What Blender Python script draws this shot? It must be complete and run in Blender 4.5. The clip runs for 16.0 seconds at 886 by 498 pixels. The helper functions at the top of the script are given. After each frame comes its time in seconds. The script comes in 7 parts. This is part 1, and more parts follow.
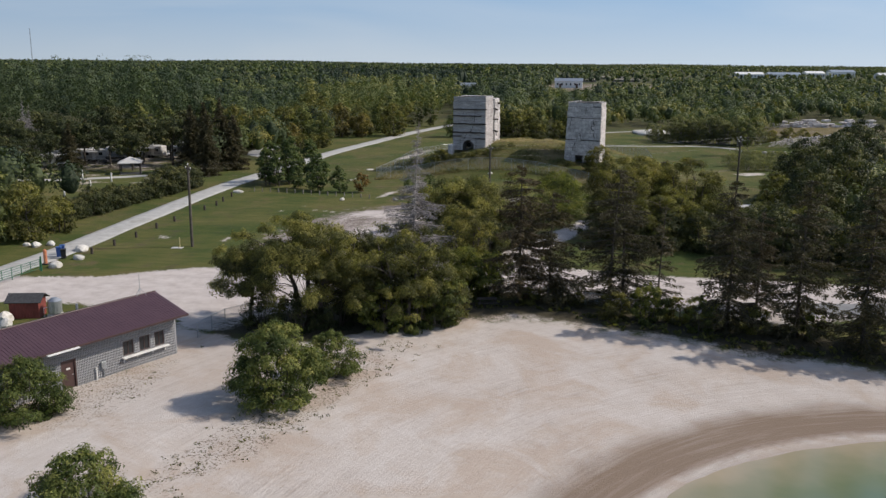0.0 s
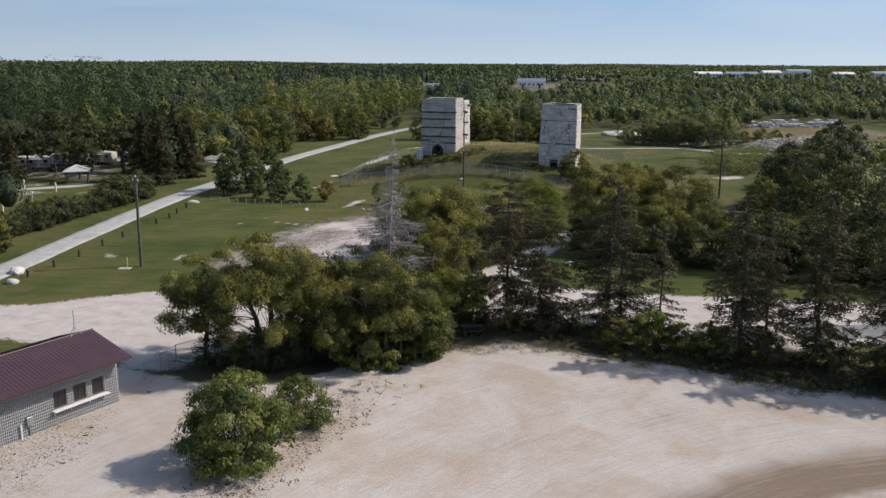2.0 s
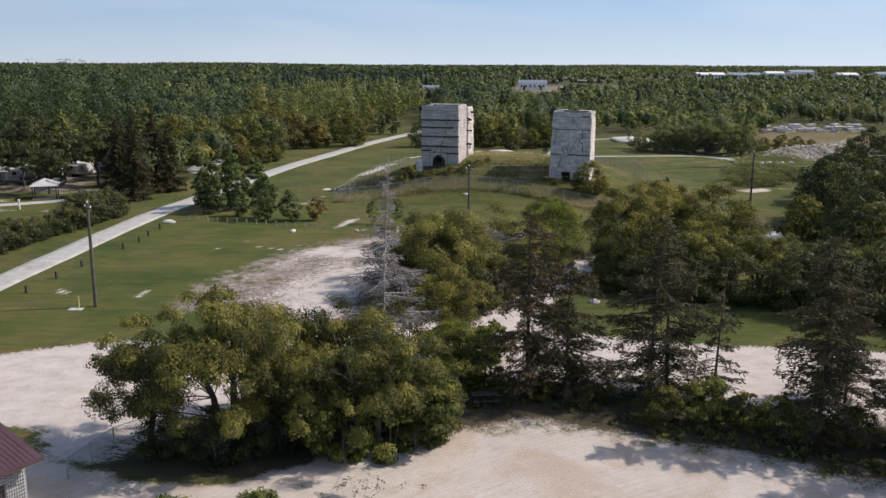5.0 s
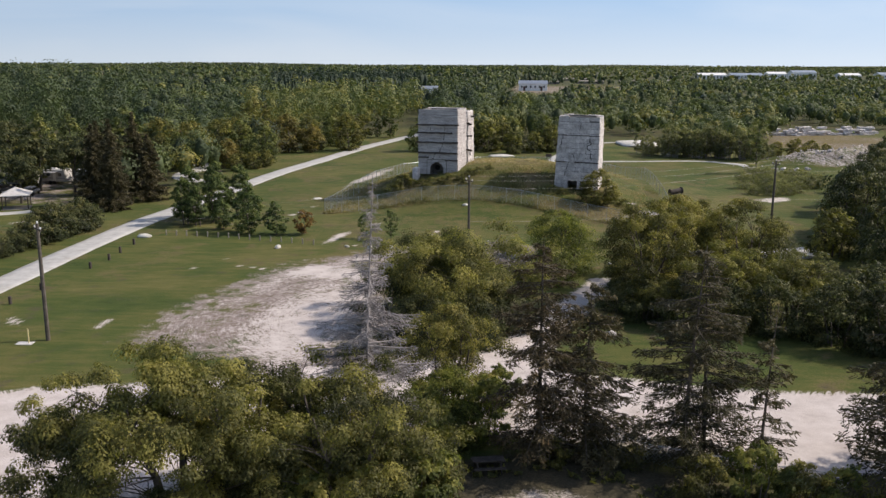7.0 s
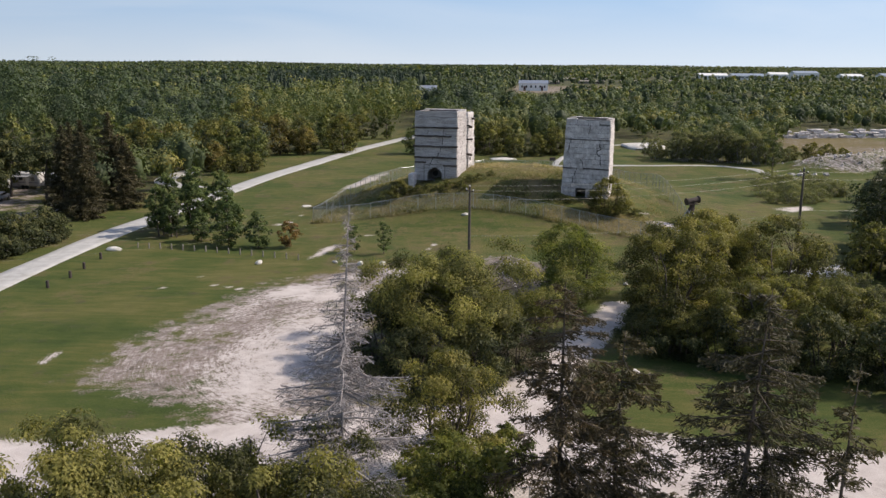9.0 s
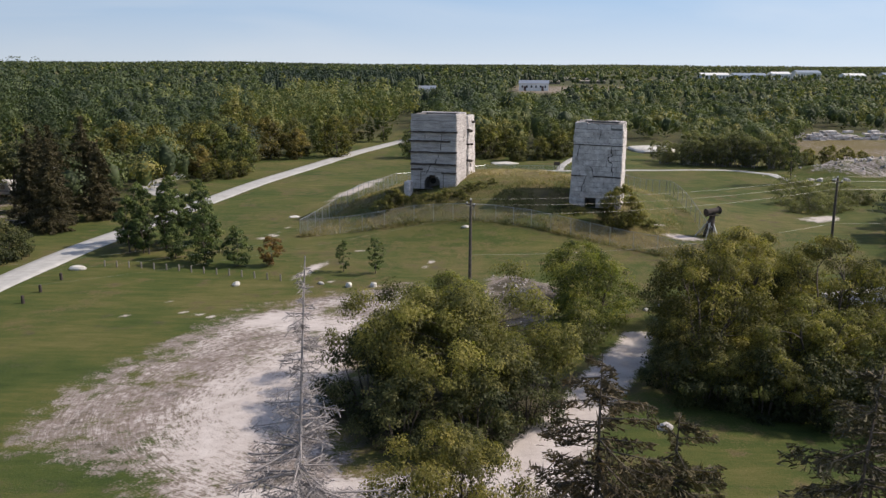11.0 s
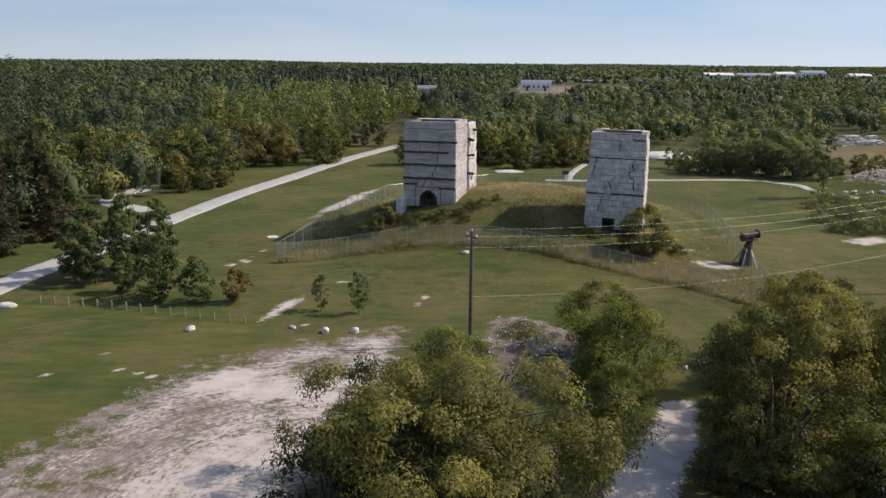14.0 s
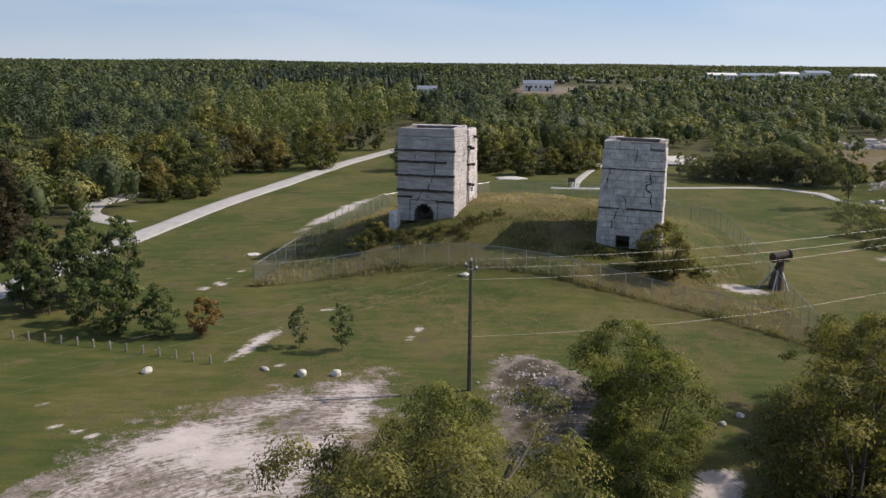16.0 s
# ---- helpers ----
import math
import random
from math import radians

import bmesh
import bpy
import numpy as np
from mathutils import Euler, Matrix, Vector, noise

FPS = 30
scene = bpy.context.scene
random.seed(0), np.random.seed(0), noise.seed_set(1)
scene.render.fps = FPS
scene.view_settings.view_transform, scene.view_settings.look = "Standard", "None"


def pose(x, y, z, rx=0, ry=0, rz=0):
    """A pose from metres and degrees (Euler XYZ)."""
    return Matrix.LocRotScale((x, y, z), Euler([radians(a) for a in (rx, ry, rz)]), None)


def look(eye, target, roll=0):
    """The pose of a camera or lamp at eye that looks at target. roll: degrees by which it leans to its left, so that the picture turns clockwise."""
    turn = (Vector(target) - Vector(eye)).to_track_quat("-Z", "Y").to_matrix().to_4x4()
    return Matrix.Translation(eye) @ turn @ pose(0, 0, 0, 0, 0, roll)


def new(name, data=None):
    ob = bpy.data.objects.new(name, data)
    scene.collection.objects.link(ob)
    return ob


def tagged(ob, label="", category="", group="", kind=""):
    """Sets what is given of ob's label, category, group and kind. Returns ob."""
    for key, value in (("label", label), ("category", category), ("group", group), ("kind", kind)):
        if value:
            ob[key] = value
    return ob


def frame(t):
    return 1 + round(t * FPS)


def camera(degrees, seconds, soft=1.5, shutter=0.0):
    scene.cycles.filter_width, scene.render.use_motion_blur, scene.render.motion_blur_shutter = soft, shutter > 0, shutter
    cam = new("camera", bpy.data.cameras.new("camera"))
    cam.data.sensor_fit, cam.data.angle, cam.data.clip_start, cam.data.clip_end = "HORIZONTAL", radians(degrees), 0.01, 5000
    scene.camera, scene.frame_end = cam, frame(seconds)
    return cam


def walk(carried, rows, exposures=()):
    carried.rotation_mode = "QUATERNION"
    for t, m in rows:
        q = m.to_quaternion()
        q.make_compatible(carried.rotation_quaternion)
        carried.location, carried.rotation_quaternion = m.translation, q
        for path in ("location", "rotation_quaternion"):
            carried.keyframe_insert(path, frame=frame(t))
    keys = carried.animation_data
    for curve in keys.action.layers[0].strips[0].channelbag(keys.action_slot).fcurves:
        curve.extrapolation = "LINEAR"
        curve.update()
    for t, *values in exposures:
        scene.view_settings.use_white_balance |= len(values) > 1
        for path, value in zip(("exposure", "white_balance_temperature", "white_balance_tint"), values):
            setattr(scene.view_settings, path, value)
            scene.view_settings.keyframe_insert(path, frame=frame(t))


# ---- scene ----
cam = camera(54.2, 16.0, soft=1.45)
PATH = [
    (0, (2.409, 1.656, 23.138), (2.288, 3.606, 22.712), 0.4),
    (0.5, (1.694, 3.71, 23.13), (1.645, 5.663, 22.704), 0.3),
    (1, (1.145, 5.919, 23.11), (1.113, 7.873, 22.684), 0.2),
    (1.5, (0.776, 8.134, 23.127), (0.742, 10.088, 22.701), 0.3),
    (3, (-0.13, 14.986, 23.339), (-0.163, 16.941, 22.915), 0.2),
    (3.5, (-0.229, 17.43, 23.385), (-0.262, 19.385, 22.961), 0.2),
    (4, (-0.284, 19.884, 23.432), (-0.317, 21.838, 23.009), 0.2),
    (6.5, (-0.32, 32.162, 23.775), (-0.351, 34.116, 23.352), 0.1),
    (7, (-0.279, 34.692, 23.77), (-0.31, 36.647, 23.347), 0.2),
    (9, (-0.336, 45.195, 23.543), (-0.364, 47.149, 23.119), 0.4),
    (11.5, (-0.303, 58.287, 23.408), (-0.33, 60.241, 22.984), 0.3),
    (12.5, (-0.225, 63.527, 23.523), (-0.252, 65.48, 23.097), 0.4),
    (13, (-0.156, 66.166, 23.572), (-0.185, 68.12, 23.146), 0.4),
    (14.5, (-0.085, 73.842, 23.621), (-0.113, 75.796, 23.194), 0.5),
    (16, (0.189, 81.772, 23.711), (0.158, 83.725, 23.284), 0.5),
]
walk(cam, [(t, look(eye, target, roll)) for t, eye, target, roll in PATH],
     exposures=[(0.0, -0.22, 6400, 10), (1.5, -0.18, 6400, 10), (4.0, -0.05, 6480, 11), (7.0, 0.1, 6620, 12.5), (9.0, 0.1, 6620, 12.5), (12.0, 0.0, 6640, 12.5), (16.0, -0.05, 6660, 13)])

# ---- light ----
SUN_AZ, SUN_EL = radians(11), radians(41)          # towards the sun: from +x, turned to +y
sun_dir = Vector((math.cos(SUN_EL) * math.cos(SUN_AZ), math.cos(SUN_EL) * math.sin(SUN_AZ), math.sin(SUN_EL)))
sun = new("sun", bpy.data.lights.new("sun", "SUN"))
sun.data.energy, sun.data.angle, sun.data.color = 4.2, radians(0.55), (1.0, 0.91, 0.79)
sun.matrix_world = look(sun_dir * 300, (0, 0, 0))
world = bpy.data.worlds.new("sky")
scene.world = world
world.use_nodes = True
wn, wl = world.node_tree.nodes, world.node_tree.links
sky = wn.new("ShaderNodeTexSky")
sky.sky_type, sky.sun_disc = "NISHITA", False
sky.sun_elevation, sky.sun_rotation = SUN_EL, radians(90) - SUN_AZ
sky.air_density, sky.dust_density, sky.ozone_density, sky.altitude = 1.0, 1.6, 0.8, 200
SKY = 0.15
coords = wn.new("ShaderNodeTexCoord")
split = wn.new("ShaderNodeSeparateXYZ")
wl.new(coords.outputs["Generated"], split.inputs[0])
haze = wn.new("ShaderNodeValToRGB")                 # pale summer haze low over the horizon
for e, (at, col) in zip((haze.color_ramp.elements[0], haze.color_ramp.elements[1], haze.color_ramp.elements.new(0.5), haze.color_ramp.elements.new(0.7)),
                        ((0.0, (0.58, 0.68, 0.78)), (0.03, (0.47, 0.62, 0.78)), (0.075, (0.35, 0.53, 0.76)), (0.3, (0.36, 0.5, 0.68)))):
    e.position, e.color = at, (*[v / SKY for v in col], 1)
wl.new(split.outputs[2], haze.inputs[0])
stretch = wn.new("ShaderNodeMapping")
stretch.inputs["Scale"].default_value = (1.6, 1.6, 9.0)
wl.new(coords.outputs["Generated"], stretch.inputs[0])
cirrus = wn.new("ShaderNodeTexNoise")
cirrus.inputs["Scale"].default_value, cirrus.inputs["Detail"].default_value, cirrus.inputs["Distortion"].default_value = 1.3, 6, 0.6
wl.new(stretch.outputs[0], cirrus.inputs["Vector"])
veil = wn.new("ShaderNodeMapRange")
veil.inputs["From Min"].default_value, veil.inputs["From Max"].default_value, veil.inputs["To Max"].default_value = 0.45, 0.8, 0.5
wl.new(cirrus.outputs[0], veil.inputs[0])
cloudy = wn.new("ShaderNodeMix")
cloudy.data_type = "RGBA"
cloudy.inputs[7].default_value = (0.7 / SKY, 0.76 / SKY, 0.82 / SKY, 1)
wl.new(veil.outputs[0], cloudy.inputs[0])
wl.new(haze.outputs[0], cloudy.inputs[6])
low = wn.new("ShaderNodeMapRange")
low.inputs["From Min"].default_value, low.inputs["From Max"].default_value = 0.55, 0.1
wl.new(split.outputs[2], low.inputs[0])
air = wn.new("ShaderNodeMix")
air.data_type = "RGBA"
wl.new(low.outputs[0], air.inputs[0])
wl.new(sky.outputs[0], air.inputs[6])
wl.new(cloudy.outputs[2], air.inputs[7])
sunward_gain = wn.new("ShaderNodeMath")                     # sky scaled up by hand towards +x: brighter towards the sun's side
sunward_gain.operation, sunward_gain.inputs[1].default_value, sunward_gain.inputs[2].default_value = "MULTIPLY_ADD", 0.24, 1.02
wl.new(split.outputs[0], sunward_gain.inputs[0])
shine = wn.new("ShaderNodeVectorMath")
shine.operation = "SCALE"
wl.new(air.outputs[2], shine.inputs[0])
wl.new(sunward_gain.outputs[0], shine.inputs["Scale"])
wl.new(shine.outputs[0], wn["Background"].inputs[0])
wn["Background"].inputs[1].default_value = SKY


# ---- materials ----
def nodes_of(name):
    m = bpy.data.materials.new(name)
    m.use_nodes = True
    nt = m.node_tree
    return m, nt, nt.nodes["Principled BSDF"]


def link(nt, a, b):
    nt.links.new(a, b)


def noise_node(nt, scale, detail=4.0, rough=0.55, coords=None, dist=0.0):
    n = nt.nodes.new("ShaderNodeTexNoise")
    n.inputs["Scale"].default_value, n.inputs["Detail"].default_value = scale, detail
    n.inputs["Roughness"].default_value, n.inputs["Distortion"].default_value = rough, dist
    if coords is not None:
        link(nt, coords, n.inputs["Vector"])
    return n


def place_of(nt, world_space=True):
    return nt.nodes.new("ShaderNodeNewGeometry").outputs["Position"] if world_space else nt.nodes.new("ShaderNodeTexCoord").outputs["Object"]


def ramp(nt, fac, stops):
    r = nt.nodes.new("ShaderNodeValToRGB")
    while len(r.color_ramp.elements) < len(stops):
        r.color_ramp.elements.new(0.5)
    for e, (p, c) in zip(r.color_ramp.elements, stops):
        e.position, e.color = p, (*c, 1) if len(c) == 3 else c
    link(nt, fac, r.inputs[0])
    return r.outputs[0]


def mix(nt, fac, a, b, mode="MIX"):
    m = nt.nodes.new("ShaderNodeMix")
    m.data_type, m.blend_type = "RGBA", mode
    for sock, v in ((m.inputs[0], fac), (m.inputs[6], a), (m.inputs[7], b)):
        if isinstance(v, (int, float)):
            sock.default_value = v
        elif isinstance(v, tuple):
            sock.default_value = (*v, 1)
        else:
            link(nt, v, sock)
    return m.outputs[2]


def maths(nt, op, a, b=None, c=None, clamp=False):
    m = nt.nodes.new("ShaderNodeMath")
    m.operation, m.use_clamp = op, clamp
    for sock, v in zip(m.inputs, (a, b, c)):
        if v is None:
            continue
        if isinstance(v, (int, float)):
            sock.default_value = v
        else:
            link(nt, v, sock)
    return m.outputs[0]


def bump(nt, bsdf, height, strength=0.4, dist=0.05):
    b = nt.nodes.new("ShaderNodeBump")
    b.inputs["Strength"].default_value, b.inputs["Distance"].default_value = strength, dist
    link(nt, height, b.inputs["Height"])
    link(nt, b.outputs[0], bsdf.inputs["Normal"])


def attr(nt, name):
    a = nt.nodes.new("ShaderNodeAttribute")
    a.attribute_name = name
    return a.outputs["Fac"]


def mottled(name, c1, c2, scale=3.0, rough=0.8, metal=0.0, bump_s=0.3, vary=0.0, grime=(), fine=25.0, bdist=0.02):
    """A two-scale mottled surface in metres; vary shifts each object's brightness."""
    m, nt, b = nodes_of(name)
    p = place_of(nt)
    big, small = noise_node(nt, scale, 5, 0.6, p), noise_node(nt, fine, 4, 0.6, p)
    f = maths(nt, "ADD", maths(nt, "MULTIPLY", big.outputs[0], 0.65), maths(nt, "MULTIPLY", small.outputs[0], 0.35))
    col = ramp(nt, f, ((0.36, c1), (0.64, c2)))
    if grime:
        g = noise_node(nt, scale * 0.35, 6, 0.7, p, 0.6)
        col = mix(nt, ramp(nt, g.outputs[0], ((0.52, (0, 0, 0)), (0.7, (0.75, 0.75, 0.75)))), col, grime)
    if vary:
        info = nt.nodes.new("ShaderNodeObjectInfo")
        v = maths(nt, "MULTIPLY_ADD", info.outputs["Random"], 2 * vary, 1 - vary)
        hsv = nt.nodes.new("ShaderNodeHueSaturation")
        link(nt, v, hsv.inputs["Value"])
        link(nt, col, hsv.inputs["Color"])
        col = hsv.outputs[0]
    link(nt, col, b.inputs["Base Color"])
    b.inputs["Roughness"].default_value, b.inputs["Metallic"].default_value = rough, metal
    if bump_s:
        bump(nt, b, f, bump_s, bdist)
    return m


def leaf_material(name, dark, mid, light, yellow=(0.22, 0.2, 0.03), yellow_at=0.86, through_light=0.3, speckle=0.18):
    m, nt, b = nodes_of(name)
    geo = nt.nodes.new("ShaderNodeNewGeometry")
    dark, mid, light, yellow = ((r * 1.02, g * 0.985, b_ * 1.1) for r, g, b_ in (dark, mid, light, yellow))
    info = nt.nodes.new("ShaderNodeObjectInfo")
    t = attr(nt, "tint")
    f = maths(nt, "ADD", maths(nt, "MULTIPLY", t, 1 - speckle), maths(nt, "MULTIPLY", geo.outputs["Random Per Island"], speckle))
    f = maths(nt, "ADD", f, maths(nt, "MULTIPLY_ADD", info.outputs["Random"], 0.16, -0.08))
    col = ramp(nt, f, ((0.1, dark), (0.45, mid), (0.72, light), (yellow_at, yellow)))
    col = mix(nt, attr(nt, "hue"), col, mix(nt, 1.0, col, (0.86, 0.95, 1.02), "MULTIPLY"))
    link(nt, col, b.inputs["Base Color"])
    b.inputs["Roughness"].default_value = 0.6
    b.inputs["Specular IOR Level"].default_value = 0.25
    tr = nt.nodes.new("ShaderNodeBsdfTranslucent")
    link(nt, mix(nt, 1.0, col, (1.0, 1.15, 0.5), "MULTIPLY"), tr.inputs["Color"])
    mx = nt.nodes.new("ShaderNodeMixShader")
    mx.inputs[0].default_value = through_light
    link(nt, b.outputs[0], mx.inputs[1])
    link(nt, tr.outputs[0], mx.inputs[2])
    link(nt, mx.outputs[0], nt.nodes["Material Output"].inputs["Surface"])
    return m


def ground_material():
    m, nt, b = nodes_of("ground_cover")
    p = place_of(nt)
    n_big, n_mid, n_small = noise_node(nt, 0.07, 5, 0.6, p), noise_node(nt, 0.6, 6, 0.65, p), noise_node(nt, 6.0, 5, 0.7, p)
    n_fine = noise_node(nt, 22.0, 4, 0.7, p)
    jit = maths(nt, "ADD", maths(nt, "MULTIPLY_ADD", n_mid.outputs[0], 0.9, -0.45), maths(nt, "MULTIPLY_ADD", n_small.outputs[0], 0.7, -0.35))

    def cover(name, gain=1.0):
        a = attr(nt, name)
        edge = maths(nt, "MULTIPLY", maths(nt, "MULTIPLY", a, maths(nt, "SUBTRACT", 1.0, a)), 4.0)
        v = maths(nt, "MULTIPLY_ADD", maths(nt, "MULTIPLY", jit, edge), 2.2 * gain, a)
        return maths(nt, "MULTIPLY_ADD", v, 1.9, -0.45, clamp=True)

    mow = nt.nodes.new("ShaderNodeMapping")
    mow.inputs["Rotation"].default_value = (0, 0, radians(12))
    mow.inputs["Scale"].default_value = (0.25, 1.1, 1.0)
    link(nt, p, mow.inputs["Vector"])
    n_mow = noise_node(nt, 0.8, 5, 0.65, mow.outputs[0], 0.3)
    turf = maths(nt, "ADD", maths(nt, "MULTIPLY", n_small.outputs[0], 0.55), maths(nt, "MULTIPLY", n_fine.outputs[0], 0.45))
    g = maths(nt, "ADD", maths(nt, "MULTIPLY", n_big.outputs[0], 0.38), maths(nt, "ADD", maths(nt, "MULTIPLY", turf, 0.36), maths(nt, "MULTIPLY", n_mow.outputs[0], 0.26)))
    grass = ramp(nt, g, ((0.39, (0.031, 0.051, 0.0125)), (0.465, (0.057, 0.077, 0.0185)), (0.54, (0.098, 0.098, 0.029)), (0.63, (0.172, 0.138, 0.062))))
    dry = ramp(nt, n_small.outputs[0], ((0.3, (0.083, 0.073, 0.026)), (0.55, (0.15, 0.117, 0.052)), (0.75, (0.26, 0.195, 0.108))))
    # Dark soil colour, which also stands for the trees' shade on the ground.
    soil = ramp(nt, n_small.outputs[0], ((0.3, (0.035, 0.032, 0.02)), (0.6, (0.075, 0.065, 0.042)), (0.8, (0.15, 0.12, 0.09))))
    chalk_f = maths(nt, "ADD", maths(nt, "MULTIPLY", n_mid.outputs[0], 0.6), maths(nt, "MULTIPLY", n_fine.outputs[0], 0.4))
    chalk = ramp(nt, chalk_f, ((0.28, (0.34, 0.29, 0.265)), (0.5, (0.51, 0.455, 0.425)), (0.7, (0.63, 0.58, 0.55))))
    sep = nt.nodes.new("ShaderNodeSeparateXYZ")          # raked in arcs round the lake
    link(nt, p, sep.inputs[0])
    dx, dy = maths(nt, "SUBTRACT", sep.outputs[0], 34.0), maths(nt, "SUBTRACT", sep.outputs[1], 30.0)
    arc = nt.nodes.new("ShaderNodeCombineXYZ")
    link(nt, maths(nt, "MULTIPLY", maths(nt, "SQRT", maths(nt, "ADD", maths(nt, "MULTIPLY", dx, dx), maths(nt, "MULTIPLY", dy, dy))), 2.6), arc.inputs[0])
    link(nt, maths(nt, "MULTIPLY", maths(nt, "ARCTAN2", dy, dx), 4.0), arc.inputs[1])
    rake_n = noise_node(nt, 1.0, 5, 0.65, arc.outputs[0], 0.5)
    comb = nt.nodes.new("ShaderNodeMapping")
    comb.inputs["Scale"].default_value = (2.6, 1.5, 1.0)
    link(nt, arc.outputs[0], comb.inputs["Vector"])
    comb_n = noise_node(nt, 1.0, 4, 0.6, comb.outputs[0], 0.25)
    rake_f = maths(nt, "ADD", maths(nt, "MULTIPLY", rake_n.outputs[0], 0.2), maths(nt, "MULTIPLY", comb_n.outputs[0], 0.2))
    sand_f = maths(nt, "ADD", maths(nt, "MULTIPLY", n_big.outputs[0], 0.32), maths(nt, "ADD", maths(nt, "MULTIPLY", n_mid.outputs[0], 0.28), rake_f))
    sand = ramp(nt, sand_f, ((0.35, (0.34, 0.285, 0.245)), (0.46, (0.475, 0.42, 0.38)), (0.6, (0.555, 0.51, 0.475))))
    n_tan = noise_node(nt, 0.16, 6, 0.65, p, 0.6)
    sand = mix(nt, ramp(nt, n_tan.outputs[0], ((0.46, (0, 0, 0)), (0.6, (0.75, 0.75, 0.75)))), sand, (0.43, 0.345, 0.28))
    prints = ramp(nt, noise_node(nt, 3.2, 3, 0.6, p, 0.4).outputs[0], ((0.6, (0, 0, 0)), (0.68, (1, 1, 1))))
    sand = mix(nt, maths(nt, "MULTIPLY", prints, maths(nt, "MULTIPLY", n_tan.outputs[0], 0.55)), sand, (0.3, 0.24, 0.19))
    col = mix(nt, cover("dry"), grass, dry)
    ax, ay = maths(nt, "SUBTRACT", sep.outputs[0], -6.0), maths(nt, "SUBTRACT", sep.outputs[1], 114.0)
    turn = nt.nodes.new("ShaderNodeCombineXYZ")          # scraped by turning wheels
    link(nt, maths(nt, "MULTIPLY", maths(nt, "SQRT", maths(nt, "ADD", maths(nt, "MULTIPLY", ax, ax), maths(nt, "MULTIPLY", ay, ay))), 2.4), turn.inputs[0])
    link(nt, maths(nt, "MULTIPLY", maths(nt, "ARCTAN2", ay, ax), 17.0), turn.inputs[1])
    scrape = noise_node(nt, 1.0, 7, 0.72, turn.outputs[0], 2.2)
    claw = nt.nodes.new("ShaderNodeMapping")
    claw.inputs["Scale"].default_value = (2.4, 0.55, 1.0)
    link(nt, turn.outputs[0], claw.inputs["Vector"])
    scratch = noise_node(nt, 1.0, 5, 0.7, claw.outputs[0], 0.8)
    blot = noise_node(nt, 2.0, 6, 0.7, p, 0.5)
    dirt_f = maths(nt, "ADD", maths(nt, "MULTIPLY", chalk_f, 0.3), maths(nt, "ADD", maths(nt, "MULTIPLY", scratch.outputs[0], 0.3), maths(nt, "MULTIPLY", blot.outputs[0], 0.4)))
    dirt = ramp(nt, dirt_f, ((0.38, (0.1, 0.082, 0.058)), (0.46, (0.195, 0.158, 0.133)), (0.53, (0.29, 0.245, 0.226)), (0.62, (0.47, 0.425, 0.405))))
    col = mix(nt, cover("dirt", 1.8), col, dirt)
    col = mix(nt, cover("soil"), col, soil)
    col = mix(nt, cover("sand"), col, sand)
    a = attr(nt, "chalk")
    edge = maths(nt, "MULTIPLY", maths(nt, "MULTIPLY", a, maths(nt, "SUBTRACT", 1.0, a)), 4.0)
    broken = maths(nt, "ADD", maths(nt, "MULTIPLY_ADD", scrape.outputs[0], 2.6, -1.3), maths(nt, "MULTIPLY_ADD", blot.outputs[0], 2.4, -1.2))
    broken = maths(nt, "ADD", broken, maths(nt, "MULTIPLY_ADD", scratch.outputs[0], 2.6, -1.3))
    v = maths(nt, "MULTIPLY_ADD", broken, edge, a)
    col = mix(nt, maths(nt, "MULTIPLY_ADD", v, 1.7, -0.4, clamp=True), col, chalk)
    col = mix(nt, maths(nt, "MULTIPLY", attr(nt, "wet"), maths(nt, "MULTIPLY_ADD", rake_n.outputs[0], 1.3, 0.35), clamp=True), col, (0.22, 0.165, 0.125))
    col = mix(nt, maths(nt, "MULTIPLY", cover("litter", 2.0), ramp(nt, n_small.outputs[0], ((0.5, (0, 0, 0)), (0.62, (1, 1, 1))))), col, (0.09, 0.065, 0.035))
    link(nt, col, b.inputs["Base Color"])
    b.inputs["Roughness"].default_value = 0.95
    b.inputs["Specular IOR Level"].default_value = 0.15
    h = maths(nt, "ADD", maths(nt, "MULTIPLY", n_small.outputs[0], 0.7), maths(nt, "MULTIPLY", n_fine.outputs[0], 0.3))
    h = maths(nt, "ADD", h, maths(nt, "MULTIPLY", maths(nt, "MULTIPLY", comb_n.outputs[0], 0.7), attr(nt, "sand")))
    bump(nt, b, h, 0.55, 0.12)
    return m


def split_block_material():
    """Rough grey block, each rib a little lighter or darker."""
    m, nt, b = nodes_of("split_face_block")
    geo = nt.nodes.new("ShaderNodeNewGeometry")
    rough, fine = noise_node(nt, 5.0, 5, 0.65, geo.outputs["Position"]), noise_node(nt, 28.0, 3, 0.6, geo.outputs["Position"])
    f = maths(nt, "ADD", maths(nt, "MULTIPLY_ADD", geo.outputs["Random Per Island"], 0.25, 0.15), maths(nt, "ADD", maths(nt, "MULTIPLY", rough.outputs[0], 0.3), maths(nt, "MULTIPLY", fine.outputs[0], 0.15)))
    link(nt, ramp(nt, f, ((0.15, (0.22, 0.222, 0.23)), (0.5, (0.285, 0.287, 0.296)), (0.85, (0.34, 0.341, 0.347)))), b.inputs["Base Color"])
    b.inputs["Roughness"].default_value = 0.95
    bump(nt, b, f, 0.6, 0.03)
    return m


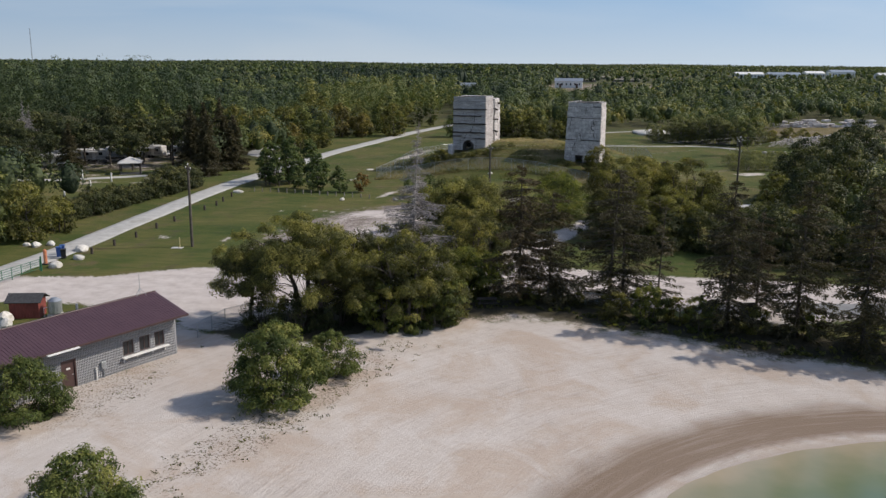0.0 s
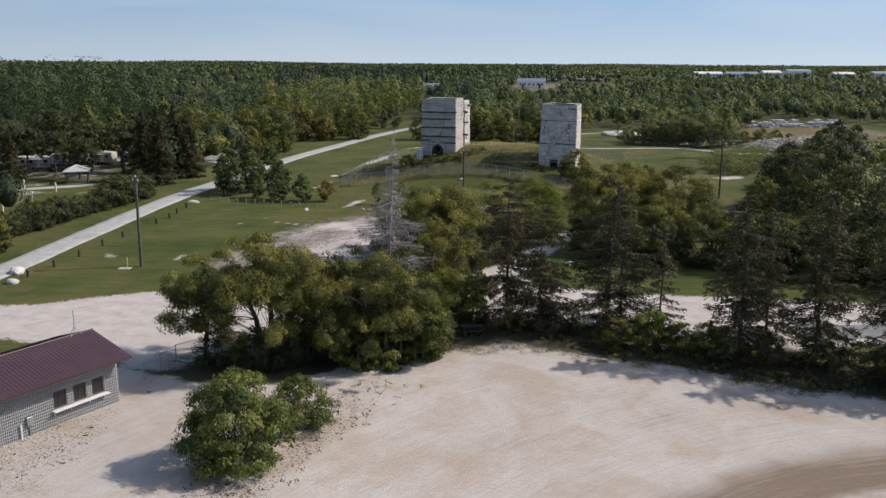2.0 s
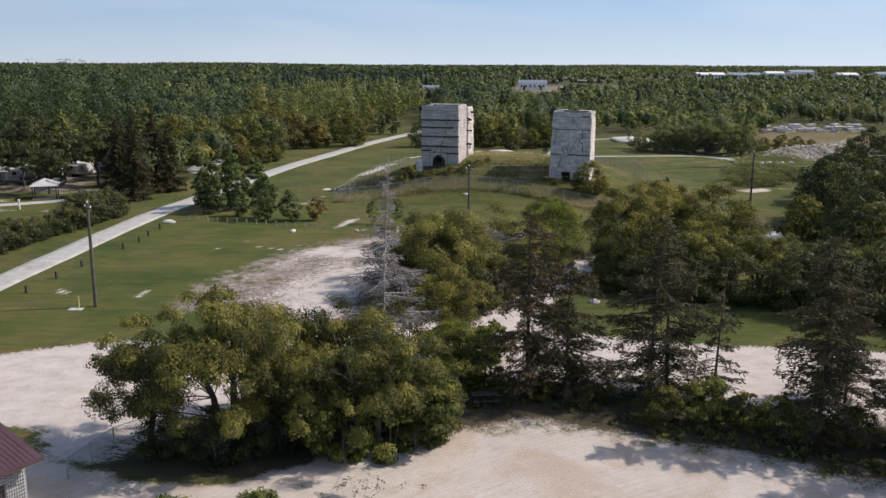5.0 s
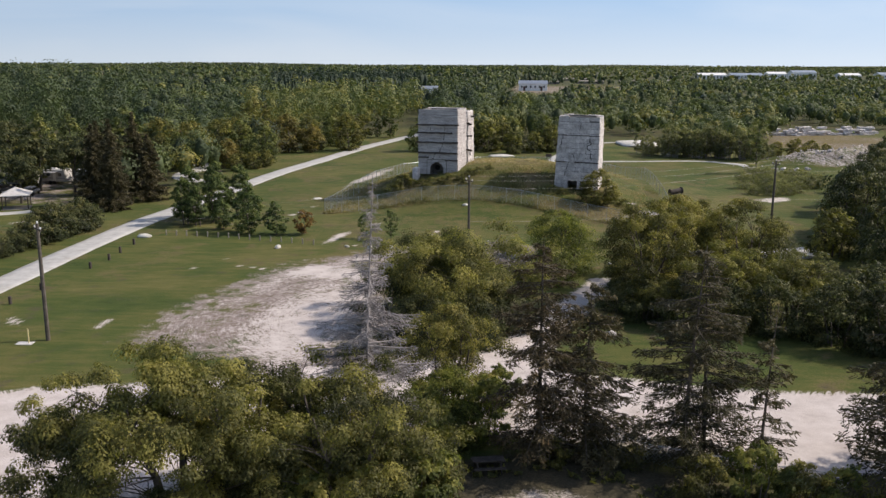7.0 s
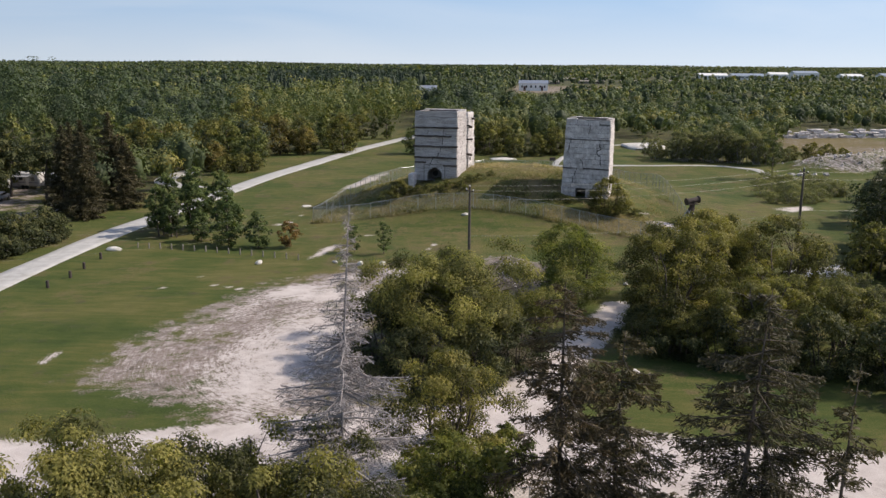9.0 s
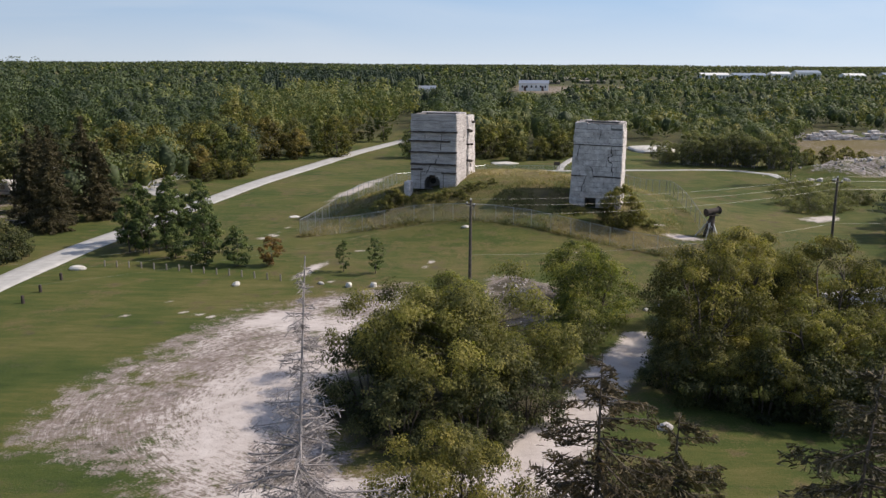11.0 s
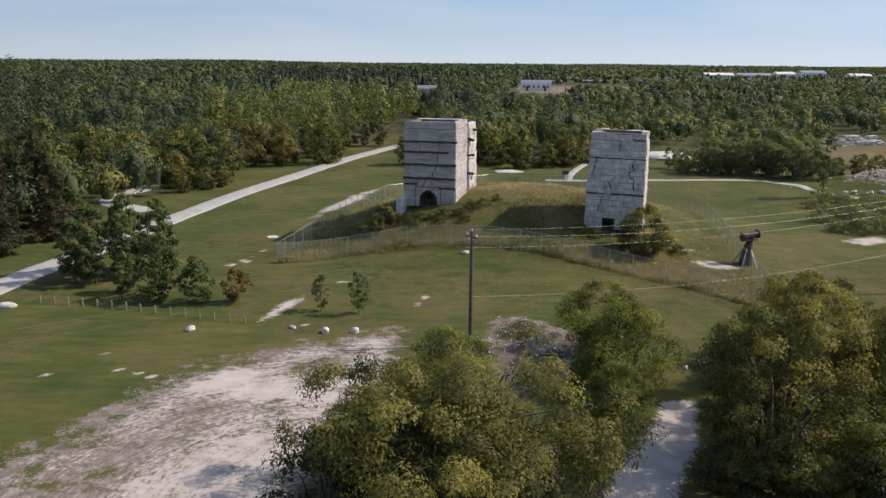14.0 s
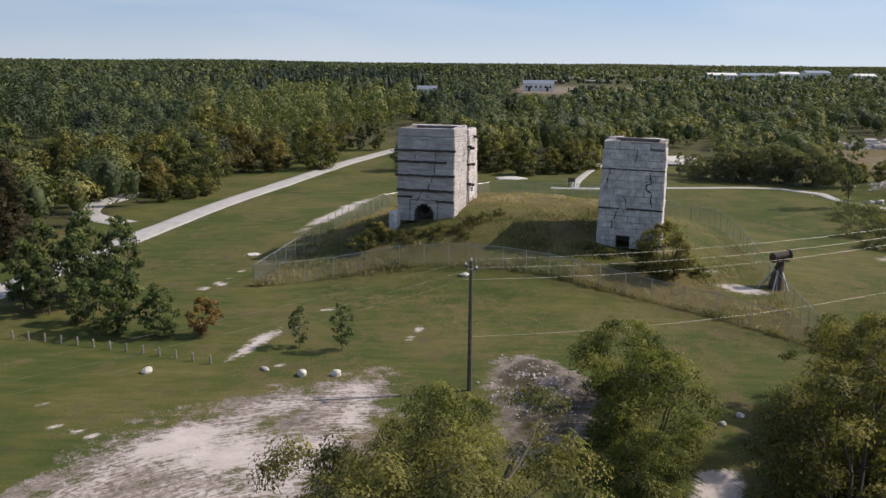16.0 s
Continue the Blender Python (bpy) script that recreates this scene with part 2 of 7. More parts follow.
M_GROUND = ground_material()
M_ROAD = mottled("crushed_stone", (0.34, 0.33, 0.315), (0.48, 0.47, 0.45), 0.8, 0.95, grime=(0.27, 0.255, 0.22), fine=14)
M_ASPHALT = mottled("worn_asphalt", (0.16, 0.16, 0.165), (0.24, 0.24, 0.24), 0.8, 0.9, fine=14)
M_STONE = mottled("weathered_limestone", (0.4, 0.36, 0.34), (0.7, 0.655, 0.63), 1.5, 0.92, bump_s=0.85, vary=0.12, grime=(0.24, 0.215, 0.2), fine=6, bdist=0.1)
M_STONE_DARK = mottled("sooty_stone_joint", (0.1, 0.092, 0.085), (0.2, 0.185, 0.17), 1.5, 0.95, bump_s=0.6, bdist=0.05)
M_CONCRETE = mottled("pale_concrete", (0.46, 0.44, 0.42), (0.6, 0.58, 0.56), 1.3, 0.9, grime=(0.3, 0.28, 0.26), fine=12)
M_BOULDER = mottled("white_boulder", (0.5, 0.475, 0.43), (0.7, 0.67, 0.62), 2.0, 0.9, bump_s=0.6, vary=0.1, grime=(0.3, 0.27, 0.22), fine=8, bdist=0.05)
M_TIMBER = mottled("dark_old_timber", (0.035, 0.028, 0.024), (0.09, 0.07, 0.058), 2.5, 0.9, fine=20)
M_POLE = mottled("treated_pole", (0.06, 0.05, 0.04), (0.13, 0.11, 0.09), 3.0, 0.9, fine=20)
M_POST = mottled("grey_post", (0.16, 0.14, 0.115), (0.3, 0.27, 0.23), 3.0, 0.9, fine=20)
M_STEEL = mottled("galvanised_steel", (0.36, 0.38, 0.4), (0.5, 0.52, 0.54), 6.0, 0.45, 0.8, 0.1)
M_CABLE = mottled("bare_cable", (0.24, 0.24, 0.225), (0.34, 0.34, 0.32), 3.0, 0.5, 0.5, 0.0)
M_BARK = mottled("bark", (0.05, 0.042, 0.034), (0.12, 0.1, 0.082), 4.0, 0.95, bump_s=0.6, fine=18, bdist=0.04)
M_DEADWOOD = mottled("bleached_dead_wood", (0.19, 0.17, 0.165), (0.36, 0.33, 0.32), 3.0, 0.95, fine=18)
M_ROOF = mottled("maroon_metal_roof", (0.082, 0.044, 0.054), (0.115, 0.064, 0.076), 0.7, 0.42, 0.25, 0.05, vary=0.05)
M_SPLIT = split_block_material()
M_BLOCK = mottled("grey_split_block", (0.23, 0.232, 0.24), (0.34, 0.34, 0.345), 2.2, 0.95, bump_s=0.5, vary=0.1, fine=22)
M_WHITE = mottled("white_paint", (0.7, 0.69, 0.67), (0.82, 0.81, 0.79), 2.0, 0.6, grime=(0.5, 0.48, 0.45))
M_DOOR = mottled("brown_door_paint", (0.05, 0.028, 0.026), (0.085, 0.045, 0.04), 1.5, 0.5)
M_DARK = mottled("dark_void", (0.012, 0.012, 0.013), (0.03, 0.029, 0.028), 2.0, 0.9)
M_RED = mottled("red_brown_siding", (0.16, 0.035, 0.028), (0.24, 0.055, 0.042), 2.0, 0.7)
M_BLUE = mottled("blue_plastic", (0.02, 0.07, 0.24), (0.035, 0.1, 0.32), 3.0, 0.45)
M_GREEN = mottled("green_gate_paint", (0.015, 0.1, 0.055), (0.03, 0.16, 0.085), 3.0, 0.5)
M_ORANGE = mottled("faded_orange_plastic", (0.5, 0.16, 0.07), (0.62, 0.26, 0.14), 3.0, 0.5)
M_PALE_YELLOW = mottled("faded_yellow_plastic", (0.52, 0.42, 0.2), (0.62, 0.52, 0.28), 3.0, 0.5)
M_BLACKTOP = mottled("black_shingle", (0.03, 0.03, 0.033), (0.06, 0.06, 0.064), 4.0, 0.85)
M_LEAF = leaf_material("elm_leaf", (0.048, 0.06, 0.019), (0.115, 0.138, 0.034), (0.25, 0.262, 0.06), (0.305, 0.278, 0.076), 1.02, 0.5, 0.06)
M_LEAF_OLIVE = leaf_material("olive_leaf", (0.051, 0.056, 0.021), (0.125, 0.127, 0.035), (0.267, 0.252, 0.063), (0.367, 0.327, 0.087), 1.06, 0.43, 0.05)
M_LEAF_GOLD = leaf_material("willow_leaf", (0.049, 0.052, 0.018), (0.129, 0.126, 0.033), (0.280, 0.251, 0.061), (0.382, 0.319, 0.086), 1.06, 0.43, 0.05)
M_LEAF_BRIGHT = leaf_material("lilac_leaf", (0.036, 0.053, 0.015), (0.083, 0.112, 0.027), (0.168, 0.192, 0.047), (0.289, 0.286, 0.078), 1.0, 0.34, 0.08)
M_HEDGE = leaf_material("hedge_leaf", (0.024, 0.032, 0.013), (0.052, 0.064, 0.022), (0.106, 0.113, 0.037), (0.180, 0.167, 0.052), 1.05, 0.3, 0.06)
M_LEAF_GREEN = leaf_material("sapling_leaf", (0.036, 0.055, 0.019), (0.08, 0.115, 0.034), (0.165, 0.208, 0.058), (0.234, 0.240, 0.074), 1.06, 0.38, 0.05)
M_LEAF_RUST = leaf_material("autumn_leaf", (0.08, 0.05, 0.016), (0.185, 0.108, 0.028), (0.28, 0.175, 0.042), (0.34, 0.21, 0.05), 0.9)
M_LEAF_OCHRE = leaf_material("ochre_leaf", (0.059, 0.053, 0.020), (0.147, 0.125, 0.037), (0.273, 0.225, 0.062), (0.364, 0.287, 0.077), 1.04, 0.4, 0.05)
M_NEEDLE = leaf_material("spruce_needle", (0.034, 0.033, 0.017), (0.072, 0.067, 0.031), (0.128, 0.108, 0.047), (0.202, 0.141, 0.067), 0.95, 0.2)
M_NEEDLE_RUST = leaf_material("rusty_needle", (0.038, 0.033, 0.018), (0.083, 0.067, 0.032), (0.143, 0.104, 0.048), (0.211, 0.131, 0.066), 0.95, 0.2)
M_WOODS = leaf_material("woodland_leaf", (0.034, 0.05, 0.025), (0.082, 0.107, 0.038), (0.158, 0.178, 0.052), (0.29, 0.25, 0.062), 0.97, 0.24, 0.02)
M_EDGE = leaf_material("woodside_leaf", (0.045, 0.06, 0.02), (0.105, 0.128, 0.038), (0.205, 0.222, 0.06), (0.3, 0.28, 0.08), 1.02, 0.36, 0.05)
M_SCRUB = leaf_material("grey_willow_leaf", (0.075, 0.083, 0.04), (0.155, 0.163, 0.072), (0.26, 0.26, 0.115), (0.34, 0.31, 0.12), 1.02, 0.45, 0.1)
M_STRAW = leaf_material("tall_dry_grass", (0.09, 0.105, 0.034), (0.215, 0.198, 0.08), (0.37, 0.3, 0.155), (0.49, 0.4, 0.25), 0.95, 0.4)


def water_material():
    m, nt, b = nodes_of("lake_water")
    p = place_of(nt)
    sep = nt.nodes.new("ShaderNodeSeparateXYZ")
    link(nt, p, sep.inputs[0])
    dx, dy = maths(nt, "SUBTRACT", sep.outputs[0], 34.0), maths(nt, "SUBTRACT", sep.outputs[1], 30.0)
    dist = maths(nt, "SQRT", maths(nt, "ADD", maths(nt, "MULTIPLY", dx, dx), maths(nt, "MULTIPLY", dy, dy)))
    n = noise_node(nt, 0.25, 4, 0.55, p)
    deep = maths(nt, "MULTIPLY_ADD", maths(nt, "SUBTRACT", 29.0, dist), 0.11, maths(nt, "MULTIPLY_ADD", n.outputs[0], 0.5, -0.25), clamp=True)
    col = ramp(nt, deep, ((0.0, (0.36, 0.3, 0.21)), (0.25, (0.25, 0.235, 0.15)), (0.6, (0.15, 0.18, 0.1)), (1.0, (0.1, 0.16, 0.11))))
    link(nt, col, b.inputs["Base Color"])
    b.inputs["Roughness"].default_value = 0.12
    b.inputs["IOR"].default_value = 1.33
    bump(nt, b, noise_node(nt, 2.5, 3, 0.5, p).outputs[0], 0.12, 0.03)
    return m


M_WATER = water_material()


def pane_material():
    m, nt, b = nodes_of("window_glass")
    b.inputs["Base Color"].default_value = (0.02, 0.022, 0.025, 1)
    b.inputs["Roughness"].default_value = 0.08
    return m


M_GLASS = pane_material()


# ---- mesh helpers ----
def link_mesh(name, bm, material):
    me = bpy.data.meshes.new(name)
    bm.to_mesh(me)
    bm.free()
    me.materials.append(material)
    return me


def part(name, bm, material, parent=None, label=""):
    ob = new(name, link_mesh(name, bm, material))
    ob.parent = parent
    return tagged(ob, label)


def thing(name, label, category, m=None, group="", kind=""):
    ob = new(name)
    ob.empty_display_size = 0.3
    if m is not None:
        ob.matrix_world = m
    return tagged(ob, label, category, group, kind)


def solid(name, bm, material, label, category, m=None, group="", kind=""):
    ob = new(name, link_mesh(name, bm, material))
    if m is not None:
        ob.matrix_world = m
    return tagged(ob, label, category, group, kind)


def box(bm, x0, x1, y0, y1, z0, z1, m=None, bevel=0.0):
    vs = [bm.verts.new((x, y, z)) for z in (z0, z1) for y in (y0, y1) for x in (x0, x1)]
    fs = [bm.faces.new([vs[i] for i in q]) for q in ((0, 2, 3, 1), (4, 5, 7, 6), (0, 1, 5, 4), (2, 6, 7, 3), (0, 4, 6, 2), (1, 3, 7, 5))]
    if bevel:
        es = list({e for f in fs for e in f.edges})
        out = bmesh.ops.bevel(bm, geom=es, offset=bevel, segments=1, affect="EDGES")
        vs = list({v for f in out["faces"] for v in f.verts})
    if m is not None:
        bmesh.ops.transform(bm, matrix=m, verts=vs)
    return vs


def boxes(*dims, bevel=0.0):
    bm = bmesh.new()
    for d in dims:
        box(bm, *d, bevel=bevel)
    return bm


def tube_bm(bm, pts, radii, sides=8, cap=True):
    rings, up = [], Vector((0, 0, 1))
    pts = [Vector(p) for p in pts]
    for i, p in enumerate(pts):
        d = (pts[min(i + 1, len(pts) - 1)] - pts[max(i - 1, 0)]).normalized()
        a = d.cross(up if abs(d.z) < 0.9 else Vector((1, 0, 0))).normalized()
        c = d.cross(a)
        rings.append([bm.verts.new(p + (a * math.cos(2 * math.pi * k / sides) + c * math.sin(2 * math.pi * k / sides)) * radii[i]) for k in range(sides)])
    for r, s in zip(rings, rings[1:]):
        for k in range(sides):
            bm.faces.new((r[k], r[(k + 1) % sides], s[(k + 1) % sides], s[k]))
    if cap:
        bm.faces.new(rings[0][::-1]), bm.faces.new(rings[-1])
    return bm


def tube(pts, radii, sides=8):
    bm = bmesh.new()
    tube_bm(bm, pts, radii, sides)
    bmesh.ops.recalc_face_normals(bm, faces=bm.faces)
    return bm


def np_mesh(name, v, quads, material, tint=None, smooth=False):
    """A mesh from arrays of vertices and of faces that all have as many corners."""
    me = bpy.data.meshes.new(name)
    v, quads = np.asarray(v, np.float32), np.asarray(quads, np.int32)
    me.vertices.add(len(v))
    me.vertices.foreach_set("co", v.ravel())
    me.loops.add(quads.size)
    me.loops.foreach_set("vertex_index", quads.ravel())
    me.polygons.add(len(quads))
    me.polygons.foreach_set("loop_start", np.arange(len(quads), dtype=np.int32) * quads.shape[1])
    if smooth:
        me.polygons.foreach_set("use_smooth", np.ones(len(quads), bool))
    for key, values in (tint or {}).items():
        me.attributes.new(key, "FLOAT", "POINT").data.foreach_set("value", np.asarray(values, np.float32))
    me.update(calc_edges=True)
    me.materials.append(material)
    return me


# ---- the lie of the land ----
def lattice(ix, iy, seed):
    h = np.sin(ix * 127.1 + iy * 311.7 + seed * 74.7) * 43758.5453
    return h - np.floor(h)


def rough2(x, y, seed=0, octaves=4):
    x, y = np.asarray(x, float), np.asarray(y, float)
    total, amp, norm = 0.0, 1.0, 0.0
    for o in range(octaves):
        ix, iy = np.floor(x), np.floor(y)
        fx, fy = x - ix, y - iy
        fx, fy = fx * fx * (3 - 2 * fx), fy * fy * (3 - 2 * fy)
        s = seed + 13 * o
        n = (lattice(ix, iy, s) * (1 - fx) + lattice(ix + 1, iy, s) * fx) * (1 - fy) + (lattice(ix, iy + 1, s) * (1 - fx) + lattice(ix + 1, iy + 1, s) * fx) * fy
        total, norm = total + n * amp, norm + amp
        x, y, amp = x * 2.03 + 5.1, y * 2.03 + 1.7, amp * 0.5
    return total / norm


def step(a, b, v):
    t = np.clip((v - a) / (b - a), 0, 1)
    return t * t * (3 - 2 * t)


WATER_Z = -1.8


def shore(x, y):
    return np.minimum(np.hypot(x - 34, y - 30) - 28.5, np.hypot(x - 70, y) - 60)


def lie(x, y):
    """Height of the ground."""
    x, y = np.asarray(x, float), np.asarray(y, float)
    r = ((x - 7) / np.where(x < 7, 19.5, 28)) ** 2 + ((y - 192) / 20.5) ** 2
    z = 5.9 * np.exp(-r ** 1.5)
    z = z + 0.5 * (rough2(x / 4, y / 4, 3) - 0.5) * np.exp(-r ** 2)
    d = shore(x, y)
    z = z + np.where(d > 0, WATER_Z * np.clip(1 - d / 30, 0, 1) ** 1.1, np.maximum(WATER_Z + 0.09 * d, -4.0))
    z = z + 0.16 * (rough2(x / 9, y / 9, 7) - 0.5)
    q = np.exp(-(((x - 6) / 5) ** 2 + ((y - 141) / 8) ** 2) ** 2)        # low heap of broken stone
    z = z + q * (0.35 + 0.7 * (rough2(x / 1.6, y / 1.6, 9) - 0.5))
    k = np.exp(-(((x - 92) / 26) ** 2 + ((y - 258) / 22) ** 2) ** 2)      # quarry spoil
    z = z + k * (0.3 + 3.0 * np.maximum(rough2(x / 14, y / 9, 21) - 0.42, 0))
    k = np.exp(-(((x - 91) / 17) ** 2 + ((y - 240.5) / 5.5) ** 2) ** 1.6)
    z = z + k * (3.4 + 3.0 * (rough2(x / 5, y / 5, 23) - 0.5) + 1.4 * (rough2(x / 1.8, y / 1.8, 25) - 0.5))
    far = step(2200, 4200, np.hypot(x, y))
    return z + far * 26 * np.maximum(rough2(x / 900, y / 900, 31, 3) - 0.45, 0)


def lie1(x, y):
    return float(lie(x, y))


def inside(poly, x, y):
    """Signed distance to a polygon, positive inside."""
    x, y = np.asarray(x, float), np.asarray(y, float)
    best, odd = np.full(x.shape, 1e9), np.zeros(x.shape, bool)
    for (ax, ay), (bx, by) in zip(poly, poly[1:] + poly[:1]):
        ex, ey = bx - ax, by - ay
        t = np.clip(((x - ax) * ex + (y - ay) * ey) / (ex * ex + ey * ey), 0, 1)
        best = np.minimum(best, np.hypot(x - ax - t * ex, y - ay - t * ey))
        cross = ((ay > y) != (by > y)) & (x < ex * (y - ay) / (ey if ey else 1e-9) + ax)
        odd ^= cross
    return np.where(odd, best, -best)


LOT = [(-58, 80), (-51, 90), (-47, 89.6), (-43, 89.5), (-39, 90.3), (-35, 93), (-31, 94.8), (-24, 96), (-17, 98), (-8, 101), (0, 101.8), (7, 104.5), (9, 99), (20, 95.8), (28, 95), (45, 93), (75, 91), (75, 80), (40, 82), (30, 80), (18, 83), (9, 86.5), (0, 88), (-8, 86), (-17, 79), (-21, 73), (-25, 72), (-27, 76.8), (-36, 79.5), (-44, 80), (-48, 78)]
CHALK = [(-15, 96), (-18, 101.5), (-21.2, 103.5), (-27, 106.5), (-28.2, 112), (-26.6, 117), (-23.8, 123), (-21.6, 129.2), (-18.6, 135.2), (-13.5, 139), (-6.5, 144.5), (-4.4, 142), (-5.5, 134), (-7.6, 126), (-8.6, 116), (-8.4, 108), (-6, 100)]
TRACK = [(0, 101), (4.1, 107.2), (8.8, 116.5), (12.7, 124.7), (15, 129.4), (17, 129.6), (15.9, 123.7), (12.8, 117.1), (8.8, 107.4), (7.5, 103)]
HEAP = [(2.8, 140), (4, 148), (7.5, 148.4), (10.5, 141), (8, 133), (4.4, 130.5)]
BEACH = [(-200, -200), (-200, 30), (-60, 40), (-44, 62), (-30, 71.5), (-25, 73), (-20, 70), (-14, 69.6), (-9, 72.7), (-5.6, 77.9), (-1.6, 80), (3.8, 82.6), (9, 81), (12.9, 77.8), (17.8, 76.5), (23, 74.5), (29.6, 72.5), (35, 70), (50, 60), (90, 55), (200, -200)]
KILN_YARD = [(-21.5, 170.5), (-12, 173), (0, 172), (10, 170), (20, 165), (25, 160.5), (31.5, 151.5), (33, 163), (34, 180), (30, 205), (24, 226), (-10, 226), (-18, 190)]
OPEN = [(-62, -300), (-62, 150), (-57, 175), (-51, 200), (-48, 225), (-45, 262), (-38, 290), (-24, 322), (-14, 352), (-7, 352), (-12, 318), (-8, 268), (25, 276), (34, 296), (56, 304), (60, 270), (80, 266), (100, 300), (114, 345), (155, 350), (150, 228), (96, 216), (84, 204), (72, 190), (60, 178), (54, 168), (51, 152), (47, 130), (46, 104), (90, 98), (90, -300)]
CAMP = [(-112, 168), (-78, 138), (-62, 150), (-62, 185), (-70, 216), (-112, 216)]
FIELD = [(40, 690), (56, 960), (178, 960), (128, 690)]
TAN_FIELD = [(-700, 1480), (-590, 1480), (-640, 1760), (-750, 1760)]


def covers(x, y):
    w1, w2 = rough2(x / 5, y / 5, 41) - 0.5, rough2(x / 1.7, y / 1.7, 43, 3) - 0.5
    far = np.hypot(x, y - 80) > 420
    sand = step(-0.6, 0.6, inside(BEACH, x, y) + 1.6 * w1 + 0.9 * w2)
    lot = step(-0.7, 0.7, inside(LOT, x, y) + 1.4 * w1 + 0.8 * w2)
    patch_d = inside(CHALK, x, y)
    bare = np.maximum(np.exp(-(((x + 14.6 - (y - 112) * 0.12) / 5.0) ** 2 + ((y - 112) / 15) ** 2) ** 2), np.exp(-(((x + 13.0 + (y - 131) * 0.9) / 7.5) ** 2 + ((y - 131) / 3.6) ** 2) ** 2))
    bare = np.maximum(bare, 0.7 * np.exp(-(((x + 6.2) / 1.0) ** 2 + ((y - 138.5) / 5.0) ** 2) ** 2))
    w3 = rough2(np.hypot(x + 6, y - 114) / 1.0, np.arctan2(y - 114, x + 6) * 6, 45, 4) - 0.5      # turned up by wheels
    dirt = step(-3.5, 3.0, patch_d + 4.0 * w1 + 2.0 * w2 + 3.0 * w3) * np.clip(0.8 + 0.7 * w2 + 0.8 * w3, 0, 1)
    rim = np.exp(-((patch_d - 1.6) / 1.6) ** 2) * np.where(y > 118, 1, 0.3)
    chalk = step(-2.0, 2.0, patch_d - 1.0 + 4.5 * w1 + 2.6 * w2) * np.clip(0.04 + 0.8 * bare + 0.42 * rim + 0.25 * w1 + 0.6 * w3, 0, 1)
    track = step(-0.5, 0.5, inside(TRACK, x, y) + 0.8 * w1 + 0.5 * w2)
    heap = step(-1, 1, inside(HEAP, x, y) + 2 * w1 + 1.2 * w2) * 0.05
    spots = np.zeros_like(chalk)
    for cx, cy, ax, ay, turn in ((-16.9, 151.0, 0.6, 3.4, -14), (-24.8, 185.3, 0.7, 0.5, 0), (-28.5, 180.3, 0.35, 0.22, 20), (-25.2, 171.4, 0.4, 0.9, 40), (-26.2, 169.2, 0.5, 0.4, 0), (-24.6, 173.6, 0.3, 0.5, 10), (-12.1, 162, 0.4, 0.3, 0), (-3.3, 155.5, 0.16, 1.6, -12), (-18.9, 214, 1.3, 12.5, -13), (30.3, 170, 2.2, 1.0, -20), (28, 174.5, 0.8, 0.5, 0), (56, 187.5, 2.0, 4, -50), (-13.6, 146.6, 0.12, 0.5, -25), (-41.5, 111.5, 0.3, 1.6, 40), (-33, 111, 0.4, 2.0, 0), (-29.5, 138.5, 0.1, 1.6, 60), (-31, 133, 0.12, 1.0, 30), (-24.6, 133.6, 0.12, 2.2, 70), (-24.2, 177.2, 0.5, 0.3, 10)):
        c, s = math.cos(radians(turn)), math.sin(radians(turn))
        u, v = ((x - cx) * c + (y - cy) * s) / ax, (-(x - cx) * s + (y - cy) * c) / ay
        spots = np.maximum(spots, step(-0.5, 0.5, 1.0 - np.hypot(u, v) + 1.1 * w1 + 0.9 * w2))
    quarry = 0.4 * step(0.2, 0.7, np.exp(-(((x - 91) / 17) ** 2 + ((y - 240) / 6.5) ** 2) ** 3) + 0.7 * w1 + 0.5 * w2)
    pit = step(0.3, 0.7, np.exp(-(((x - 118) / 34) ** 2 + ((y - 295) / 50) ** 2) ** 3) + 1.2 * w1)
    chalk = np.maximum.reduce([lot, chalk, track, heap, spots * 0.9, quarry])
    camp = step(-1, 1, inside(CAMP, x, y)) * step(0.05, 0.2, w1) * 0.45
    chalk = np.maximum(chalk, camp)
    chalk = np.where(far, 0, chalk) * (1 - sand)
    yard = step(-1.2, 1.2, inside(KILN_YARD, x, y) + 2 * w1)
    fringe = np.exp(-(patch_d / 4.0) ** 2) * 0.75
    dry = np.clip(np.maximum.reduce([pit * 0.9, yard * np.clip(0.62 + 1.3 * w1 - 0.25 * step(186, 180, y) * step(14, 8, x) - 0.5 * step(23, 29, x) * step(164, 170, y), 0, 1), fringe * np.clip(0.6 + 1.5 * w1, 0, 1), 0.42 * step(0.02, 0.25, w1), 0.55 * step(0.0, 0.3, w2 + 0.6 * w1), 0.42 * step(0.05, 0.3, rough2(x / 14, y / 14, 47) - 0.5)]), 0, 1)
    dry = dry * (1 - 0.65 * step(-8, -16, x) * step(142, 128, y) * step(14, 5, np.abs(patch_d + 6)))
    dry = np.maximum(dry, 0.5 * step(138, 158, y) * step(-30, -8, x) * step(60, 44, x) * step(215, 190, y) * np.clip(0.7 + 1.2 * w1, 0, 1))
    dry = np.maximum(dry, np.where((inside(FIELD, x, y) > 0) | (inside(TAN_FIELD, x, y) > 0), 1.0, 0))
    woods = step(-1, 6, -inside(OPEN, x, y)) * (1 - step(-3, 3, inside(CAMP, x, y)))
    woods = woods * np.where((inside(FIELD, x, y) > 0) | (inside(TAN_FIELD, x, y) > 0), 0, 1) * np.where(y < 20, 0, 1) * 0.5
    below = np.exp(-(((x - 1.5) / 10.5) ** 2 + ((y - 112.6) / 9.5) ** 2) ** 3)
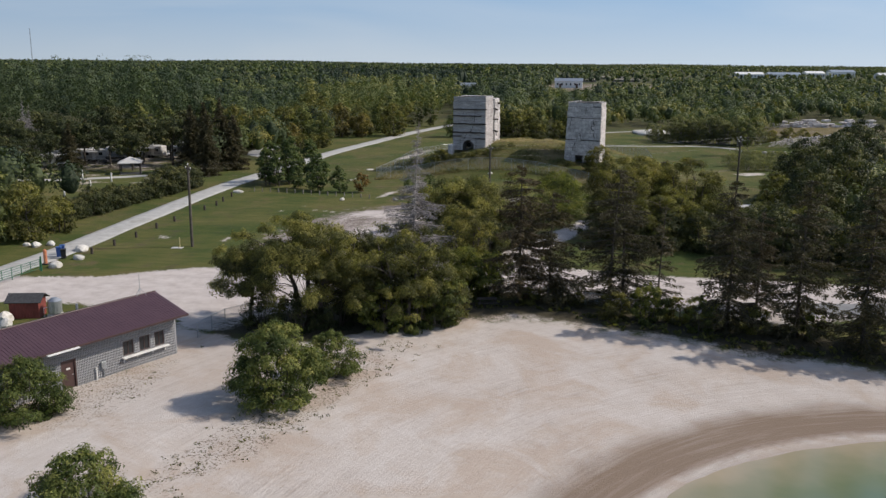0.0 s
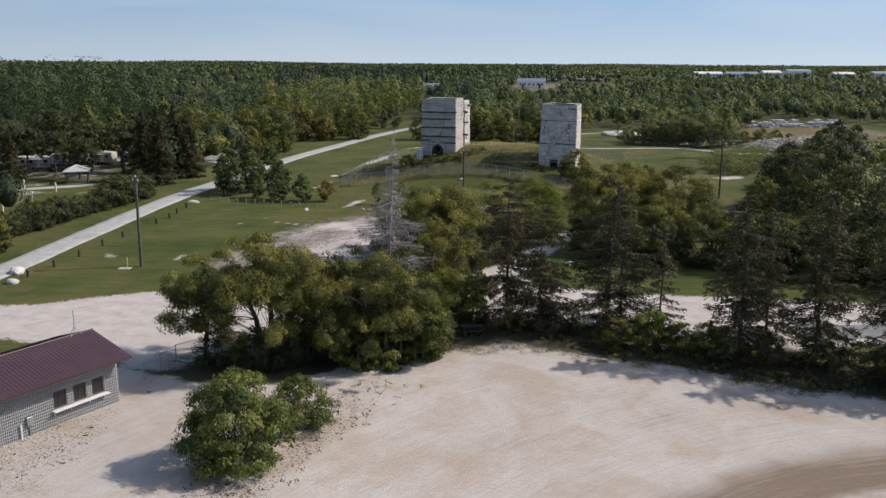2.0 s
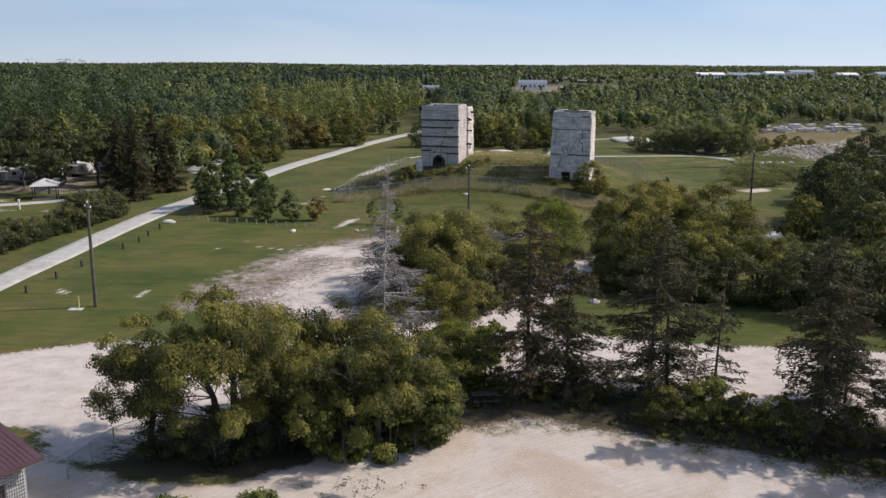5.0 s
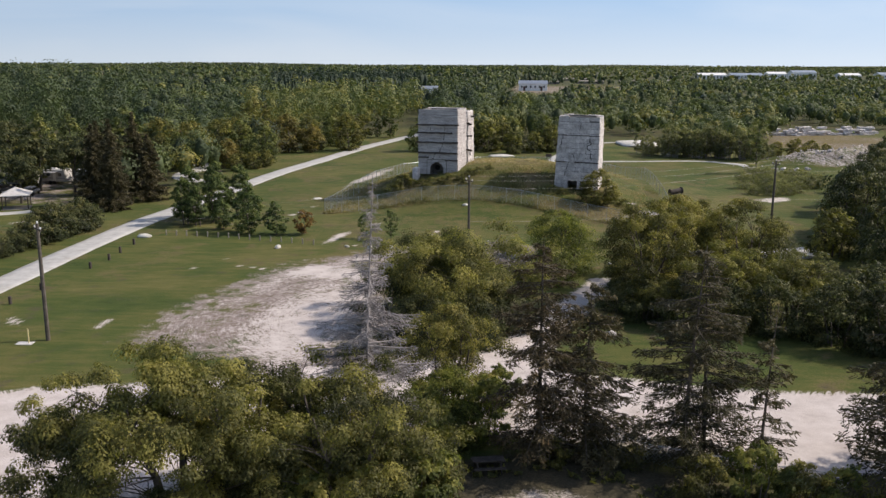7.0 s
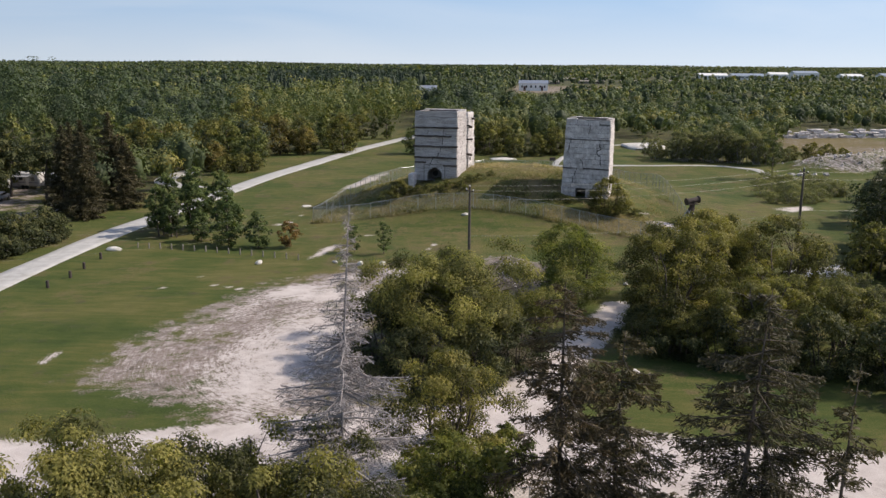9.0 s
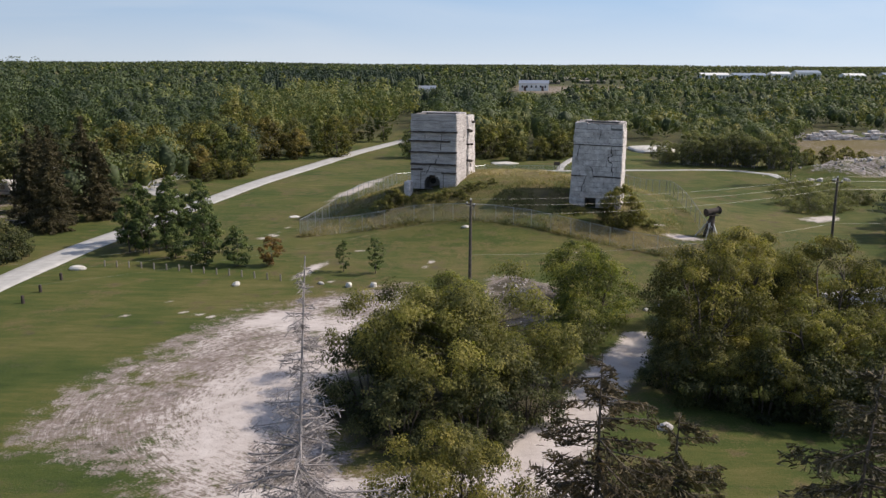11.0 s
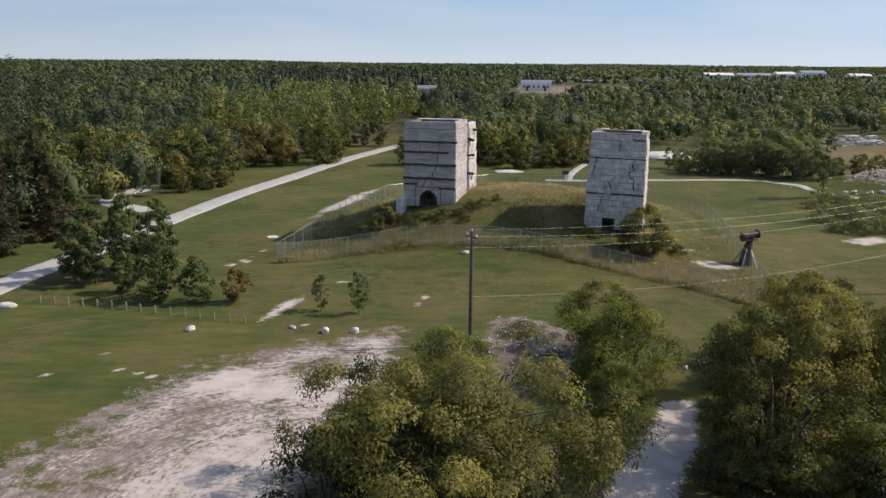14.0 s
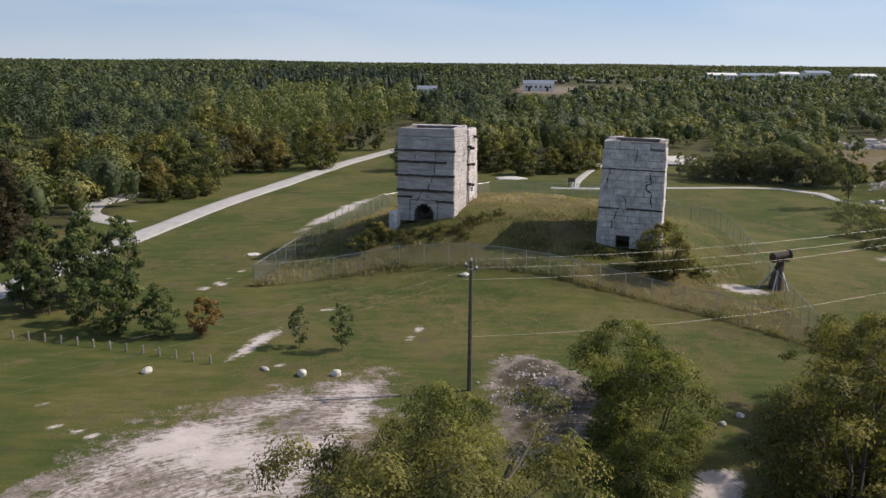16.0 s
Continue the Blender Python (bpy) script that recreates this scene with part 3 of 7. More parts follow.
    # The elms' shade, put into the ground cover as a dark patch.
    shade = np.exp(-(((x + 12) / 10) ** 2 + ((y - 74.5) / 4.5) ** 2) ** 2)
    # The spruces' shade on the sand, laid as a dark band.
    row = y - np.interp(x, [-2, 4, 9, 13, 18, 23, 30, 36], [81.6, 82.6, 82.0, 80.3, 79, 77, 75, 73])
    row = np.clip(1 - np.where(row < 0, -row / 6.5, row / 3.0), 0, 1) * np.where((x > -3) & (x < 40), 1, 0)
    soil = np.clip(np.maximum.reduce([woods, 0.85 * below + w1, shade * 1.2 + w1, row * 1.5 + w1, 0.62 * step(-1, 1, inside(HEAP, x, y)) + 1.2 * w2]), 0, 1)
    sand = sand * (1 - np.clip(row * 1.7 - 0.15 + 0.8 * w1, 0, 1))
    d = shore(x, y)
    wet = step(6.6, 3.6, d + 2.2 * w1 + 0.9 * w2) * step(0.5, 1.3, d + 0.5 * w1) + step(0.7, 0.0, d) * 0.3
    # Chalk gives way where tree shade is put into the cover.
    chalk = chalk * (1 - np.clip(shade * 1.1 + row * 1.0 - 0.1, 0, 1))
    litter = np.exp(-(((x + 11.5 - (y - 56) * 0.42) / 2.2) ** 2 + ((y - 56) / 16) ** 2) ** 2) * np.clip(0.5 + 1.6 * w1, 0, 1) + 0.6 * np.exp(-(((x + 26) / 4) ** 2 + ((y - 60) / 8) ** 2) ** 2)
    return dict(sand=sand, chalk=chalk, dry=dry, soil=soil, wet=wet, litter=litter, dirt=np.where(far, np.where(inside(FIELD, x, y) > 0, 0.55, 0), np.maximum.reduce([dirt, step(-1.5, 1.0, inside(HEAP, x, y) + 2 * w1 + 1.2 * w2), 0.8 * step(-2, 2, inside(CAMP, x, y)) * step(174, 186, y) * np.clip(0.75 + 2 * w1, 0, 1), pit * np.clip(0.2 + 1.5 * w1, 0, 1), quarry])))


def build_ground():
    def axis(a, b, fine, lo, hi):
        core = np.arange(a, b, fine)
        out = [core[0]]
        s = fine
        while out[-1] > lo:
            s *= 1.22
            out.append(out[-1] - s)
        left = out[::-1][:-1]
        out, s = [core[-1]], fine
        while out[-1] < hi:
            s *= 1.22
            out.append(out[-1] + s)
        return np.array([*left, *core, *out[1:]])

    xs, ys = axis(-62, 74, 0.62, -4600, 4600), axis(30, 262, 0.62, -900, 4700)
    X, Y = np.meshgrid(xs, ys)
    x, y = X.ravel(), Y.ravel()
    v = np.stack([x, y, lie(x, y)], 1)
    cov = covers(x, y)
    nx = len(xs)
    i = (np.arange(len(ys) - 1)[:, None] * nx + np.arange(nx - 1)[None, :]).ravel()
    quads = np.stack([i, i + 1, i + 1 + nx, i + nx], 1)
    sandy, chalky = cov["sand"][quads].mean(1) > 0.5, cov["chalk"][quads].mean(1) > 0.5
    near = np.hypot(v[quads[:, 0], 0], v[quads[:, 0], 1] - 100) < 200
    mx, my = x[quads].mean(1), y[quads].mean(1)
    chalky &= ~sandy & near
    patch, track = inside(CHALK, mx, my) > -4, inside(TRACK, mx, my) > -2
    lot = inside(LOT, mx, my) > -4
    for name, sel, label, cat in (("beach", sandy & near, "pale raked sand beach sloping gently to the lake", "beach"),
                                  ("gravel_lot", chalky & lot, "white crushed limestone parking lot behind the beach trees", "gravel lot"),
                                  ("gravel_track", chalky & track & ~lot, "pale gravel track winding between maple and willows", "track"),
                                  ("bare_patch", chalky & patch & ~lot & ~track, "bare white limestone patch worn into the lawn", "bare ground"),
                                  ("ground", None, "mown green lawn with dry patches and wooded ground beyond", "ground")):
        if sel is None:
            sel = ~((near & sandy) | (chalky & (lot | track | patch)))
        q = quads[sel]
        used, inv = np.unique(q, return_inverse=True)
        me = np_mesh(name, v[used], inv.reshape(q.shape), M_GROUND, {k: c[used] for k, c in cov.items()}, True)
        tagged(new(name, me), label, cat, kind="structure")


build_ground()

bm = bmesh.new()
bm.faces.new([bm.verts.new((x, y, WATER_Z)) for x, y in ((0, -120), (160, -120), (160, 63), (0, 63))])
solid("water", bm, M_WATER, "still pale green lake water at the sand's edge", "lake", kind="structure")


def smooth_line(pts, spacing):
    """Points along a Catmull-Rom curve through pts."""
    p = np.array([pts[0], *pts, pts[-1]], float)
    out = []
    for a, b, c, d in zip(p, p[1:], p[2:], p[3:]):
        n = max(2, int(np.linalg.norm(c - b) / spacing))
        for t in np.linspace(0, 1, n, endpoint=False):
            out.append(0.5 * (2 * b + (c - a) * t + (2 * a - 5 * b + 4 * c - d) * t * t + (3 * b - a - 3 * c + d) * t ** 3))
    return np.array([*out, p[-1]])


def ribbon(name, pts, width, material, label, category, lift=0.05, seed=0, spacing=1.5, ragged=0.25):
    c = smooth_line(pts, spacing)
    d = np.gradient(c, axis=0)
    n = np.stack([-d[:, 1], d[:, 0]], 1) / np.linalg.norm(d, axis=1)[:, None]
    cols, offs = [], np.array([-1.12, -1.0, -0.5, 0, 0.5, 1.0, 1.12]) * width / 2
    for k, o in enumerate(offs):
        wob = ragged * (rough2(np.arange(len(c)) * 0.31, np.full(len(c), k * 7.0), seed + 5) - 0.5) if abs(o) > width * 0.4 else 0
        q = c + n * (o + wob)[:, None] if not np.isscalar(wob) else c + n * o
        z = lie(q[:, 0], q[:, 1]) + (lift if abs(o) < width * 0.52 else -0.12)
        cols.append(np.column_stack([q, z]))
    v = np.stack(cols, 1).reshape(-1, 3)
    m, w = len(c), len(offs)
    i = (np.arange(m - 1)[:, None] * w + np.arange(w - 1)[None, :]).ravel()
    me = np_mesh(name, v, np.stack([i + 1, i, i + w, i + w + 1], 1), material, smooth=True)
    return tagged(new(name, me), label, category, kind="structure")


ribbon("road", [(-56, 60), (-53, 80), (-51.2, 95), (-50.4, 104), (-49.8, 120), (-49, 141), (-47.6, 161.5), (-44.8, 180), (-42.2, 200), (-38.6, 224), (-33.5, 247), (-27, 277), (-17.5, 311), (-6, 345), (10, 400)], 3.9, M_ROAD,
       "long pale crushed-stone park road beside the lawn", "road")
ribbon("footpath", [(18, 246), (23, 245.4), (30, 246), (41.6, 247.5), (54, 248.5), (62, 247), (66.5, 240), (68, 232), (72, 226)], 1.7, M_ROAD, "narrow pale gravel footpath across the lawn", "footpath", spacing=1.0)
ribbon("footpath", [(22.5, 245.6), (24.5, 256), (28, 268), (32, 280), (38, 293), (50, 300)], 1.5, M_ROAD, "narrow pale gravel footpath across the lawn", "footpath", lift=0.07, spacing=1.0)
ribbon("camp_road", [(-48, 205), (-56, 211), (-59, 220), (-58, 232), (-66, 240), (-90, 244)], 4.0, M_ROAD, "pale gravel lane into the campground", "road")
ribbon("camp_road", [(-63.5, 171.5), (-68, 171), (-75, 167), (-84, 162.5), (-100, 160), (-114, 160)], 2.6, M_ROAD, "pale gravel lane into the campground", "road")
ribbon("asphalt_lane", [(31, 84.6), (35, 84.5), (40, 84.5), (55, 84), (74, 83)], 3.4, M_ASPHALT, "worn grey asphalt lane beyond the spruces", "road")


# ---- kilns ----
def wall_blocks(parent, mesh_pool, origin, along, out, width_at, z0, z1, course, length, rng, hole=lambda z: None, jut=0.05, joint=0.03, uneven=0.15, lost=0.0):
    """Courses of stone blocks on one face: origin is the face's middle at height 0, along and out are unit vectors."""
    z, row = z0, 0
    turn = math.atan2(along.y, along.x)
    while z < z1 - 0.1:
        h = min(course * rng.uniform(1 - uneven, 1 + uneven), z1 - z)
        half, inset = width_at(z + h / 2)
        u = -half
        first = True
        gap = hole(z + h / 2)
        while u < half - 0.05:
            ln = length * rng.uniform(0.7, 1.35) * (0.55 if first and row % 2 else 1)
            first = False
            if half - u - ln < length * 0.45:
                ln = half - u
            for a, b in ((u, u + ln),) if gap is None else ((u, min(u + ln, gap[0])), (max(u, gap[1]), u + ln)):
                if b - a < 0.1 or rng.random() < lost:
                    continue
                ob = new("stone_block", mesh_pool[rng.randrange(len(mesh_pool))])
                ob.parent = parent
                c = origin + along * ((a + b) / 2) + out * (-inset - 0.12 + jut * rng.uniform(0.2, 1.0)) + Vector((0, 0, z + h / 2))
                ob.matrix_basis = Matrix.LocRotScale(c, Euler((radians(rng.uniform(-0.7, 0.7)), 0, turn + radians(rng.uniform(-0.8, 0.8)))), (b - a - joint * rng.uniform(0.4, 1.9), 0.36, h - joint * rng.uniform(0.4, 1.7)))
            u += ln
        z += h
        row += 1


def block_pool(count, seed, material=None):
    pool, rng = [], random.Random(seed)
    for _ in range(count):
        bm = bmesh.new()
        vs = box(bm, -0.5, 0.5, -0.5, 0.5, -0.5, 0.5, bevel=0.045)
        for v in bm.verts:
            v.co += Vector((rng.uniform(-0.015, 0.015), rng.uniform(-0.06, 0.06), rng.uniform(-0.03, 0.03)))
        pool.append(link_mesh("stone_block", bm, material or M_STONE))
    return pool


def strata_material():
    """Thinly bedded limestone, streaked along its beds."""
    m, nt, b = nodes_of("bedded_limestone")
    p = place_of(nt)
    flat = nt.nodes.new("ShaderNodeMapping")
    flat.inputs["Scale"].default_value = (0.35, 0.35, 4.5)
    link(nt, p, flat.inputs["Vector"])
    bed, big, fine = noise_node(nt, 1.6, 6, 0.65, flat.outputs[0], 0.4), noise_node(nt, 0.5, 5, 0.6, p, 0.5), noise_node(nt, 9.0, 4, 0.65, p)
    f = maths(nt, "ADD", maths(nt, "MULTIPLY", bed.outputs[0], 0.5), maths(nt, "ADD", maths(nt, "MULTIPLY", big.outputs[0], 0.28), maths(nt, "MULTIPLY", fine.outputs[0], 0.22)))
    col = ramp(nt, f, ((0.36, (0.2, 0.175, 0.165)), (0.46, (0.4, 0.365, 0.35)), (0.54, (0.55, 0.51, 0.49)), (0.64, (0.68, 0.64, 0.62))))
    info = nt.nodes.new("ShaderNodeObjectInfo")
    col = mix(nt, maths(nt, "MULTIPLY", info.outputs["Random"], 0.22), col, (0.24, 0.21, 0.2))
    link(nt, col, b.inputs["Base Color"])
    b.inputs["Roughness"].default_value = 0.93
    bump(nt, b, f, 0.9, 0.12)
    return m


M_STRATA = strata_material()


BLOCKS = block_pool(7, 5)
BEDDED = block_pool(7, 6, M_STRATA)


def hollow_shaft(w0, d0, w1, d1, h, wall, floor_drop, arch=None):
    """Four thick leaning walls with a rubble fill below the rim; arch (middle, half width, spring height) cuts the front to the ground."""
    bm = bmesh.new()

    def ring(z, w, d):
        return [Vector((-w / 2, 0, z)), Vector((w / 2, 0, z)), Vector((w / 2, d, z)), Vector((-w / 2, d, z))]

    lean = (d0 - d1) / 2
    lo, hi = ring(0, w0, d0), [p + Vector((0, lean, 0)) for p in ring(h, w1, d1)]
    inner = [Vector((p.x * (1 - 2 * wall / w1), lean + wall + (p.y - lean) * (1 - 2 * wall / d1), h)) for p in hi]
    pit = [Vector((p.x, p.y, h - floor_drop)) for p in inner]
    L, H, I, P = [[bm.verts.new(p) for p in r] for r in (lo, hi, inner, pit)]
    for k in range(4):
        n = (k + 1) % 4
        if not (arch and k == 0):
            bm.faces.new((L[k], L[n], H[n], H[k]))
        bm.faces.new((H[k], H[n], I[n], I[k]))
        bm.faces.new((I[k], I[n], P[n], P[k]))
    bm.faces.new(P)
    bm.faces.new(L[::-1])
    if arch:
        mid, half, spring = arch
        pts = [(mid - half, 0.0), (mid - half, spring)] + [(mid - half * math.cos(a), spring + half * 0.95 * math.sin(a)) for a in (0.4, 0.8, 1.2, 1.57, 1.94, 2.34, 2.74)] + [(mid + half, spring), (mid + half, 0.0)]
        rim = [bm.verts.new((x, lean * z / h, z)) for x, z in pts]
        back = [bm.verts.new((x * 0.9 + mid * 0.1, 2.2, z * 0.93)) for x, z in pts]
        bm.faces.new([L[0], *rim, L[1], H[1], H[0]])
        for k in range(len(rim) - 1):
            bm.faces.new((rim[k], back[k], back[k + 1], rim[k + 1]))
        bm.faces.new(back)
    bmesh.ops.recalc_face_normals(bm, faces=bm.faces)
    bmesh.ops.triangulate(bm, faces=[f for f in bm.faces if len(f.verts) > 4])
    return bm


def beam_bm(x0, x1, y, z, thick, deep, rng):
    """A sagging, weathered timber bearer along a face."""
    bm, rings, n = bmesh.new(), [], 13
    for i in range(n + 1):
        x, dz = x0 + (x1 - x0) * i / n, rng.uniform(-0.04, 0.04)
        t, d = thick * rng.uniform(0.75, 1.1) / 2, deep * rng.uniform(0.8, 1.1)
        rings.append([bm.verts.new(c) for c in ((x, y - d, z + dz - t), (x, y - d * 0.9, z + dz + t), (x, y + 0.2, z + dz + t * 1.1), (x, y + 0.2, z + dz - t * 1.1))])
    for a, b in zip(rings, rings[1:]):
        for k in range(4):
            bm.faces.new((a[k], a[(k + 1) % 4], b[(k + 1) % 4], b[k]))
    bm.faces.new(rings[0]), bm.faces.new(rings[-1][::-1])
    bmesh.ops.recalc_face_normals(bm, faces=bm.faces)
    return bm


def ledge(k_parent, material, w, y0, z, thick, out, rng):
    """A worn ledge along the front, broken in places, block by block; thin ones stand for a groove's shade."""
    n = 9
    for k in range(n):
        if rng.random() < 0.1:
            continue
        x0, x1 = -w / 2 - out + (w + 2 * out) * k / n, -w / 2 - out + (w + 2 * out) * (k + 1) / n
        o = out * rng.uniform(0.75, 1.1)
        part("ledge_block", boxes((x0, x1 - 0.01, y0 - o, y0 + 0.1, z - thick * rng.uniform(0.8, 1.2), z + rng.uniform(-0.03, 0.03))), material, k_parent, "dark weathered ledge block")


def crack(pts, width):
    """Dark solid strips laid down a face; their colour stands for a crevice's shade."""
    bm = bmesh.new()
    run = [pts[0]]
    for k, (x, z) in enumerate(pts[1:]):
        x0, z0 = run[-1]
        run += [(x0 + (x - x0) * 0.25, (z0 + z) / 2), (x0 + (x - x0) * 0.8, (z0 + z) / 2 - 0.06), (x, z)]
    full = width
    for k, ((x0, z0), (x1, z1)) in enumerate(zip(run, run[1:])):
        a, b = Vector((x0, 0, z0)), Vector((x1, 0, z1))
        width = full * (0.45, 1.0, 0.7, 1.25, 0.55)[k % 5]
        d = (b - a).normalized()
        n = Vector((-d.z, 0, d.x)) * width / 2
        vs = [bm.verts.new(p + Vector((0, y, 0))) for y in (-0.03, 0.03) for p in (a + n, b + n, b - n, a - n)]
        for q in ((0, 1, 2, 3), (7, 6, 5, 4), (0, 4, 5, 1), (1, 5, 6, 2), (2, 6, 7, 3), (3, 7, 4, 0)):
            bm.faces.new([vs[i] for i in q])
    bmesh.ops.recalc_face_normals(bm, faces=bm.faces)
    return bm


def kiln(name, label, m, w0, d0, w1, d1, h, course, length, arch, ledges, seed, sides=True, cap=0.9, jut=0.05, uneven=0.15, lost=0.0, coping=False, pool=None, joint=0.035, stone=None):
    rng, pool, stone = random.Random(seed), pool or BLOCKS, stone or M_STONE
    k = thing(name, label, "lime kiln", m, "old lime kilns")
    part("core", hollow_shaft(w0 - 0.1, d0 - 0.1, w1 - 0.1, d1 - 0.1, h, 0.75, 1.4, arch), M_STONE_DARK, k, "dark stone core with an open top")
    lean_y, lean_x = (d0 - d1) / 2 / h, (w0 - w1) / 2 / h

    def open_arch(z):
        """The stretch of the front that the arch leaves open at height z."""
        if not arch or z > arch[2] + arch[1] * 0.95:
            return None
        mid, half, spring = arch
        reach = half if z < spring else half * math.sqrt(max(0.0, 1 - ((z - spring) / (half * 0.95)) ** 2))
        return mid - reach, mid + reach

    top = h - cap
    wall_blocks(k, pool, Vector((0, 0, 0)), Vector((1, 0, 0)), Vector((0, -1, 0)), lambda z: (w0 / 2 - lean_x * z, lean_y * z), 0, top, course, length, rng, open_arch, jut, joint, uneven, lost)
    for s in (1, -1):
        if sides:
            wall_blocks(k, pool, Vector((s * w0 / 2, d0 / 2, 0)), Vector((0, s, 0)), Vector((s, 0, 0)), lambda z: (d0 / 2 - lean_y * z, lean_x * z), 0, top, course * (1.0 if s > 0 else 1.5), length * (1 if s > 0 else 1.6), rng, jut=jut, joint=joint, uneven=uneven, lost=lost)
    bm = bmesh.new()
    cw, cd, ly = w1 + 0.1, d1 + 0.1, (d0 - d1) / 2 - 0.05
    for x0, x1, y0, y1 in ((-cw / 2, cw / 2, 0, 0.8), (-cw / 2, cw / 2, cd - 0.8, cd), (-cw / 2, -cw / 2 + 0.8, 0.8, cd - 0.8), (cw / 2 - 0.8, cw / 2, 0.8, cd - 0.8)):
        if not coping:
            box(bm, x0, x1, ly + y0, ly + y1, top + 0.02, h + rng.uniform(0, 0.08), bevel=0.05)
            continue
        n = 4
        for i in range(n):
            a, b = i / n, (i + 1) / n
            xs = (x0 + (x1 - x0) * a, x0 + (x1 - x0) * b - 0.03) if x1 - x0 > y1 - y0 else (x0, x1)
            ys = (y0, y1) if x1 - x0 > y1 - y0 else (y0 + (y1 - y0) * a, y0 + (y1 - y0) * b - 0.03)
            bb = bmesh.new()
            box(bb, xs[0], xs[1], ly + ys[0], ly + ys[1], top + 0.02, h + rng.uniform(-0.1, 0.08), bevel=0.06)
            for v in bb.verts:
                v.co += Vector((rng.uniform(-0.05, 0.05), rng.uniform(-0.05, 0.05), rng.uniform(-0.08, 0.08) if v.co.z > top + 0.3 else 0))
            part("rim_block", bb, M_STONE, k, "pale worn rim block")
    if coping:
        box(bm, -cw / 2 + 0.1, cw / 2 - 0.1, ly + 0.1, ly + 0.7, top - 0.1, top + 0.2)
    for v in bm.verts:
        v.co += Vector((rng.uniform(-0.04, 0.04), rng.uniform(-0.04, 0.04), rng.uniform(-0.07, 0.07) if v.co.z > top + 0.3 else 0))
    part("rim_course", bm, stone, k, "pale rim of large worn blocks")
    for z, thick, out, sel in ledges:
        ledge(k, M_TIMBER if sel else M_STONE_DARK, w0 - 2 * lean_x * z, lean_y * z - 0.1, z, thick, out, rng)
    return k


TURN = -14
KILN_A, KILN_B = lie1(-3.5, 185) - 0.15, lie1(19.5, 177) - 0.2
ma = pose(-3.6, 185.15, 4.55, 0, 0, TURN)
kiln_a = kiln("lime_kiln", "tall square limestone kiln with arched draw hole and timber bearers", ma, 6.95, 6.3, 6.9, 6.2, 11.1, 0.3, 2.1, (-0.2, 1.2, 0.95),
              (), 3, jut=0.09, uneven=0.45, pool=BEDDED, joint=0.012, stone=M_STRATA)
brng = random.Random(31)
for x0, x1, z, thick in ((-3.85, 3.7, 8.55, 0.24), (-3.75, 2.6, 7.2, 0.26), (-3.8, 3.6, 5.55, 0.26), (-3.6, 3.5, 3.75, 0.28), (-3.5, -1.6, 2.95, 0.26), (1.3, 3.55, 2.5, 0.24)):
    part("timber_bearer", beam_bm(x0, x1, -0.08, z, thick, 0.24, brng), M_TIMBER, kiln_a, "sagging dark timber bearer")
ma2 = ma @ Matrix.Translation((0, 8.2, -0.15))
kiln_c = kiln("lime_kiln", "weathered limestone kiln close behind another with broken ledges", ma2, 6.7, 4.6, 6.5, 4.4, 10.6, 0.5, 1.15, None,
              ((3.9, 0.25, 0.5, 1), (6.4, 0.25, 0.5, 1), (8.7, 0.25, 0.5, 1)), 4, jut=0.12, uneven=0.35, lost=0.05, coping=True)
mb = pose(19.3, 176.7, 3.3, 0, 0, TURN - 1) @ pose(0, 0, 0, 0, 1.1)
kiln_b = kiln("lime_kiln", "tapering limestone block kiln with stepped cracks and a dark doorway", mb, 6.95, 6.6, 6.55, 6.0, 11.8, 0.76, 1.45, (-0.6, 0.75, 1.0),
              # Thin dark blocks here put the shade of two deep grooves into colour.
              ((4.5, 0.14, 0.1, 1), (8.85, 0.14, 0.1, 1)), 8, jut=0.08, uneven=0.15, lost=0.0, coping=True, joint=0.026)
for pts, wd in (([(1.9, 8.6), (1.85, 8.0), (2.1, 7.5), (1.5, 7.1), (1.55, 6.7), (2.15, 6.3), (2.1, 5.6), (2.3, 4.7)], 0.13), ([(-2.5, 8.7), (-2.7, 7.8), (-2.95, 6.6)], 0.09), ([(-1.4, 5.9), (-0.6, 5.5), (-0.5, 4.7)], 0.09), ([(-1.4, 4.4), (-1.6, 3.6), (-1.9, 2.9), (-1.9, 2.2)], 0.1), ([(0.2, 11.5), (0.3, 10.6), (0.15, 9.6)], 0.07)):
    c = part("crack", crack(pts, wd), M_DARK, kiln_b, "dark stepped crack")
    c.matrix_basis = pose(0, -0.115, 0, -1.45)
for pts, wd in (([(1.25, 8.3), (1.1, 6.3), (0.8, 5.1), (0.35, 4.0), (-0.65, 3.3), (-1.1, 2.3)], 0.1), ([(-1.35, 8.2), (-1.3, 7.7), (-1.55, 7.3)], 0.1), ([(0.2, 3.3), (0.5, 2.8), (1.1, 2.6)], 0.08)):
    c = part("crack", crack(pts, wd), M_DARK, kiln_a, "dark settlement crack")
    c.matrix_basis = pose(0, -0.115, 0, -0.3)
for s, z, y in ((1, 8.3, 0.4), (1, 6.2, 0.8), (1, 3.6, 0.5), (1, 9.6, 2.4)):
    b2 = part("putlog_beam", boxes((-0.25, 0.9, -0.18, 0.18, -0.16, 0.16), bevel=0.03), M_TIMBER, kiln_c, "dark broken beam end")
    b2.matrix_basis = pose(3.1, y, z)
# A dark disc on the recess wall; its colour stands for the hole's shade.
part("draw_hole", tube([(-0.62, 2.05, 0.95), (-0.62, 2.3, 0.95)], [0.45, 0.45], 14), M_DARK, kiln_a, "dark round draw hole")
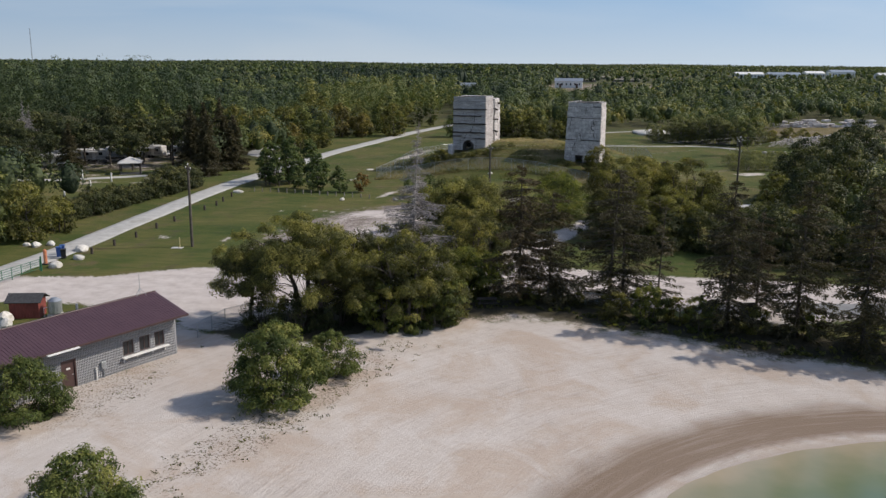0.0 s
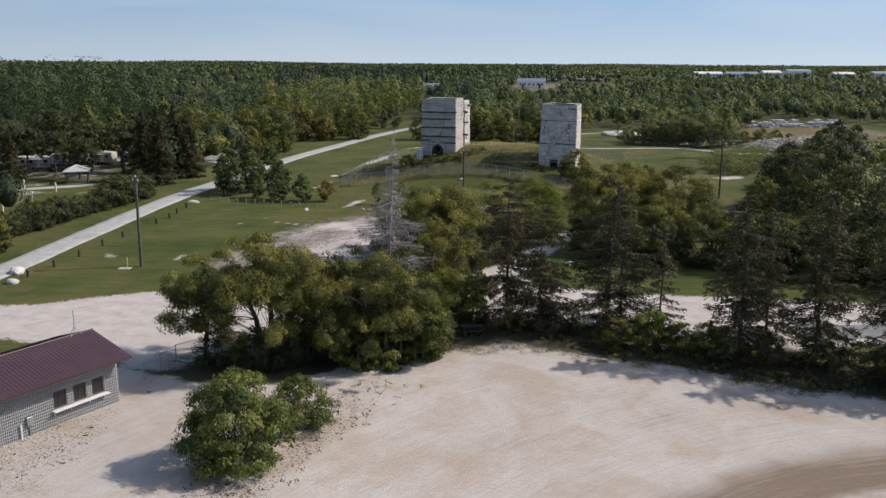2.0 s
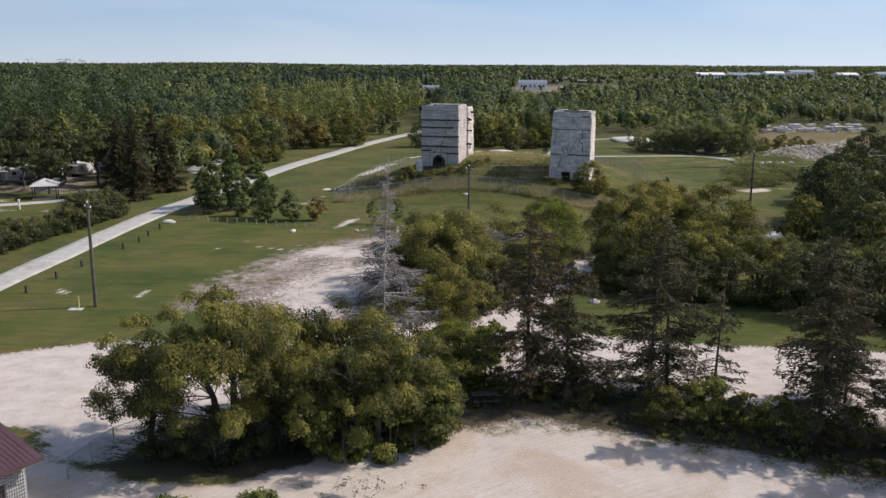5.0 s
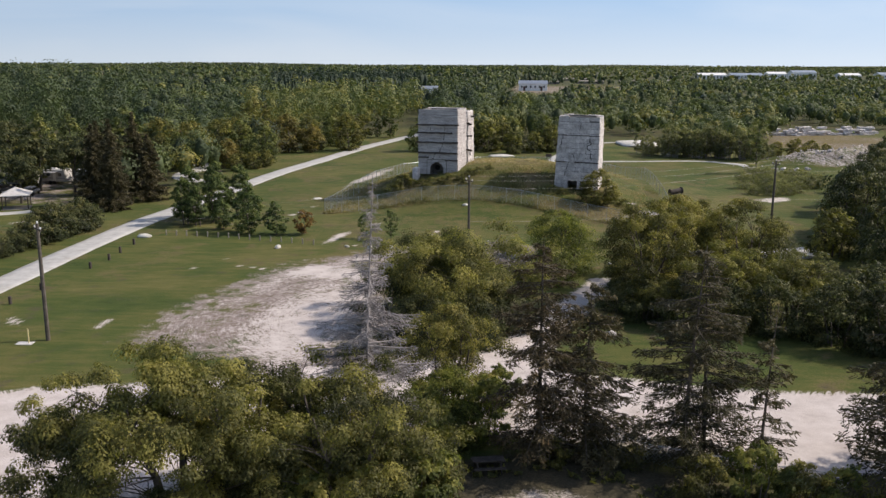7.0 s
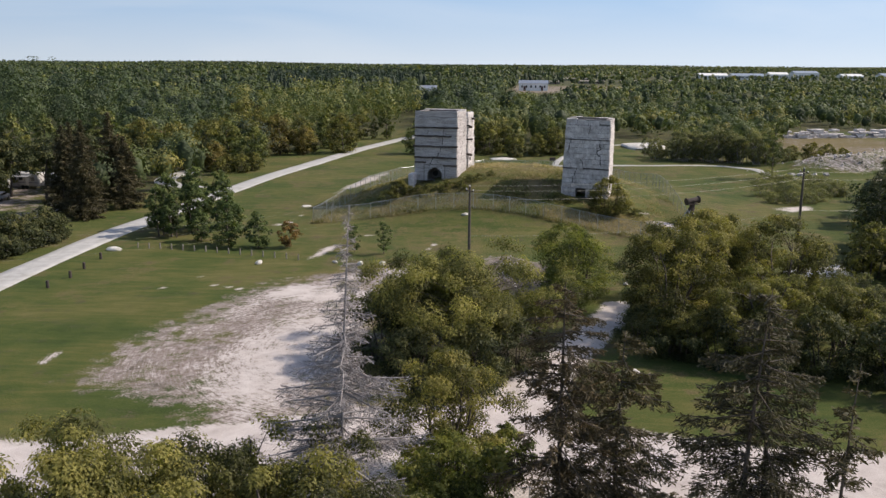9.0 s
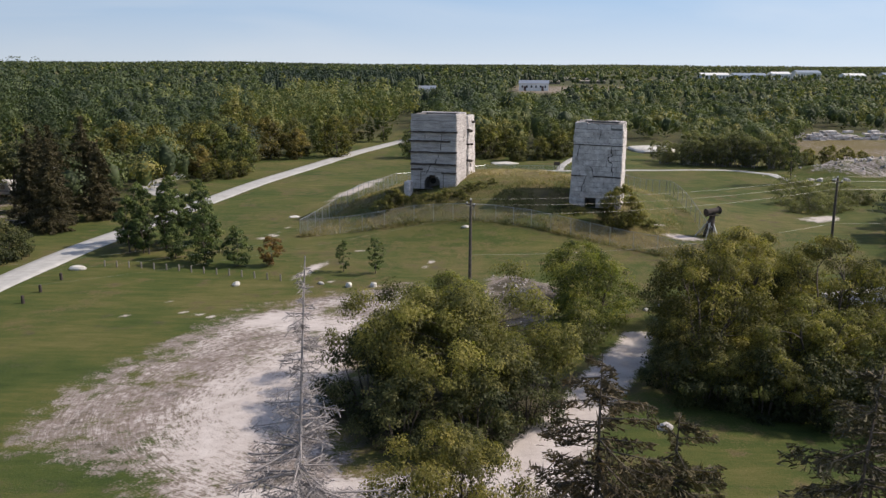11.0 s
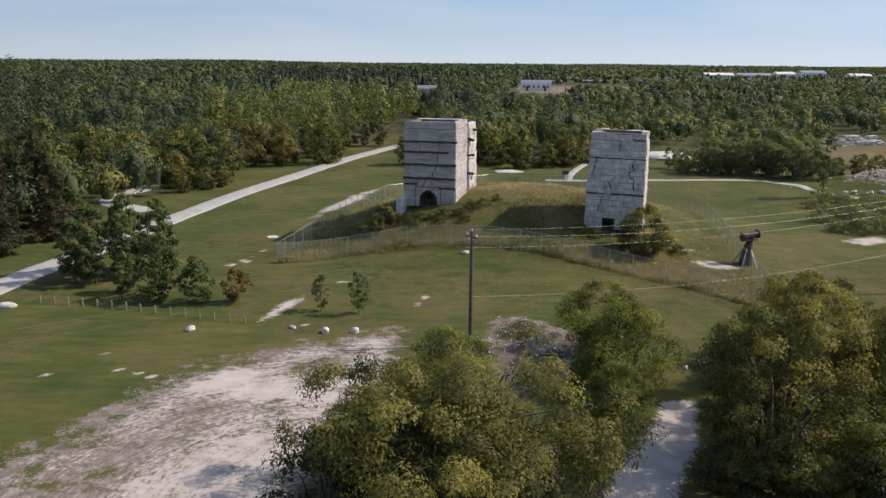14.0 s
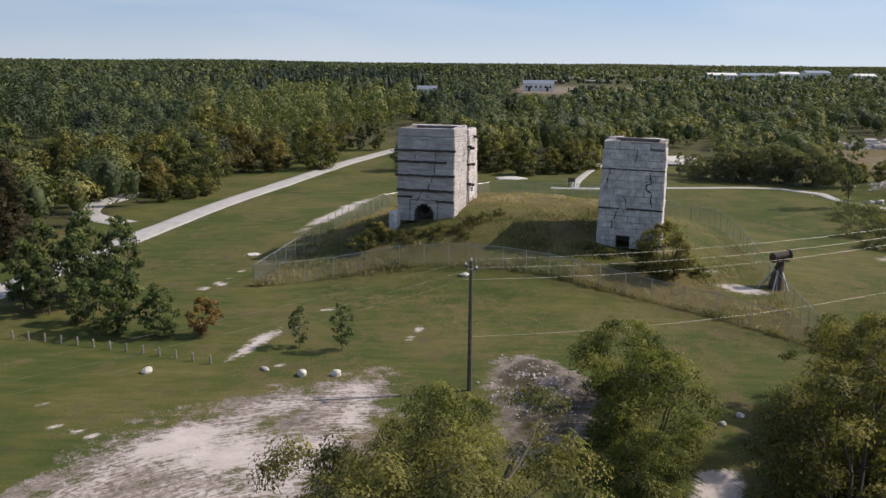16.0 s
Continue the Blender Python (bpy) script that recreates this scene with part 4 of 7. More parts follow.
for d4 in ((-2.0, -1.9, 0, 2.55), (1.5, 1.6, 0, 2.55), (-2.0, 1.6, 2.55, 2.65)):
    part("arch_surround", boxes((d4[0], d4[1], -0.15, -0.05, d4[2], d4[3])), M_STONE_DARK, kiln_a, "dark joint round the arch panel")
prop = part("leaning_timber", tube([(3.05, 6.7, 6.6), (3.3, 7.5, 0.4)], [0.16, 0.18], 6), M_POST, kiln_a, "leaning grey timber prop")
part("foot_slab", boxes((2.9, 4.4, 0.2, 1.7, -0.1, 0.25), bevel=0.08), M_BOULDER, kiln_a, "pale fallen slab at the foot")
part("wing_wall", boxes((-4.2, -3.2, -1.6, 0.0, -1.6, 1.2), bevel=0.15), M_STONE, kiln_a, "broken stub of a wing wall")


# ---- plants ----
def cards(rng, c, size, ratio=0.55, up=0.35, outward=None, along=None, loose=1.0):
    """Small leaves or sprays at c, turned at random; along gives the long axis."""
    n = len(c)
    nor = rng.normal(size=(n, 3)) * loose
    nor[:, 2] += up * 2
    if outward is not None:
        nor += outward
    nor /= np.linalg.norm(nor, axis=1)[:, None] + 1e-9
    a = rng.normal(size=(n, 3)) if along is None else along + 0.25 * rng.normal(size=(n, 3))
    a -= nor * (a * nor).sum(1)[:, None]
    a /= np.linalg.norm(a, axis=1)[:, None] + 1e-9
    b = np.cross(nor, a)
    s = np.broadcast_to(np.asarray(size, float).reshape(-1, 1), (n, 1))
    v = np.stack([c - a * s * 0.55, c + a * s * 0.3 + b * s * ratio * 0.6, c + a * s * 0.42 - b * s * ratio * 0.6], 1)
    return v.reshape(-1, 3), np.arange(3 * n).reshape(-1, 3)


def limb_mesh(name, segs, material, sides=4):
    """Tapered limbs: segs are (points, radii)."""
    vs, qs, base = [], [], 0
    for pts, radii in segs:
        pts = np.asarray(pts, float)
        d = np.gradient(pts, axis=0)
        d /= np.linalg.norm(d, axis=1)[:, None] + 1e-9
        ref = np.where(np.abs(d[:, 2:3]) < 0.9, np.array([[0, 0, 1.0]]), np.array([[1.0, 0, 0]]))
        a = np.cross(d, ref)
        a /= np.linalg.norm(a, axis=1)[:, None] + 1e-9
        b = np.cross(d, a)
        k = np.arange(sides) * 2 * np.pi / sides
        ring = pts[:, None] + (a[:, None] * np.cos(k)[None, :, None] + b[:, None] * np.sin(k)[None, :, None]) * np.asarray(radii)[:, None, None]
        vs.append(ring.reshape(-1, 3))
        m = len(pts)
        i = base + (np.arange(m - 1)[:, None] * sides + np.arange(sides)[None, :])
        j = base + (np.arange(m - 1)[:, None] * sides + (np.arange(sides)[None, :] + 1) % sides)
        qs.append(np.stack([i, j, j + sides, i + sides], -1).reshape(-1, 4))
        base += m * sides
    return np_mesh(name, np.concatenate(vs), np.concatenate(qs), material, smooth=True)


def leafy(seed, h, r, clear, n, leaf, material, clumps=70, trunk=0.25, stems=1, gap=0.14, skirt=0.75, egg=0.0, tufts=7, bark=None):
    """Trunk and crown meshes of a broad-leaved tree or bush, standing at the origin; egg is the height share of the widest place."""
    rng = np.random.RandomState(seed)
    mid, rz = (h + clear) / 2, (h - clear) / 2
    lobes = rng.normal(size=(11, 3))
    lobes[:, 2] *= 0.6
    lobes /= np.linalg.norm(lobes, axis=1)[:, None]
    d = rng.normal(size=(clumps, 3))
    d /= np.linalg.norm(d, axis=1)[:, None]
    bulge = 0.6 + 0.56 * np.max(np.clip(d @ lobes.T, 0, 1) ** 6, axis=1) - gap * rng.rand(clumps)
    rad = np.where(rng.rand(clumps) < 0.72, 0.72 + 0.28 * rng.rand(clumps), rng.rand(clumps) ** 0.5 * 0.75) * bulge
    cr = r * (0.12 + 0.13 * rng.rand(clumps)) * (0.8 + 0.3 * (1 - rad)) * (80 / clumps) ** 0.2
    if egg:
        f = (np.arange(clumps) + rng.rand(clumps)) / clumps * 0.97
        wide = np.where(f < egg, (f / egg * 0.75 + 0.25) ** 0.6, np.maximum(1 - ((f - egg) / (1 - egg)) ** 1.7, 0.0) ** 0.75)
        a = rng.rand(clumps) * 2 * np.pi
        out = r * wide * (0.35 + 0.65 * rng.rand(clumps) ** 0.5) * (0.82 + 0.3 * rng.rand(clumps)) * 0.86
        cen = np.stack([np.cos(a) * out, np.sin(a) * out, clear + f * (h - clear)], 1)
        cr = cr * (0.75 + 0.5 * wide) * 1.15
    else:
        lat = np.linalg.norm(d[:, :2], axis=1) + 1e-6
        full = np.where(d[:, 2] < 0, 1 + skirt * (1 / np.maximum(lat, 0.35) - 1), 1.0)
        d = d * np.stack([full, full, np.ones(clumps)], 1)
        cen = d * rad[:, None] * np.array([r, r, rz])
        cen[:, 2] += mid
    segs, limbs = [], []
    for s in range(stems):
        a = 2 * np.pi * (s + rng.rand() * 0.5) / stems
        foot = np.array([np.cos(a), np.sin(a), 0]) * (0 if stems == 1 else min(0.25 * r, 0.8))
        lean = np.array([np.cos(a), np.sin(a), 0]) * (0.03 * h if stems == 1 else 0.3 * r)
        t = np.linspace(0, 1, 7)[:, None]
        stem = foot + np.array([0, 0, -0.25]) * (1 - t) + t * np.array([0, 0, h * 0.72]) + lean * t ** 1.5 + rng.normal(size=(7, 3)) * np.array([0.03, 0.03, 0]) * h * t * 0.5
        segs.append((stem, trunk * (1.15 - 0.95 * t[:, 0])))
        limbs.append(stem)
    spine = np.concatenate(limbs)
    for c in cen[:: 1 if n > 10000 else 3]:
        below = spine[(spine[:, 2] < max(c[2] - 0.1 * h, clear * 0.6 + 0.15 * h))]
        if not len(below):
            below = spine[:2]
        s = below[np.argmin(np.linalg.norm(below - c, axis=1) - 0.6 * below[:, 2])]
        bend = (s + c) / 2 + np.array([0, 0, 0.08 * h]) * rng.rand() + rng.normal(size=3) * 0.04 * r
        t = np.linspace(0, 0.92, 4)[:, None]
        thick = min(trunk * 0.24, 0.012 + 0.011 * np.linalg.norm(c - s))
        segs.append(((1 - t) ** 2 * s + 2 * t * (1 - t) * bend + t * t * c, np.linspace(thick, 0.008, 4)))
    wood = limb_mesh("trunk", segs, bark or M_BARK, 3)
    # leaves cover small domes that sit on the outside of each clump and hang a little at their rims
    heart = np.array([0, 0, mid * 0.85])
    face = (cen - heart) / np.array([r, r, rz])
    to = rng.normal(size=(clumps, tufts, 3)) * np.array([1, 1, 0.7]) + 0.75 * face[:, None, :] + np.array([0, 0, 0.3])
    to /= np.linalg.norm(to, axis=2)[:, :, None]
    to *= (cr[:, None] * (0.45 + 0.6 * rng.rand(clumps, tufts)))[:, :, None] * np.array([1, 1, 0.75])
    dome = cr[:, None] * (0.3 + 0.24 * rng.rand(clumps, tufts)) * (9 / tufts) ** 0.25
    weight = (dome ** 2).ravel()
    pick = rng.choice(clumps * tufts, n, p=weight / weight.sum())
    which, tuft = pick // tufts, pick % tufts
    u = rng.normal(size=(n, 3))
    u /= np.linalg.norm(u, axis=1)[:, None]
    u[:, 2] = np.where(rng.rand(n) < 0.72, np.abs(u[:, 2]), u[:, 2])
    size = dome[which, tuft] * 1.1
    off = u * (size * (0.62 + 0.5 * rng.rand(n)))[:, None] * np.array([1, 1, 0.72])
    off[:, 2] -= 0.3 * size * (u[:, 0] ** 2 + u[:, 1] ** 2)
    c = cen[which] + to[which, tuft] + off
    c[:, 2] = np.where(c[:, 2] < 0.06, 0.06 + 0.3 * cr[which] * rng.rand(n), c[:, 2])
    v, q = cards(rng, c, leaf * rng.uniform(0.6, 1.4, n), 0.5, 0.2, u * 1.5 + to[which, tuft] / cr[which][:, None] * 0.8, np.stack([u[:, 0], u[:, 1], u[:, 2] - 0.9], 1), loose=0.6)
    # Higher leaves get a lighter tint, the crown's lit top put into colour.
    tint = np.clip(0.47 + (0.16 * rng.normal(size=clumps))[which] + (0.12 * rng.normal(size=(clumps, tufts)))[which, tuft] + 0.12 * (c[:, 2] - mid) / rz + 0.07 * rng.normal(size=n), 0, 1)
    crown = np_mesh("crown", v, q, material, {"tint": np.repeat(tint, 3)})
    return wood, crown


def conifer(seed, h, r, clear, material, thick=0.17, spray=0.42, sparse=1.0, dead=False, lean=0.0, tilt=0.0, shape=0.62, per=17, whorl=0.38):
    """Trunk with whorled, drooping branches that carry needle sprays."""
    rng = np.random.RandomState(seed)
    t = np.linspace(0, 1, 9)
    bow = np.stack([lean * t ** 2 * h, 0.012 * h * np.sin(t * 3 + seed), t * (h + 0.25) - 0.25], 1)
    segs = [(bow, thick * (1.05 - t) + 0.012)]
    cen, axis, size = [], [], []
    z = clear
    while z < h * 0.985:
        f = (z - clear) / (h - clear)
        reach = r * (1 - f) ** shape * (0.55 + 0.45 * min(1, f * 5 + 0.4)) + 0.18
        if dead:
            reach = 0.9 * r * max(0, 1 - (f / 0.78) ** 1.5) + 1.9 * (1 - f) + 0.3
        for k in range(6 if f < 0.8 else 5):
            if rng.rand() > 0.9 * sparse * (0.62 if dead and f > 0.62 else 0.95 if dead else 1):
                continue
            a = rng.rand() * 2 * np.pi
            ln = reach * rng.uniform(0.5, 1.12)
            s = np.linspace(0, 1, 6)
            root = np.array([np.interp(z, bow[:, 2], bow[:, 0]), np.interp(z, bow[:, 2], bow[:, 1]), z + rng.uniform(-0.15, 0.15)])
            droop = rng.uniform(0.12, 0.34) * ln * (1.15 - f)
            side = np.array([np.cos(a), np.sin(a), 0])
            pts = root + side * (s * ln)[:, None] + np.array([0, 0, 1.0]) * (-droop * s ** 1.2 + 0.35 * droop * s ** 4 + tilt * ln * s)[:, None]
            segs.append((pts, np.linspace(0.012 + (0.019 if dead else 0.013) * ln, 0.012 if dead else 0.006, 6)))
            m = int(ln * (per * 1.25 if not dead else 80 - 52 * f)) + 3
            u = rng.rand(m) ** 0.75
            base = np.stack([np.interp(u, s, pts[:, i]) for i in range(3)], 1)
            w = ln * 0.15 * (1 - 0.5 * u)
            lat = np.array([-np.sin(a), np.cos(a), 0])
            j = rng.normal(size=m) * 0.6
            c = base + lat * (w * j)[:, None] + np.array([0, 0, -1.0]) * (np.abs(rng.normal(size=m)) * 0.13 * (0.6 + 0.4 * ln))[:, None]
            cen.append(c)
            axis.append(side * 0.8 + lat * np.sign(j)[:, None] * 0.7 + np.array([0, 0, -0.35]))
            size.append(spray * rng.uniform(0.55, 1.25, m))
        z += whorl * rng.uniform(0.68, 1.32) * (1.0 if h > 6 else 0.7)
    wood = limb_mesh("trunk", segs, M_DEADWOOD if dead else M_BARK, 5 if dead else 3)
    cen, axis, size = np.concatenate(cen), np.concatenate(axis), np.concatenate(size)
    v, q = cards(rng, cen, size * (1 if dead else 1.3), 0.05 if dead else 0.15, 0.5, None, axis)
    # Sprays take a lighter tint with height.
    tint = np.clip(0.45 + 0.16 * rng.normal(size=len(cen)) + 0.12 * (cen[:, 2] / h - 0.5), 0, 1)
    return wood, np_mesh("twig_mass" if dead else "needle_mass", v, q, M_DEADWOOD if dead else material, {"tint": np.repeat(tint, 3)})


def plant(name, label, category, meshes, x, y, turn=0.0, size=1.0, group="", sink=0.0, height=None):
    ob = thing(name, label, category, Matrix.LocRotScale((x, y, (lie1(x, y) if height is None else height) - sink), Euler((0, 0, radians(turn))), (size,) * 3), group)
    for me in meshes:
        new(me.name.split(".")[0], me).parent = ob
    return ob


ELM_A = leafy(11, 10.8, 6.2, 0.5, 84000, 0.15, M_LEAF_OLIVE, 96, 0.32, 4, gap=0.24, tufts=10, skirt=0.9)
ELM_B = leafy(12, 10.0, 5.8, 0.3, 64000, 0.145, M_LEAF_OLIVE, 80, 0.24, 4, gap=0.26, tufts=9, skirt=0.9)
ELM_C = leafy(13, 7.6, 4.4, 2.4, 30000, 0.15, M_LEAF_OLIVE, 44, 0.2, 2, gap=0.3, tufts=9, skirt=0.4)
plant("elm_tree", "broad spreading elm with olive leaves at the beach's edge", "tree", ELM_A, -13.8, 74.4, 20, 1.0)
plant("elm_tree", "open olive elm with bare limbs leaning over the beach's edge", "tree", ELM_B, -5.9, 75.2, 140, 1.0)
plant("elm_tree", "olive elm standing close behind two others", "tree", ELM_B, -9.8, 77.4, 250, 1.04)
plant("elm_tree", "small elm with boughs drooping over the gravel lot", "tree", ELM_C, -20.0, 74.8, 60, 1.0)
OAK = leafy(14, 9.4, 9.9, 0.3, 126000, 0.175, M_LEAF_OLIVE, 130, 0.4, 3, gap=0.26, tufts=12)
plant("maple_tree", "large round maple with green and yellowing leaves beside the track", "tree", OAK, 0.1, 113.4, 0)
WILLOW_A = leafy(15, 11.4, 5.6, 0.3, 36000, 0.195, M_LEAF_GOLD, 84, 0.24, 4, gap=0.34, tufts=10, egg=0.5)
WILLOW_B = leafy(16, 10.0, 5.8, 0.1, 31000, 0.195, M_LEAF_OLIVE, 80, 0.24, 4, gap=0.3, tufts=10)
for me, x, y, turn, size, lab in ((WILLOW_A, 18.7, 118.2, 30, 0.92, "many-stemmed willow with yellow-green leaves beside the track"), (WILLOW_A, 22.6, 124.0, 100, 0.88, "many-stemmed willow with yellowing top and dark lower leaves"),
                                  (WILLOW_A, 25.6, 131.0, 200, 0.8, "many-stemmed willow with yellow-green leaves in a thicket"), (WILLOW_B, 27.4, 138.0, 10, 0.84, "many-stemmed willow with olive leaves in a thicket"),
                                  (WILLOW_A, 28.8, 121.8, 250, 0.9, "many-stemmed willow with yellow-green leaves in a thicket"), (WILLOW_B, 31.0, 134.0, 150, 0.7, "many-stemmed willow with olive leaves in a thicket"),
                                  (WILLOW_B, 18.6, 112.8, 120, 0.5, "low willow with dark green leaves in a thicket"), (WILLOW_B, 22.4, 110.6, 70, 0.5, "low willow with dark green leaves in a thicket"), (WILLOW_B, 24.6, 113.6, 300, 0.86, "many-stemmed willow with dark green leaves in a thicket"), (WILLOW_B, 31.6, 113.5, 40, 0.8, "many-stemmed willow with dark green leaves in a thicket"),
                                  (WILLOW_B, 39.5, 110.0, 160, 0.7, "many-stemmed willow with dark green leaves in a thicket")):
    plant("willow_tree", lab, "tree", me, x, y, turn, size, "willow thicket beside the track")
THICKET = leafy(17, 6.8, 5.2, 0.0, 19000, 0.205, M_LEAF, 84, 0.12, 5, egg=0.34, tufts=10)
THICKET_LOW = leafy(22, 6.6, 4.8, 0.0, 8000, 0.27, M_HEDGE, 60, 0.12, 5, egg=0.3)
plant("thicket", "round green thicket beside a heap of broken stone", "bush", THICKET, 12.3, 132.6, 15, 0.92)
plant("thicket", "tall green thicket beside a heap of broken stone", "bush", THICKET, 12.2, 140.0, 120, 0.85)
plant("thicket", "green thicket beside the shaded track", "bush", THICKET, 11.0, 126.6, 260, 0.55)
plant("thicket", "round bright green thicket at the foot of a utility pole", "bush", THICKET, -0.6, 128.0, 220, 0.8)
plant("willow_tree", "slender yellow-green willow beside the dead spruce", "tree", WILLOW_A, -0.8, 90.6, 310, 0.7)
plant("thicket", "yellow-green thicket close to the spruces", "bush", THICKET, -0.8, 86.2, 30, 0.7)
# Dark thickets added where only the elms' shade lies.
for x, y, s, turn in ((-18.0, 73.6, 0.45, 200), (-14.6, 73.0, 0.5, 20), (-11.4, 74.6, 0.5, 60)):
    plant("thicket", "low dark undergrowth in the shade of the elms", "bush", THICKET_LOW, x, y, turn, s, "undergrowth below the elms")
plant("thicket", "dark thicket in the shade beside the maple", "bush", THICKET_LOW, -6.2, 111.4, 40, 0.82)
plant("thicket", "low dark thicket in the shade beside the maple", "bush", THICKET_LOW, -3.6, 105.6, 140, 0.66)
plant("thicket", "leafy thicket at the maple's foot beside the track", "bush", THICKET_LOW, 1.0, 105.4, 70, 0.68)
plant("thicket", "leafy thicket at the maple's foot beside the track", "bush", THICKET_LOW, 4.4, 109.0, 200, 0.62)
for x, y, s, turn in ((20.8, 111.6, 0.66, 10), (17.2, 113.6, 0.6, 50), (15.6, 116.4, 0.5, 150), (24.2, 110.2, 0.66, 230), (28.2, 109.6, 0.74, 300), (19.0, 121.6, 0.6, 90), (20.6, 127.0, 0.62, 190), (22.6, 133.0, 0.6, 330), (32.5, 106.4, 0.85, 130), (36.2, 104.2, 0.9, 250), (40.2, 102.4, 0.9, 20), (45.0, 100.4, 0.95, 80), (36.4, 109.4, 0.9, 170), (41.4, 107.2, 0.95, 310), (50.0, 99.0, 0.95, 200)):
    plant("thicket", "dark green thicket at the willows' feet", "bush", THICKET_LOW, x, y, turn, s, "thickets below the willows")
LILAC_A = leafy(18, 5.6, 3.7, 0.0, 30000, 0.17, M_LEAF_BRIGHT, 100, 0.07, 6, egg=0.24)
LILAC_B = leafy(19, 4.2, 3.0, 0.0, 19000, 0.16, M_LEAF_BRIGHT, 76, 0.05, 6, egg=0.24)
plant("lilac_bush", "tall leafy green bush standing on the sand", "bush", LILAC_A, -12.5, 57.4, 0)
plant("lilac_bush", "compact bright green bush standing on the sand", "bush", LILAC_B, -9.7, 62.9, 60, 0.8)
plant("lilac_bush", "rounded green bush on the sand near the water", "bush", LILAC_B, -19.1, 42.0, 200, 1.08, sink=1.25)
plant("lilac_bush", "dense dark green bush against the building", "bush", LILAC_B, -28.1, 52.9, 300, 0.95)

SPRUCE_A = conifer(31, 13.6, 4.3, 0.8, M_NEEDLE_RUST, 0.19, 0.34, sparse=0.88, per=42, shape=0.43, whorl=0.52)
SPRUCE_B = conifer(32, 10.8, 4.6, 0.7, M_NEEDLE, 0.15, 0.36, sparse=0.82, per=40, shape=0.54, whorl=0.52)
SPRUCE_C = conifer(33, 13.6, 4.3, 0.9, M_NEEDLE, 0.2, 0.36, sparse=0.72, lean=0.04, per=36, shape=0.5, whorl=0.58)
SPRUCE_D = conifer(34, 10.2, 2.4, 0.8, M_NEEDLE, 0.12, sparse=0.56, lean=0.03, whorl=0.44)
SPRUCE_E = conifer(35, 13.6, 3.9, 0.3, M_NEEDLE, 0.18, 0.4, sparse=0.95, per=28, whorl=0.47, shape=0.5)
SNAG = conifer(36, 17.4, 3.9, 0.8, M_NEEDLE, 0.12, 0.5, 1.0, True, lean=0.03)
for me, x, y, turn, s, lab in ((SPRUCE_A, 4.8, 84.0, 0, 1, "tall dark spruce with a rusty brown top"), (SPRUCE_B, 7.9, 85.4, 40, 1, "dark spruce with drooping boughs"),
                               (SPRUCE_C, 13.5, 83.4, 10, 1, "tall dark spruce with drooping boughs"), (SPRUCE_C, 14.9, 84.4, 200, 0.92, "tall slim spruce with drooping boughs"),
                               (SPRUCE_D, 18.1, 83.4, 0, 1, "thin sparse leaning spruce with bare boughs"), (SPRUCE_E, 23.2, 77.8, 90, 1.0, "dense dark spruce reaching the ground"),
                               (SPRUCE_E, 29.2, 76.8, 220, 1.03, "dense dark spruce reaching the ground"), (SPRUCE_E, 33.6, 73.6, 300, 1.04, "dense dark spruce reaching the ground"),
                               (SPRUCE_E, 38.4, 72.6, 20, 1.0, "dense dark spruce reaching the ground"), (SPRUCE_E, 43.5, 71.4, 130, 0.98, "dense dark spruce reaching the ground"), (SPRUCE_A, 27.5, 83.5, 150, 0.72, "small dark spruce beside the lane")):
    plant("spruce_tree", lab, "tree", me, x, y, turn, s, "row of spruces along the beach")
plant("dead_spruce", "bare grey dead tree beyond the campground", "tree", SNAG, -101, 188, 50, 0.75)
plant("dead_spruce", "bare grey dead tree beyond the campground", "tree", SNAG, -104, 192, 150, 0.8)
plant("dead_spruce", "tall dead spruce with bare grey twigs", "tree", SNAG, -5.3, 80.5, 0, 1.02)
SHRUB = leafy(20, 2.6, 1.8, 0.0, 5000, 0.17, M_LEAF_GOLD, 34, 0.05, 5, egg=0.28)
SHRUB_B = leafy(21, 3.4, 1.7, 0.0, 6200, 0.17, M_LEAF, 36, 0.06, 4, egg=0.34)
for x, y, turn, s, me in ((-2.6, 75.6, 30, 1.5, SHRUB_B), (-4.8, 74.2, 90, 1.45, SHRUB_B), (-7.4, 73.2, 170, 1.3, SHRUB_B), (-1.6, 77.6, 250, 1.2, SHRUB), (13.6, 79.6, 0, 0.95, SHRUB), (16.4, 79.2, 60, 1.1, SHRUB_B), (19.2, 79.4, 120, 0.9, SHRUB), (21.0, 77.6, 10, 1.0, SHRUB_B), (25.6, 77.8, 200, 0.9, SHRUB), (30.6, 76.8, 240, 0.8, SHRUB_B), (34.6, 75.2, 30, 0.9, SHRUB),
                          (5.6, 83.4, 80, 0.62, SHRUB), (10.4, 83.0, 10, 0.5, SHRUB), (-2.4, 83.6, 300, 1.3, SHRUB_B), (2.6, 91.5, 90, 1.0, SHRUB_B), (-1.2, 89.5, 40, 1.3, SHRUB), (1.6, 86.4, 160, 1.3, SHRUB_B)):
    plant("shrub", "leafy yellow-green shrub at the trees' feet", "shrub", me, x, y, turn, s, "shrubs along the beach")

TREE_A = leafy(41, 9.0, 4.2, 0.3, 4300, 0.41, M_EDGE, 64, 0.2, 1, egg=0.36)
TREE_B = leafy(42, 8.0, 4.0, 0.3, 4300, 0.41, M_LEAF_OLIVE, 60, 0.18, 1, egg=0.38)
TREE_Y = leafy(54, 8.2, 4.1, 0.3, 4300, 0.41, M_LEAF_GOLD, 60, 0.18, 1, egg=0.4)
TREE_O = leafy(55, 8.2, 3.9, 0.4, 4300, 0.41, M_LEAF_OCHRE, 60, 0.18, 1, egg=0.42)
